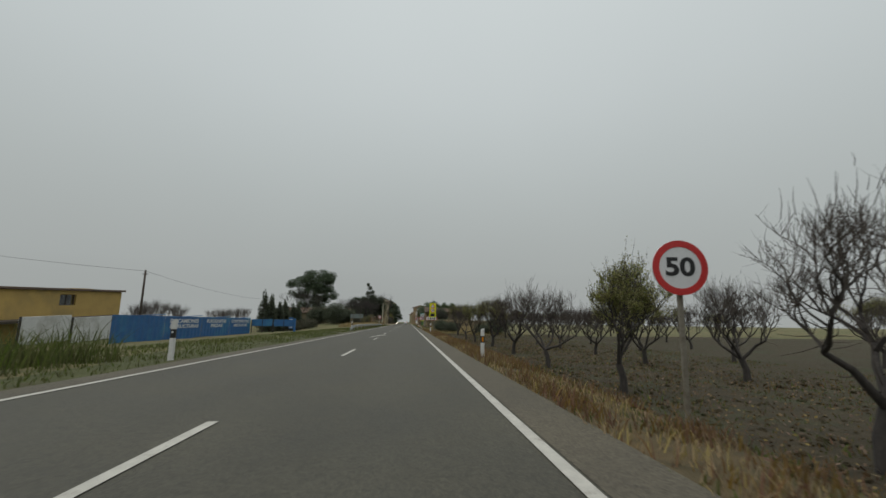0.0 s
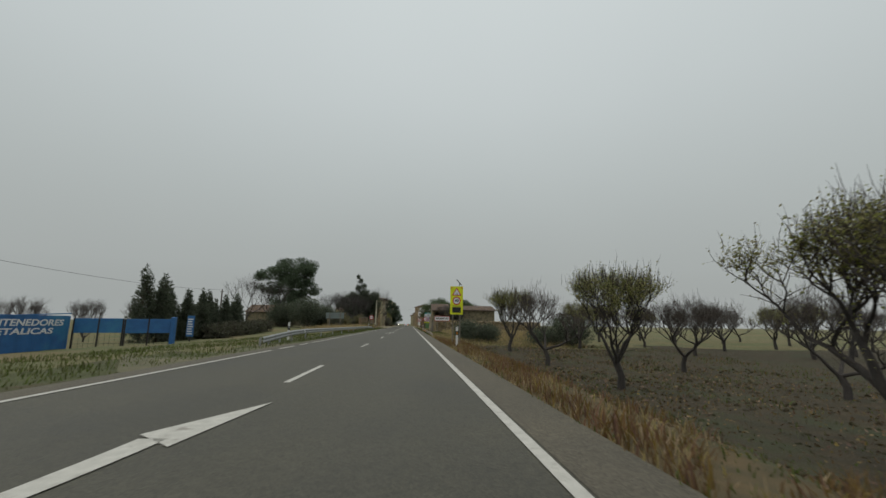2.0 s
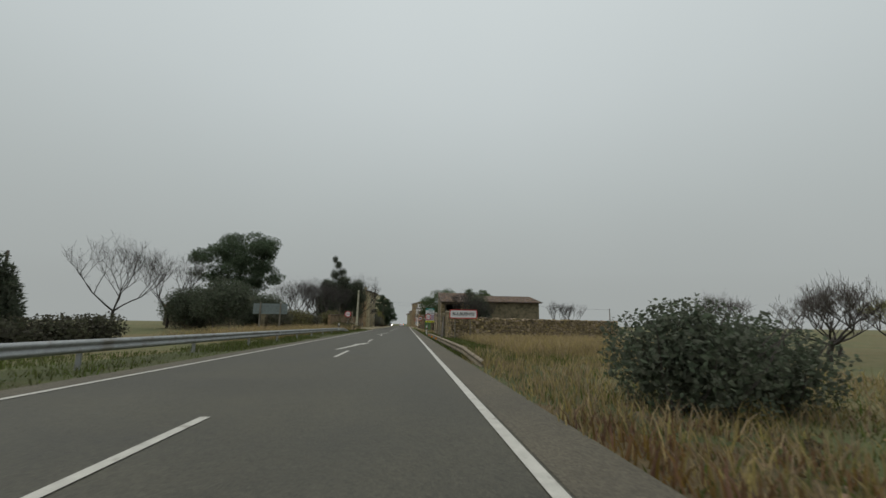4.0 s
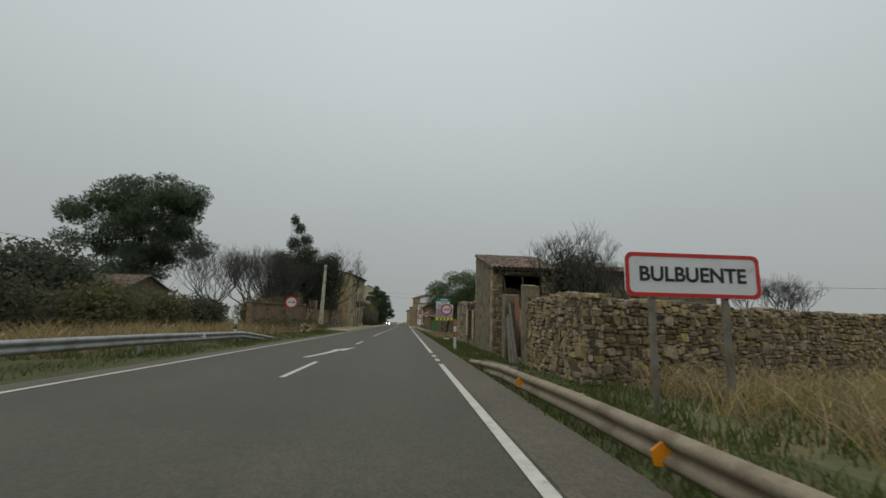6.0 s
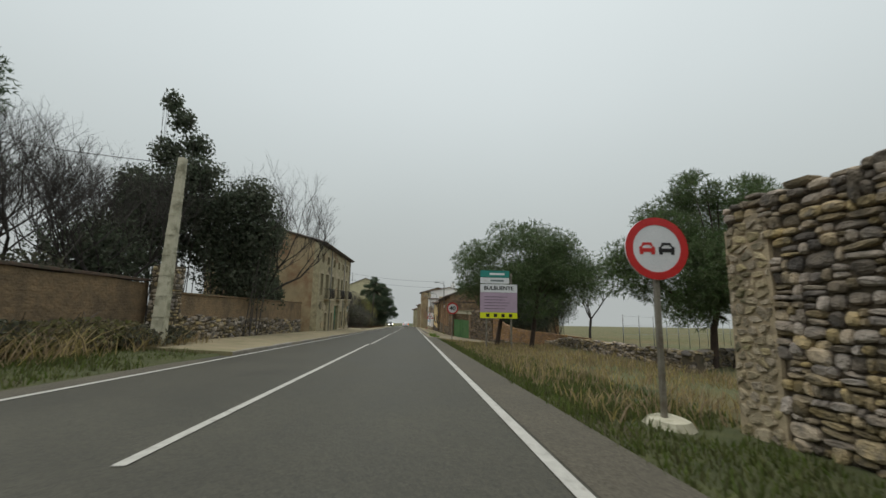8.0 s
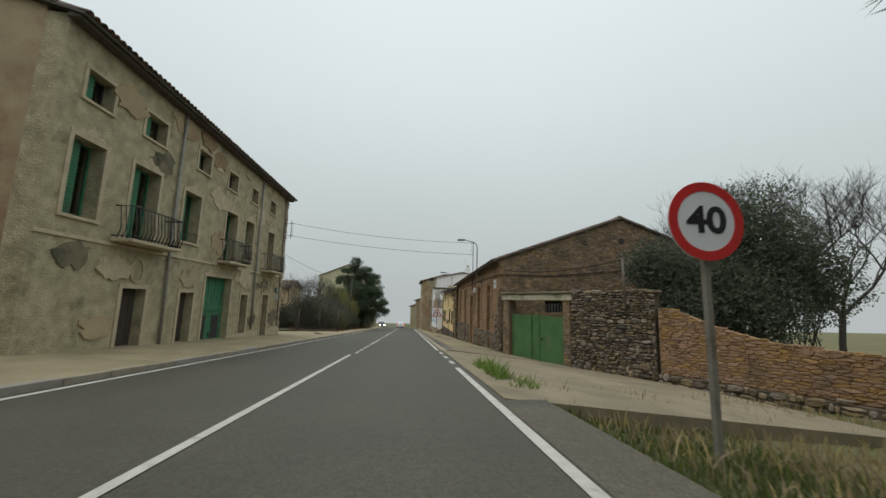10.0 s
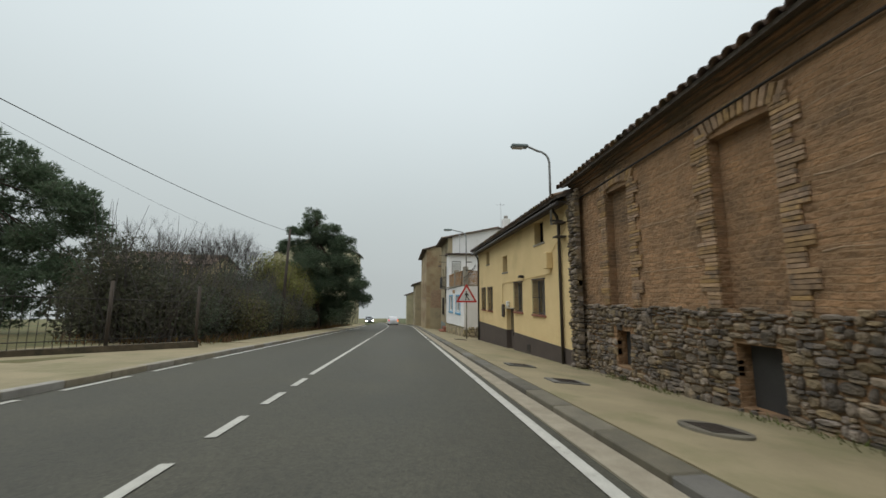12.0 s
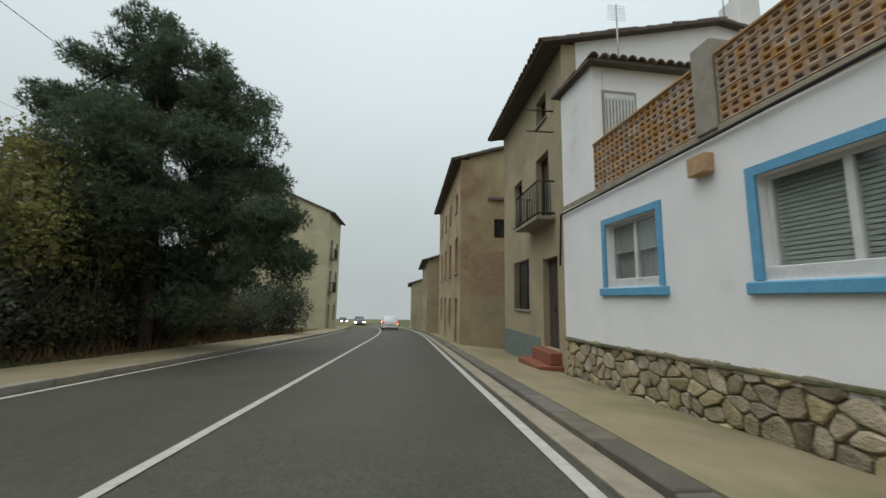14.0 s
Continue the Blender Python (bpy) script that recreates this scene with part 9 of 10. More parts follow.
def needle_mesh(name, pts, size, material, r, blades=6, width=0.09):
    g = np.random.RandomState(r.randrange(1 << 30))
    p = np.repeat(np.array([tuple(q) for q, d in pts]).reshape(-1, 3), blades, axis=0)
    d = np.repeat(np.array([tuple(d) for q, d in pts]).reshape(-1, 3), blades, axis=0)
    n = len(p)
    w = unit(d * 0.6 + np.array((0, 0, 0.25)) + g.normal(size=(n, 3)) * 0.75)
    q = size * g.uniform(0.6, 1.25, (n, 1))
    b = unit(np.cross(w, g.normal(size=(n, 3)))) * q * width
    return facet_mesh(name, np.stack((p - b, p + b, p + w * q), axis=1), material)


def along(tips, per, r, jitter=0.05):
    out = []
    for pts, d in tips:
        for _ in range(per):
            k = r.random() * (len(pts) - 1)
            i = min(int(k), len(pts) - 2)
            out.append(pts[i].lerp(pts[i + 1], k - i) + Vector((r.uniform(-1, 1), r.uniform(-1, 1), r.uniform(-1, 1))) * jitter)
    return out


def bare_tree(name, seed, trunk, reach, label, levels=4, split=3, spread=0.62, lift=0.22, radius=0.11, leaves=0, leaf_m=None, category="tree", group="", ratio=0.7, leaf_size=0.055, curl=0.25, twig=None, fine_m=None, shoots=0.0):
    r = random.Random(seed)
    root = thing(name, (0, 0, 0), label, category, group)
    bm = bmesh.new()
    tips, tips_up = [], []
    pts = [Vector((0, 0, -0.3)), Vector((r.uniform(-0.08, 0.08), r.uniform(-0.08, 0.08), trunk * 0.5)), Vector((r.uniform(-0.15, 0.15), r.uniform(-0.15, 0.15), trunk))]
    tube(bm, pts, [radius * 1.35, radius * 1.05, radius], 8, caps=False)
    part("trunk", bm, M_BARK, root)
    bm = bmesh.new()
    fine = bmesh.new() if fine_m else None
    for k in range(split + 1):
        a = k * math.tau / (split + 1) + r.uniform(-0.3, 0.3)
        d = Vector((math.cos(a) * spread * 1.3, math.sin(a) * spread * 1.3, 0.75)).normalized()
        grow(bm, pts[-1] - Z * 0.05, d, reach, radius * 0.68, 1, levels, r, tips, split, spread, lift, ratio, curl, fine=fine)
    if shoots:
        high = sorted(q[0][-1].z for q in tips)[int(len(tips) * 0.35)]
        for q, dd in tips:
            if q[-1].z > high and r.random() < shoots:
                a = q[-1]
                e = a + (dd * 0.2 + Z + Vector((r.gauss(0, 0.2), r.gauss(0, 0.2), 0))).normalized() * r.uniform(0.15, 0.5)
                tube(fine if fine is not None else bm, [a, a.lerp(e, 0.5) + Vector((r.gauss(0, 0.02), r.gauss(0, 0.02), 0)), e], [0.006, 0.005, 0.002], 3, caps=False)
                tips_up.append(([a, e], dd))
    part("branchwork", bm, twig or M_BARK, root)["kind"] = "stuff"
    if fine_m:
        part("fine_branchwork", fine, fine_m, root, "fine upright shoots")["kind"] = "stuff"
    if leaves:
        ob = linked("leaves", leaf_mesh("leaves", along(tips + tips_up, leaves, r), leaf_size, leaf_m or M_LEAF_A, r), root)
        ob["kind"] = "stuff"
    return root


def set_tree(proto, x, y, turn, size, first):
    m = Matrix.Translation(spot(x, y)) @ Matrix.Rotation(turn, 4, "Z") @ Matrix.Diagonal((size, size, size, 1))
    if first:
        proto.matrix_basis = m
        return proto
    c = copy_thing(proto, Matrix.Identity(4))
    c.matrix_basis = m
    return c


ALMOND = "almond orchard"
bare_l = "bare dark almond tree with upright twigs in the field"
leafy_l = "almond tree with yellow-green autumn leaves in the field"
half_l = "almond tree with few remaining leaves in the field"
protos = {
    "b1": [bare_tree("almond_tree", 11, 0.85, 1.15, bare_l, 5, 3, 0.73, 0.30, 0.105, curl=0.40, group=ALMOND, fine_m=M_SHOOT, shoots=0.11), 0],
    "b2": [bare_tree("almond_tree", 12, 0.8, 1.15, bare_l, 5, 3, 0.75, 0.30, 0.10, curl=0.40, group=ALMOND, fine_m=M_SHOOT, shoots=0.11), 0],
    "l1": [bare_tree("almond_tree", 13, 0.85, 1.15, leafy_l, 5, 3, 0.65, 0.34, 0.105, curl=0.50, leaves=4, leaf_size=0.03, group=ALMOND, shoots=0.11), 0],
    "l2": [bare_tree("almond_tree", 14, 0.85, 1.14, leafy_l, 5, 3, 0.65, 0.34, 0.105, curl=0.50, leaves=3, leaf_size=0.028, group=ALMOND, shoots=0.22), 0],
    "h1": [bare_tree("almond_tree", 15, 0.8, 1.15, half_l, 5, 3, 0.68, 0.32, 0.12, curl=0.40, leaves=2, leaf_size=0.03, group=ALMOND, fine_m=M_SHOOT, shoots=0.11), 0],
}
orchard = [("b1", 7.2, 10.6, 1.05), ("l1", 7.0, 16.9, 0.98), ("b2", 7.0, 23.3, 1.02), ("b1", 7.3, 30.2, 1.02), ("h1", 7.6, 38.2, 1.08), ("l2", 7.4, 45.2, 1.0), ("b2", 7.5, 52.1, 1.05), ("l2", 7.4, 58.9, 1.08),
           ("b2", 13.4, 13.5, 1.0), ("b1", 13.6, 19.5, 1.0), ("h1", 13.4, 25.5, 0.95), ("b2", 13.6, 31.5, 0.95), ("b1", 13.5, 37.5, 0.95), ("b2", 13.5, 43.5, 0.9), ("b1", 13.3, 50.0, 0.9),
           ("b1", 20.0, 18.0, 1.0), ("b2", 20.0, 27.0, 1.0), ("b1", 19.8, 36.0, 1.0), ("b2", 20.0, 45.0, 1.0), ("h1", 26.0, 24.0, 1.0), ("b1", 26.0, 38.0, 1.0)]
orchard += [(("b1", "b2", "h1")[(i_ * 2 + j_) % 3], 13.5 + 6.4 * j_ + 0.4 * ((i_ + j_) % 3), 56.0 + 6.3 * i_ + (2 if j_ % 2 else 0), 0.92 + 0.05 * ((i_ + 2 * j_) % 3)) for j_ in range(5) for i_ in range(-1, 5) if not (j_ == 0 and i_ > 1) and not (j_ < 3 and i_ == -1)]
for i_, (k_, x_, y_, s_) in enumerate(orchard):
    set_tree(protos[k_][0], x_, y_, i_ * 1.7, s_, protos[k_][1] == 0)
    protos[k_][1] += 1


def pine(name, x, y, trunks, blobs, label, n=5000, size=0.34, material=None, seed=1, blades=6, width=0.09, shell=0.45, category="tree", clumps=0):
    """Trunks and boughs with a crown of needle tufts; blobs stand over the ground at x, y."""
    r = random.Random(seed)
    root = thing(name, spot(x, y), label, category)
    bm = bmesh.new()
    for (tx, ty), (ex, ey, ez), rad in trunks:
        m = Vector((tx * 0.6 + ex * 0.4 + r.uniform(-0.2, 0.2), ty * 0.6 + ey * 0.4, ez * 0.5))
        tube(bm, [(tx, ty, -0.4), m, (ex, ey, ez)], [rad, rad * 0.8, rad * 0.5], 9, caps=False)
    part("trunk", bm, M_BARK2, root)
    bm = bmesh.new()
    ends = [Vector(t[1]) for t in trunks]
    for c, q in blobs:
        e = min(ends, key=lambda v: (v - Vector(c)).length)
        for k in range(3):
            t = Vector(c) + Vector((r.uniform(-0.7, 0.7) * q[0], r.uniform(-0.7, 0.7) * q[1], r.uniform(-0.3, 0.6) * q[2]))
            s0 = e - Z * r.uniform(0, e.z * 0.4)
            tube(bm, [s0, s0.lerp(t, 0.5) + Z * r.uniform(-0.2, 0.3), t], [0.055, 0.035, 0.012], 4, caps=False)
    part("branchwork", bm, M_BARK2, root)["kind"] = "stuff"
    if clumps:
        blobs = clumped(blobs, r, clumps)
    ob = linked("crown", needle_mesh("crown", blob_points(blobs, n, r, shell), size, material or M_PINE, r, blades, width), root)
    ob["kind"] = "stuff"
    return root


def leafy(name, x, y, blobs, label, n=5000, size=0.07, material=None, seed=1, stems=14, category="bush", shell=0.6, group="", twig=0.0):
    """A bush: stems and twigs inside, small leaves outside."""
    r = random.Random(seed)
    root = thing(name, spot(x, y), label, category, group)
    bm = bmesh.new()
    for c, q in blobs:
        c = Vector(c)
        for k in range(stems):
            t = c + Vector((r.uniform(-0.9, 0.9) * q[0], r.uniform(-0.9, 0.9) * q[1], r.uniform(0, 1.05 + twig) * q[2]))
            s0 = Vector((c.x + r.uniform(-0.3, 0.3) * q[0], c.y + r.uniform(-0.3, 0.3) * q[1], -0.2))
            tube(bm, [s0, s0.lerp(t, 0.5) + Vector((r.uniform(-0.2, 0.2), r.uniform(-0.2, 0.2), 0.1)), t], [0.035, 0.022, 0.006], 3, caps=False)
    part("branchwork", bm, M_TWIG, root)["kind"] = "stuff"
    pts = [p for p, d in blob_points(blobs, n, r, shell)]
    pts = [p for p in pts if p.z > -0.15]
    inner = [p for p, d in blob_points([(c, [v * 0.72 for v in q]) for c, q in blobs], int(n * 0.25), r, 0.9) if p.z > -0.1]
    fill = linked("inner_leaves", leaf_mesh("inner_leaves", inner, size * 2.0, material or M_LEAF_D, r, 0.7), root)
    fill["kind"] = "stuff"
    ob = linked("leaves", leaf_mesh("leaves", pts, size, material or M_LEAF_D, r, 0.6), root)
    ob["kind"] = "stuff"
    return root


# open country, far side of the road
r_ = random.Random(77)
for k_ in range(14):
    y_ = 67.6 + k_ * 1.35
    h_ = r_.uniform(3.9, 5.4) if k_ > 2 else 6.4 - 0.5 * k_
    q_ = r_.uniform(-0.5, 0.5)
    pine("cypress", -22.4 + r_.uniform(-0.6, 0.6), y_, [((0, 0), (0, 0, h_ * 0.8), 0.09)],
         [((0, 0, h_ * 0.25), (1.0, 1.0, h_ * 0.3)), ((0, q_ * 0.4, h_ * 0.52), (0.8, 0.8, h_ * 0.28)), ((0.05, q_, h_ * 0.72), (0.34, 0.34, h_ * 0.22)), ((0, -q_ * 0.7, h_ * 0.82), (0.28, 0.28, h_ * 0.22))], "dark columnar cypress in a roadside row", n=1500, size=0.26, material=M_LEAF_D, seed=200 + k_, blades=5, width=0.15, shell=0.7)
for k_ in range(5):
    leafy("hedge_bush", -20.5, 76 + k_ * 3.2, [((0, 0, 0.7), (1.6, 1.9, 1.1))], "low dark scrub along the yard fence", n=1500, size=0.10, material=M_BRAMB, seed=220 + k_, group="roadside scrub")
bb = bare_tree("bare_shrub", 31, 0.3, 1.1, "thin bare grey shrub behind the yard", 4, 4, 0.5, 0.35, 0.06, group="bare shrubs", category="shrub", twig=M_TWIG)
for i_, (x_, y_, s_) in enumerate(((-27, 47, 1.1), (-28, 54, 1.2), (-27, 62, 1.1), (-29, 70, 1.2), (-33, 58, 1.4), (-31, 80, 1.3))):
    set_tree(bb, x_, y_, i_ * 1.3, s_, i_ == 0)
pine("umbrella_pine", -31.9, 135.7, [((0, 0), (0.5, 0, 13.0), 0.38)],
     [((1.2, 0, 15.0), (5.2, 5.0, 2.9)), ((-4.9, 0, 13.1), (4.0, 3.4, 2.0)), ((3.6, -1, 12.8), (4.0, 3.8, 2.6)), ((-5.0, 1, 9.6), (3.8, 3, 1.7)), ((3.8, 0, 9.6), (4.0, 3.5, 2.2)), ((1.0, 0, 11.5), (4.5, 4, 2.6)), ((0.5, -1, 7.2), (4.6, 3.4, 2.0)), ((-0.5, -1, 5.0), (5.0, 3.4, 1.9))],
     "tall broad umbrella pine rising over the scrub", n=24000, size=0.36, seed=3, width=0.1, shell=0.7, clumps=15)
leafy("evergreen_tree", -18.0, 101.5, [((0, 0, 3.0), (3.0, 3.2, 2.3)), ((-4.5, 2, 2.4), (2.8, 2.6, 2.0)), ((2.2, 5, 2.2), (2.4, 2.4, 1.7))], "dense dark evergreen tree behind the guard rail", n=22000, size=0.085, seed=5, category="tree")
for k_, (x_, y_, q_) in enumerate(((-17, 108, 2.0), (-19, 113, 2.2), (-21, 119, 2.4), (-24, 108, 2.6), (-15.5, 119, 1.7), (-20, 126, 2.2))):
    leafy("scrub_bush", x_, y_, [((0, 0, q_ * 0.55), (q_ * 1.2, q_ * 1.5, q_ * 0.8))], "dense dark scrub behind the dry grass", n=6000, size=0.085, material=M_BRAMB if k_ % 2 else M_LEAF_D, seed=240 + k_, group="dark scrub")
bt = bare_tree("bare_tree", 41, 1.8, 2.4, "tall bare grey tree behind the garden wall", 5, 3, 0.60, 0.30, 0.12, group="bare garden trees", twig=M_BARK, ratio=0.72)
for i_, (x_, y_, s_) in enumerate(((-12.5, 125.5, 0.88), (-14.5, 129.5, 1.0), (-12.2, 131.5, 0.9), (-17, 124, 0.9), (-9.9, 140.5, 1.25), (-13, 144, 1.2), (-15.2, 134.2, 1.0), (-17.4, 133.0, 1.05), (-13.2, 130.2, 0.85), (-20, 131, 0.95), (-25, 104, 0.95), (-27, 99, 1.0))):
    set_tree(bt, x_, y_, i_ * 0.9, s_, i_ == 0)
leafy("ivy_clad_tree", -12.9, 136.2, [((-1.0, 0, 13.3), (0.6, 0.6, 0.8)), ((-0.3, 0, 12.2), (0.8, 0.7, 0.8)), ((0.5, 0.2, 10.8), (0.9, 0.9, 0.9)), ((-0.9, 0, 10.2), (1.0, 0.9, 1.2)), ((0.8, 0, 9.0), (1.5, 1.4, 1.3)), ((-0.4, 0, 7.4), (2.3, 2.0, 2.0)), ((2.6, 2.6, 3.6), (2.4, 2.6, 2.3)), ((3.4, 1.5, 8.0), (1.5, 1.6, 1.5)), ((3.9, 2.0, 6.0), (1.6, 1.8, 2.0)), ((-2.3, 0, 8.3), (1.3, 1.3, 1.2)), ((1.9, 0.9, 7.4), (1.8, 1.7, 1.5)), ((-2.0, 0, 7.0), (1.7, 1.6, 1.4)), ((0.9, 1.8, 5.8), (2.5, 2.6, 2.6)), ((-1.8, -0.5, 5.2), (2.4, 2.4, 2.6)), ((1.6, 5.0, 4.2), (2.0, 2.6, 3.0)), ((-1.0, -3.8, 3.6), (2.2, 2.2, 2.2))], "tall ivy-clad tree, dark and dense behind the wall", n=46000, size=0.08, seed=7, category="tree", shell=0.85, stems=4)
leafy("ivy_bush", -10.3, 143.5, [((0, 0, 2.6), (1.0, 1.6, 1.7))], "ivy bush hanging over the garden wall", n=2600, size=0.10, seed=8)
for k_, (x_, y_, q_) in enumerate(((-12.6, 101.5, 1.2), (-12.4, 105.5, 1.3), (-12.5, 109.5, 1.3), (-12.3, 113.5, 1.2), (-9.4, 117.5, 0.6), (-9.2, 120.0, 0.45), (-9.3, 122.5, 0.55), (-9.5, 124.6, 0.45), (-9.3, 126.5, 0.5), (-8.9, 128.3, 0.4), (-11.4, 119.5, 1.5), (-11.2, 123, 1.6), (-11.6, 127, 1.6))):
    leafy("bramble_bush", x_, y_, [((0, 0, q_ * 0.9), (1.3, 2.2, q_ * 0.9))], "brown bramble bush leaning over the wall", n=2200, size=0.08, material=M_YBRAM if k_ % 3 else M_BRAMB, seed=260 + k_, group="bramble bushes", twig=0.7)

# open country, near side
leafy("dark_bush", 6.5, 67.5, [((-0.8, 0, 1.0), (1.4, 1.4, 1.1)), ((1.2, 0.5, 0.8), (1.3, 1.3, 0.9))], "dark evergreen bush behind the warning panel", n=9000, size=0.05, seed=9)
leafy("dark_bush", 14.6, 65.5, [((0, 0, 1.3), (2.3, 1.8, 1.5)), ((-2.4, 0.3, 0.7), (1.6, 1.4, 0.9))], "dark rounded evergreen bush at the field edge", n=12000, size=0.05, seed=10)
leafy("dark_bush", 8.9, 106.2, [((0, 0, 3.9), (1.6, 1.4, 1.4)), ((0.8, 0.2, 2.6), (1.3, 1.2, 1.4))], "ivy-dark bush growing over the shed's yard", n=6000, size=0.07, seed=11)
bt2 = bare_tree("bare_tree", 51, 2.2, 2.0, "slender bare tree in the walled yard", 5, 3, 0.62, 0.24, 0.10, twig=M_BARK, ratio=0.68, group="bare yard trees")
for i_, (x_, y_, s_) in enumerate(((7.1, 102.3, 0.72), (8.8, 102.9, 0.6), (19.5, 106.5, 0.62), (21.5, 107.0, 0.6), (15.5, 156.0, 1.25), (21.0, 157.0, 1.3))):
    set_tree(bt2, x_, y_, 0.6 + i_ * 1.9, s_, i_ == 0)
pine("aleppo_pine", 7.6, 140.0, [((-1.6, -0.5), (-0.4, 0, 3.4), 0.17), ((0.6, -1), (1.6, 0.3, 3.6), 0.17)],
     [((0.6, 0.5, 6.6), (3.4, 3.2, 2.5)), ((-1.8, 0, 5.0), (2.6, 2.8, 2.3)), ((3.6, 0, 5.2), (2.8, 2.8, 2.2)), ((1.0, -0.5, 3.9), (4.0, 2.8, 1.9))], "rounded green pine behind the information board", n=19000, size=0.25, material=M_PINE2, seed=13, width=0.06, shell=0.7, clumps=22)
pine("aleppo_pine", 12.4, 128.2, [((-0.6, 0), (0.4, 0.4, 3.0), 0.15), ((0.4, 0.2), (1.6, 0.6, 3.4), 0.13)],
     [((0.2, 0.4, 5.3), (2.8, 2.6, 2.0)), ((-1.9, 0.2, 3.6), (2.2, 2.2, 1.9)), ((2.6, 0.4, 4.4), (2.6, 2.6, 2.3)), ((1.2, 0, 2.6), (3.2, 2.4, 1.5)), ((-0.5, 0.5, 6.9), (0.9, 0.9, 0.9)), ((2.2, 0.5, 6.8), (1.0, 0.9, 1.0))], "bright green bushy pine beside the ruin", n=19000, size=0.25, material=M_PINE2, seed=14, width=0.06, shell=0.7, clumps=18)
leafy("holm_oak", 9.9, 155.2, [((0.5, 0, 4.5), (1.3, 1.3, 1.2)), ((2.2, -0.4, 3.9), (1.5, 1.6, 1.6)), ((4.5, -0.4, 5.6), (2.1, 2.2, 2.5)), ((3.4, -1.0, 2.9), (2.6, 1.8, 1.9)), ((1.0, -0.4, 2.7), (1.7, 1.5, 1.5)), ((6.4, -0.6, 4.2), (2.0, 2.0, 2.2))], "dense dark evergreen oak above the yard walls", n=52000, size=0.05, seed=15, category="tree", shell=0.7)

# village, across the road
for k_ in range(18):
    y_ = 182.0 + k_ * 1.75
    q_ = r_.uniform(2.1, 2.9) * (0.85 if 196 < y_ < 202 else 1)
    leafy("bramble_hedge", -9.4 + r_.uniform(-0.6, 0.6), y_, [((0.6, 0, q_ * 0.5), (1.5, 1.5, q_ * 0.6)), ((-1.6, 0.3, q_ * 0.8), (1.7, 1.7, q_ * 0.8))], "tangled brown bramble hedge above the pavement", n=9000, size=0.045, material=(M_BRAMB, M_LEAF_D, M_BRAMB, M_YBRAM)[k_ % 4], seed=300 + k_, group="bramble hedge", twig=0.6, stems=34, shell=0.8)
leafy("yellowing_bush", -9.7, 200.3, [((0.2, 0.8, 4.2), (1.7, 1.9, 1.7)), ((-1.2, -1.6, 4.9), (1.9, 1.9, 1.6)), ((0.5, -2.8, 3.4), (1.5, 1.6, 1.6)), ((-0.3, 0.2, 2.6), (1.9, 2.6, 1.6)), ((1.3, -1.2, 2.9), (1.2, 1.8, 1.5)), ((1.2, 1.9, 3.0), (1.2, 1.5, 1.4))], "yellow-green autumn bush in the hedge", n=26000, size=0.05, material=M_YLEAF, seed=321, twig=0.3, shell=0.8)
pine("conifer", -7.8, 203.4, [((0, 0), (-0.6, 0, 10.9), 0.22)],
     [((-0.87, 0.00, 10.67), (0.95, 0.95, 1.03)), ((0.32, 0.00, 9.40), (1.58, 1.50, 0.95)), ((-1.82, 0.00, 9.40), (1.34, 1.34, 0.71)), ((2.05, 0.00, 8.06), (1.34, 1.34, 1.03)), ((0.16, 0.00, 7.74), (2.53, 2.21, 1.11)), ((-2.53, 0.16, 7.58), (1.58, 1.58, 0.95)), ((2.61, 0.00, 6.00), (1.58, 1.58, 1.03)), ((0.24, -0.32, 5.85), (2.84, 2.45, 1.26)), ((-2.05, -0.24, 5.45), (1.82, 1.90, 1.11)), ((2.84, 0.00, 4.27), (1.74, 1.74, 1.03)), ((-0.47, 0.00, 3.87), (3.16, 2.53, 1.26)), ((3.40, 0.00, 2.69), (1.50, 1.58, 0.95)), ((-0.47, 0.00, 2.05), (3.32, 2.37, 1.42))],
     "large ragged dark conifer standing over the hedge", n=60000, size=0.17, material=M_PINE, seed=17, width=0.09, shell=0.95, clumps=22)
leafy("round_shrub", -7.7, 215.3, [((0.2, 0, 1.7), (1.75, 1.9, 1.9)), ((-1.4, 0.4, 1.6), (1.2, 1.6, 1.7))], "round dark clipped shrub by the pavement", n=9000, size=0.06, seed=18)
pine("garden_pine", -24.0, 190.0, [((0, 0), (0, 0, 9.0), 0.24)],
     [((-1.0, 0, 10.8), (2.4, 2.2, 1.9)), ((1.0, 0, 8.9), (2.4, 2.2, 1.7)), ((-2.8, 0, 8.2), (2.8, 2.6, 1.9)), ((4.2, 0, 7.0), (2.2, 2.2, 1.7)), ((0.5, 0, 6.2), (3.6, 3.0, 1.8)), ((5.2, 0, 4.4), (2.4, 2.2, 1.8)), ((-1.5, 0, 3.8), (4.0, 3.2, 1.9)), ((3.0, 0, 2.4), (3.8, 2.8, 1.8))],
     "tall grey-green garden pine beyond the fence", n=13000, size=0.34, seed=19, width=0.1, shell=0.7, clumps=12)
for k_, (x_, y_, q_) in enumerate(((-15, 179, 1.2), (-18, 183, 1.6), (-14, 186, 1.7), (-14.5, 192, 2.0), (-20, 176, 1.4), (-13.6, 199, 2.1), (-16, 205, 2.4))):
    leafy("garden_bush", x_, y_, [((0, 0, q_ * 0.7), (1.7, 2.0, q_))], "brown-green overgrown garden bush", n=2600, size=0.10, material=M_BRAMB if k_ % 2 == 0 else M_LEAF_D, seed=340 + k_, group="garden bushes", twig=0.4)
bt3 = bare_tree("bare_tree", 61, 1.6, 1.7, "slim bare tree in the overgrown garden", 5, 3, 0.56, 0.28, 0.09, twig=M_BARK, ratio=0.7, group="bare garden trees")
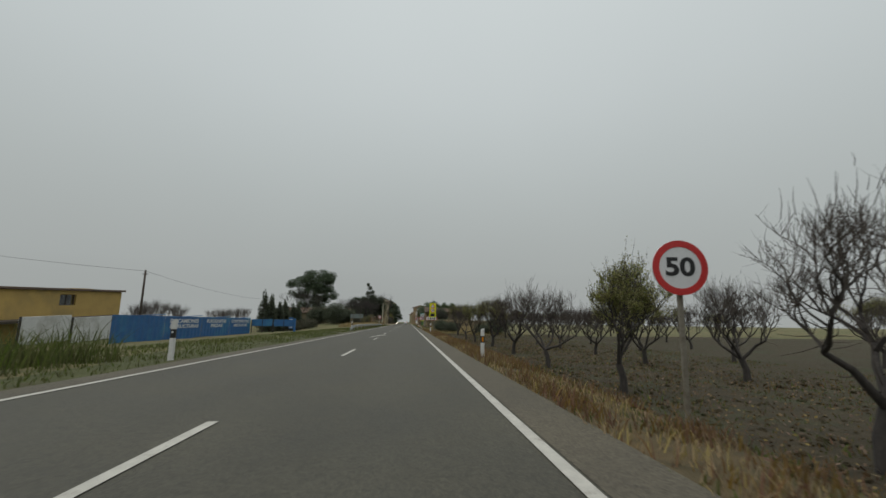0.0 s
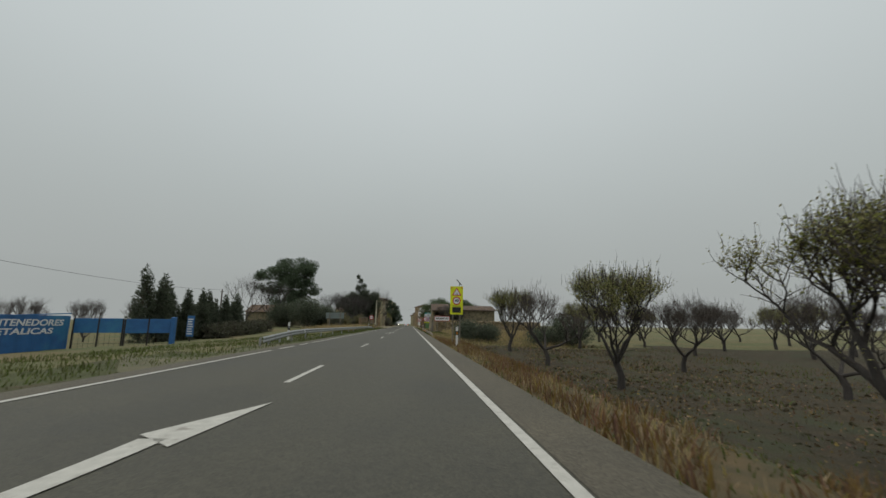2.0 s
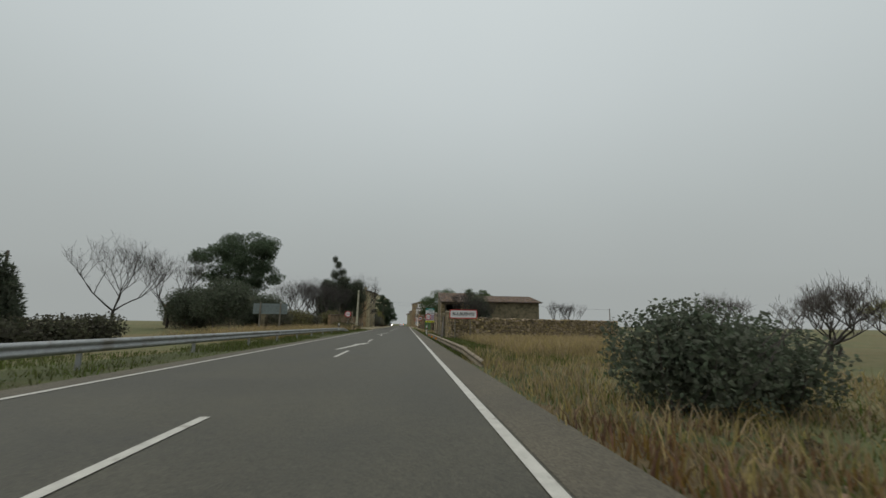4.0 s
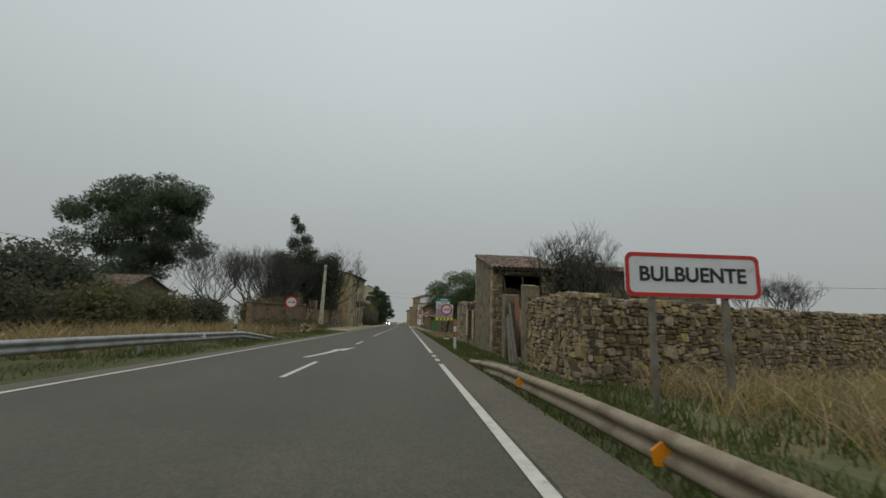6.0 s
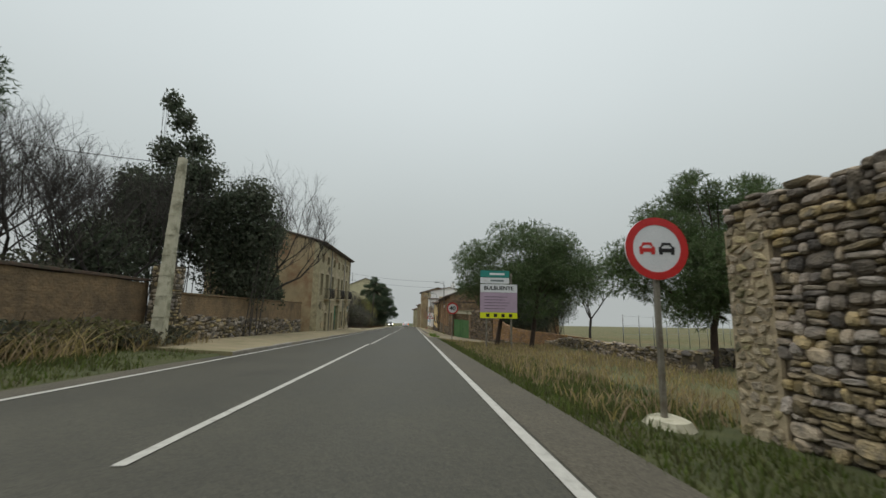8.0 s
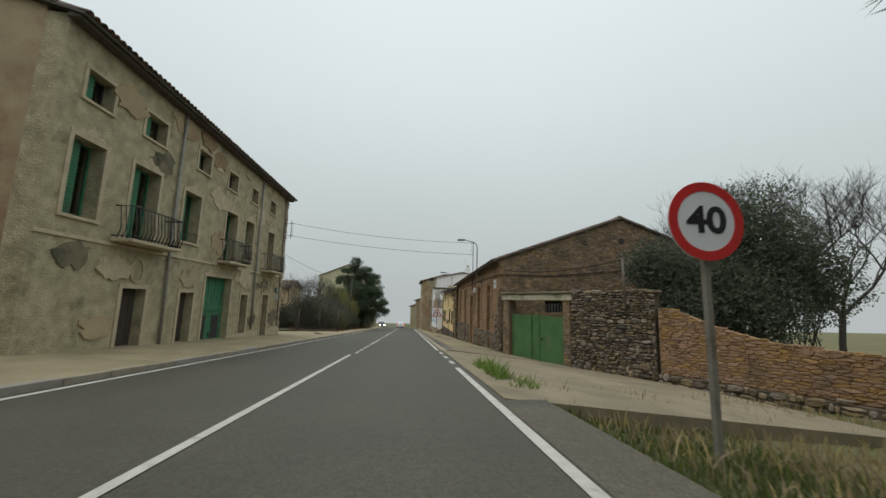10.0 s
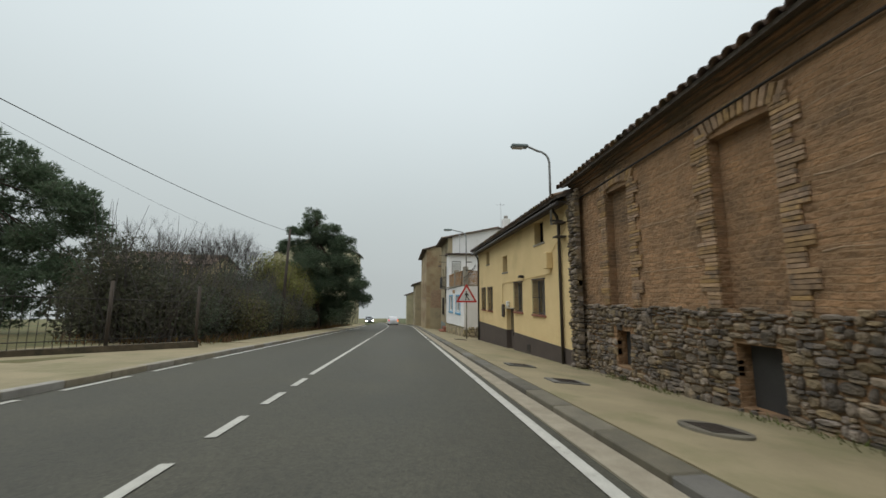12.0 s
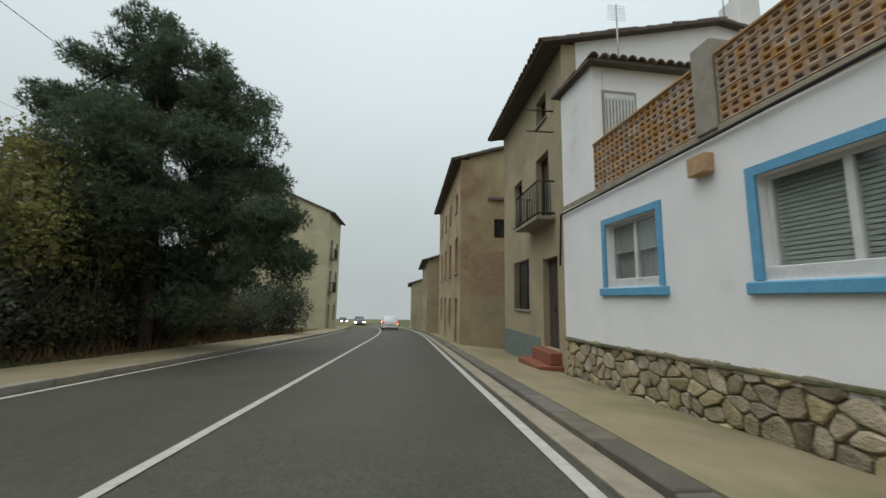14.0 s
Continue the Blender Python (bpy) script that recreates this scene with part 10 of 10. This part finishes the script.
for i_, (x_, y_, s_) in enumerate(((-11.9, 193.4, 1.12), (-16.4, 192.5, 1.15), (-13.4, 196.0, 1.2), (-12.2, 201.5, 0.9), (-11.2, 198.2, 0.8))):
    set_tree(bt3, x_, y_, i_ * 2.1, s_, i_ == 0)


def blades(name, spots, lo, hi, material, label, seed, width=0.014, lean=0.35, category="grass"):
    """Grass blades at places (x, y) on the ground, joined."""
    r = random.Random(seed)
    v, f = [], []
    for x, y, k in spots:
        p = spot(x, y, -0.03)
        h = r.uniform(lo, hi) * k
        a = r.uniform(0, math.tau)
        b = Vector((math.cos(a), math.sin(a), 0)) * width * r.uniform(0.7, 1.4)
        t = Vector((r.gauss(0, lean), r.gauss(0, lean), 0)) * h
        o = len(v)
        v += [p - b, p + b, p + t * 0.4 + b * 0.7 + Z * h * 0.6, p + t * 0.4 - b * 0.7 + Z * h * 0.6, p + t + Z * h * 0.97]
        f += [(o, o + 1, o + 2, o + 3), (o + 3, o + 2, o + 4)]
    me = bpy.data.meshes.new(name)
    me.from_pydata(v, [], f)
    me.materials.append(material)
    return tagged(new(name, me), label, category, kind="stuff")


def scatter(n, x0, x1, y0, y1, seed, clump=0.0, edge=0.0, thr=-1.0):
    r = random.Random(seed)
    out = []
    while len(out) < n:
        x, y = r.uniform(x0, x1), r.uniform(y0, y1)
        q = noise.noise(Vector((x * 0.9, y * 0.9, seed)))
        if q > thr - r.random() * 0.3:
            out.append((x, y, 1 + clump * q))
    return out


blades("dry_grass", scatter(12000, 2.5, 4.9, -2, 66, 1, 0.9, thr=0.16), 0.05, 0.30, M_BLADE_O, "rusty orange dry grass along the field edge", 1, 0.012)
blades("dry_grass", scatter(8000, 2.4, 4.2, -2, 74, 2, 0.7, thr=0.05), 0.06, 0.26, M_BLADE_Y, "short straw grass at the shoulder's edge", 2, 0.01)
blades("field_weeds", scatter(15000, 5, 22, -2, 66, 3, 0.8, thr=0.05), 0.04, 0.16, M_BLADE_G, "thin green weeds in the tilled field", 3, 0.012)
blades("field_weeds", scatter(12000, 5, 22, -2, 66, 33, 0.8, thr=0.0), 0.04, 0.14, M_BLADE_O, "dry brown weeds in the tilled field", 33, 0.012)
blades("green_grass", scatter(6000, 2.38, 5.5, -2, 66, 52, 0.7, thr=0.05), 0.04, 0.16, M_BLADE_G, "dull green grass among the dry verge grass", 52, 0.012)
r_ = random.Random(53)
litter_ = new("leaf_litter", leaf_mesh("leaf_litter", [spot(4.2 + 12 * r_.random() ** 1.5, r_.uniform(2, 68), 0.03) for _ in range(16000)], 0.045, M_LITTER, r_, 0.6))
tagged(litter_, "brown and yellow fallen leaves on the orchard soil", "leaves", kind="stuff")
blades("green_grass", scatter(30000, 2.4, 4.7, 74, 126, 4, 0.6, thr=-0.2), 0.05, 0.17, M_BLADE_G, "fresh green verge grass before the ruins", 4, 0.012)
blades("tall_dry_grass", scatter(15000, 5.6, 18, 78, 97, 5, 0.6, thr=-0.05), 0.35, 0.85, M_BLADE_Y, "tall straw-coloured grass before the stone wall", 5, 0.012, 0.65)
blades("green_grass", scatter(8000, 3.0, 9, 74, 97, 6, 0.6, thr=0.0), 0.10, 0.32, M_BLADE_G, "green grass under the town sign", 6, 0.013)
blades("doorway_weeds", scatter(700, 4.95, 6.6, 112.9, 114.7, 55, 0.8, thr=0.0), 0.10, 0.42, M_BLADE_Y, "brown dead weeds in the empty doorway", 55, 0.012, 0.5)
blades("dry_grass", scatter(13000, 3.0, 10, 119.5, 150, 7, 0.7, thr=-0.05), 0.08, 0.36, M_BLADE_Y, "dry yellow grass under the pines", 7, 0.013)
blades("green_grass", scatter(17000, 2.45, 5.4, 119, 149, 8, 0.6, thr=-0.1), 0.06, 0.2, M_BLADE_G, "sparse green grass on the verge", 8, 0.012)
blades("green_grass", scatter(24000, -13, -5.9, 0, 76, 9, 0.5, thr=-0.3), 0.06, 0.20, M_BLADE_G, "short green grass on the far verge", 9, 0.013)
blades("roadside_weeds", scatter(2600, -11, -7.2, 8, 17, 10, 0.9, thr=0.0), 0.3, 0.95, M_BLADE_G, "tall straggly green weeds on the verge", 10, 0.012)
blades("tall_dry_grass", scatter(20000, -14, -7.6, 84, 131, 11, 0.6, thr=-0.1), 0.25, 0.85, M_BLADE_Y, "tall straw-coloured grass behind the guard rail", 11, 0.013, 0.55)
blades("green_grass", scatter(16000, -8.8, -5.9, 76, 128, 12, 0.5, thr=-0.2), 0.06, 0.22, M_BLADE_G, "green verge grass under the guard rail", 12, 0.013)
blades("dry_grass", scatter(9000, -12, -6.95, 181, 222, 13, 0.6, thr=-0.1), 0.10, 0.45, M_BLADE_O, "brown dry grass at the foot of the hedge", 13, 0.014)
blades("kerb_weeds", [(2.35 + 0.5 * k_[0], k_[1], k_[2]) for k_ in scatter(900, -0.3, 1.0, 147.8, 152.0, 14, 0.9, thr=0.05)], 0.08, 0.42, M_BLADE_L, "bright green weeds at the lane's edge", 14, 0.016)
blades("wall_foot_weeds", scatter(2200, 4.55, 4.85, 160, 176, 15, 0.9, thr=0.1), 0.05, 0.22, M_BLADE_G, "small weeds along the foot of the wall", 15, 0.012)
blades("dry_grass", scatter(9000, 2.8, 15, 63, 80, 40, 0.6, thr=-0.1), 0.10, 0.45, M_BLADE_Y, "dry straw grass between the field and the wall", 40, 0.013)
blades("green_grass", scatter(5000, 2.8, 15, 63, 79, 41, 0.6, thr=-0.1), 0.06, 0.25, M_BLADE_G, "green grass between the field and the wall", 41, 0.012)


def build_clods():
    r = random.Random(6)
    shapes = STONES[1]
    v, f = [], []
    for _ in range(2600):
        x, y = 4.8 + 13 * r.random() ** 1.4, r.uniform(2, 66)
        m = Matrix.Translation(spot(x, y, 0.0)) @ Euler((r.uniform(-1, 1), r.uniform(-1, 1), r.uniform(0, 6))).to_matrix().to_4x4() @ Matrix.Diagonal((*[r.uniform(0.05, 0.17) for _ in range(2)], r.uniform(0.04, 0.10), 1))
        me = shapes[r.randrange(8)]
        o = len(v)
        v += [m @ q.co for q in me.vertices]
        f += [[o + j for j in p.vertices] for p in me.polygons]
    me = bpy.data.meshes.new("soil_clods")
    me.from_pydata(v, [], f)
    me.materials.append(M_SOIL)
    tagged(new("soil_clods", me), "brown clods of earth in the tilled field", "soil", kind="stuff")
    r = random.Random(8)
    for x, y, n in ((-7.6, 119.6, 26), (-8.9, 117.6, 18), (-10.0, 127.5, 14)):
        root = thing("stone_pile", spot(x, y), "small heap of tumbled tan stones in the grass", "stones", "stone heaps")
        for k in range(n):
            ob = linked("stone", STONES[1][r.randrange(8)], root)
            ob.matrix_basis = Matrix.Translation((r.gauss(0, 0.4), r.gauss(0, 0.4), 0.08 + abs(r.gauss(0, 0.22)))) @ Euler((r.uniform(-1, 1), r.uniform(-1, 1), r.uniform(0, 6))).to_matrix().to_4x4() @ Matrix.Diagonal((r.uniform(0.18, 0.42), r.uniform(0.15, 0.3), r.uniform(0.12, 0.24), 1))


build_clods()

# ---- cars on the road ----
def hatchback(name, place, turn, paint, label, lit_front=False):
    """A small hatchback: nose towards +y, rear towards -y."""
    root = thing(name, place, label, "car", turn=turn)
    prof = [(-1.95, 0.30), (-2.0, 0.55), (-1.97, 0.82), (-1.88, 0.98), (-1.62, 1.42), (-1.35, 1.50), (-0.3, 1.52), (0.35, 1.42), (1.05, 0.98), (1.75, 0.84), (1.95, 0.68), (1.97, 0.38), (1.9, 0.24), (-1.85, 0.24)]
    bm = bmesh.new()
    rings = []
    for k, x in enumerate((-0.85, -0.80, -0.4, 0.0, 0.4, 0.80, 0.85)):
        ring = []
        for y, z in prof:
            inset = 0.17 * max(0.0, min(1.0, (z - 0.95) / 0.5)) if abs(x) > 0.3 else 0
            edge = 0.05 if abs(x) > 0.84 else 0.0
            cy = 1 - 0.03 * abs(x) ** 2
            ring.append(bm.verts.new(((abs(x) - inset - 0.0) * (1 if x >= 0 else -1), y * cy * (1 - edge * 0.4), z - edge * 0.6 * (z > 0.8))))
        rings.append(ring)
    n = len(prof)
    for a, b in zip(rings, rings[1:]):
        for i in range(n):
            q = bm.faces.new((a[i], a[(i + 1) % n], b[(i + 1) % n], b[i]))
            q.smooth = True
    bm.faces.new(rings[0])
    bm.faces.new(rings[-1][::-1])
    bmesh.ops.recalc_face_normals(bm, faces=bm.faces)
    part("body", bm, paint, root)
    # rear window, front window, side windows
    part("rear_window", plated(round_rect(-0.58, 0.58, 1.02, 1.38, 0.08), -0.012, 0.012), M_GLASS, root).matrix_basis = Matrix.Translation((0, -1.83, 0)) @ Matrix.Translation((0, 0, 1.0)) @ Matrix.Rotation(-0.53, 4, "X") @ Matrix.Translation((0, 0, -1.0))
    part("windscreen", plated(round_rect(-0.62, 0.62, 1.0, 1.62, 0.08), -0.012, 0.012), M_GLASS, root).matrix_basis = Matrix.Translation((0, 1.06, 0)) @ Matrix.Translation((0, 0, 1.0)) @ Matrix.Rotation(1.0, 4, "X") @ Matrix.Translation((0, 0, -1.0))
    for sx in (-1, 1):
        bm = bmesh.new()
        a = [bm.verts.new((sx * (0.86 - 0.17 * (z - 0.95) / 0.5), y, z)) for y, z in ((-1.45, 1.0), (0.85, 1.0), (0.3, 1.36), (-1.3, 1.40))]
        b = [bm.verts.new((v.co.x + sx * 0.012, v.co.y, v.co.z)) for v in a]
        bm.faces.new(a)
        bm.faces.new(b)
        for i in range(4):
            bm.faces.new((a[i], a[(i + 1) % 4], b[(i + 1) % 4], b[i]))
        part("side_window", bm, M_GLASS, root)
        part("mirror", boxed(sx * 0.86, sx * 1.0, 0.62, 0.74, 0.96, 1.08, 0.02), paint, root)
        part("tail_light", boxed(sx * 0.62, sx * 0.84, -2.0, -1.9, 0.80, 1.02, 0.02), M_REDLENS, root, "red tail light")
        part("headlight", boxed(sx * 0.55, sx * 0.8, 1.83, 1.95, 0.62, 0.78, 0.03), M_HEAD if lit_front else M_PLASTIC, root, "lit headlight" if lit_front else "clear headlight")
        for yy in (-1.25, 1.28):
            w = part("wheel", tubed([(sx * 0.66, yy, 0.30), (sx * 0.84, yy, 0.30)], 0.30, 20), M_TYRE, root)
            part("rim", tubed([(sx * 0.835, yy, 0.30), (sx * 0.85, yy, 0.30)], 0.19, 14), M_GALV, w)
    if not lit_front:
        part("indicator", boxed(0.70, 0.84, -2.015, -1.95, 0.72, 0.80, 0.01), M_IND, root, "lit orange indicator")
    part("number_plate", boxed(-0.26, 0.26, -2.03, -2.0, 0.62, 0.73, 0.004), M_PLASTIC, root, "blank white plate")
    part("bumper", boxed(-0.8, 0.8, -2.04, -1.9, 0.32, 0.52, 0.04), paint, root)
    part("diffuser", boxed(-0.6, 0.6, -2.0, -1.9, 0.24, 0.33, 0.02), M_TYRE, root)
    part("front_bumper", boxed(-0.8, 0.8, 1.88, 2.02, 0.30, 0.56, 0.04), paint, root)
    return root


hatchback("hatchback_car", (-1.55, 233.5, gz(233.5)), 5, M_CARW, "white small hatchback car driving ahead in the lane")
hatchback("oncoming_car", (-7.5, 255.0, gz(255)), 190, M_CARD, "dark oncoming car with lit headlights in the far lane", lit_front=True)
hatchback("oncoming_car", (-15.9, 290.0, gz(290)), 198, M_CARD, "dark oncoming car with lit headlights, far off", lit_front=True)
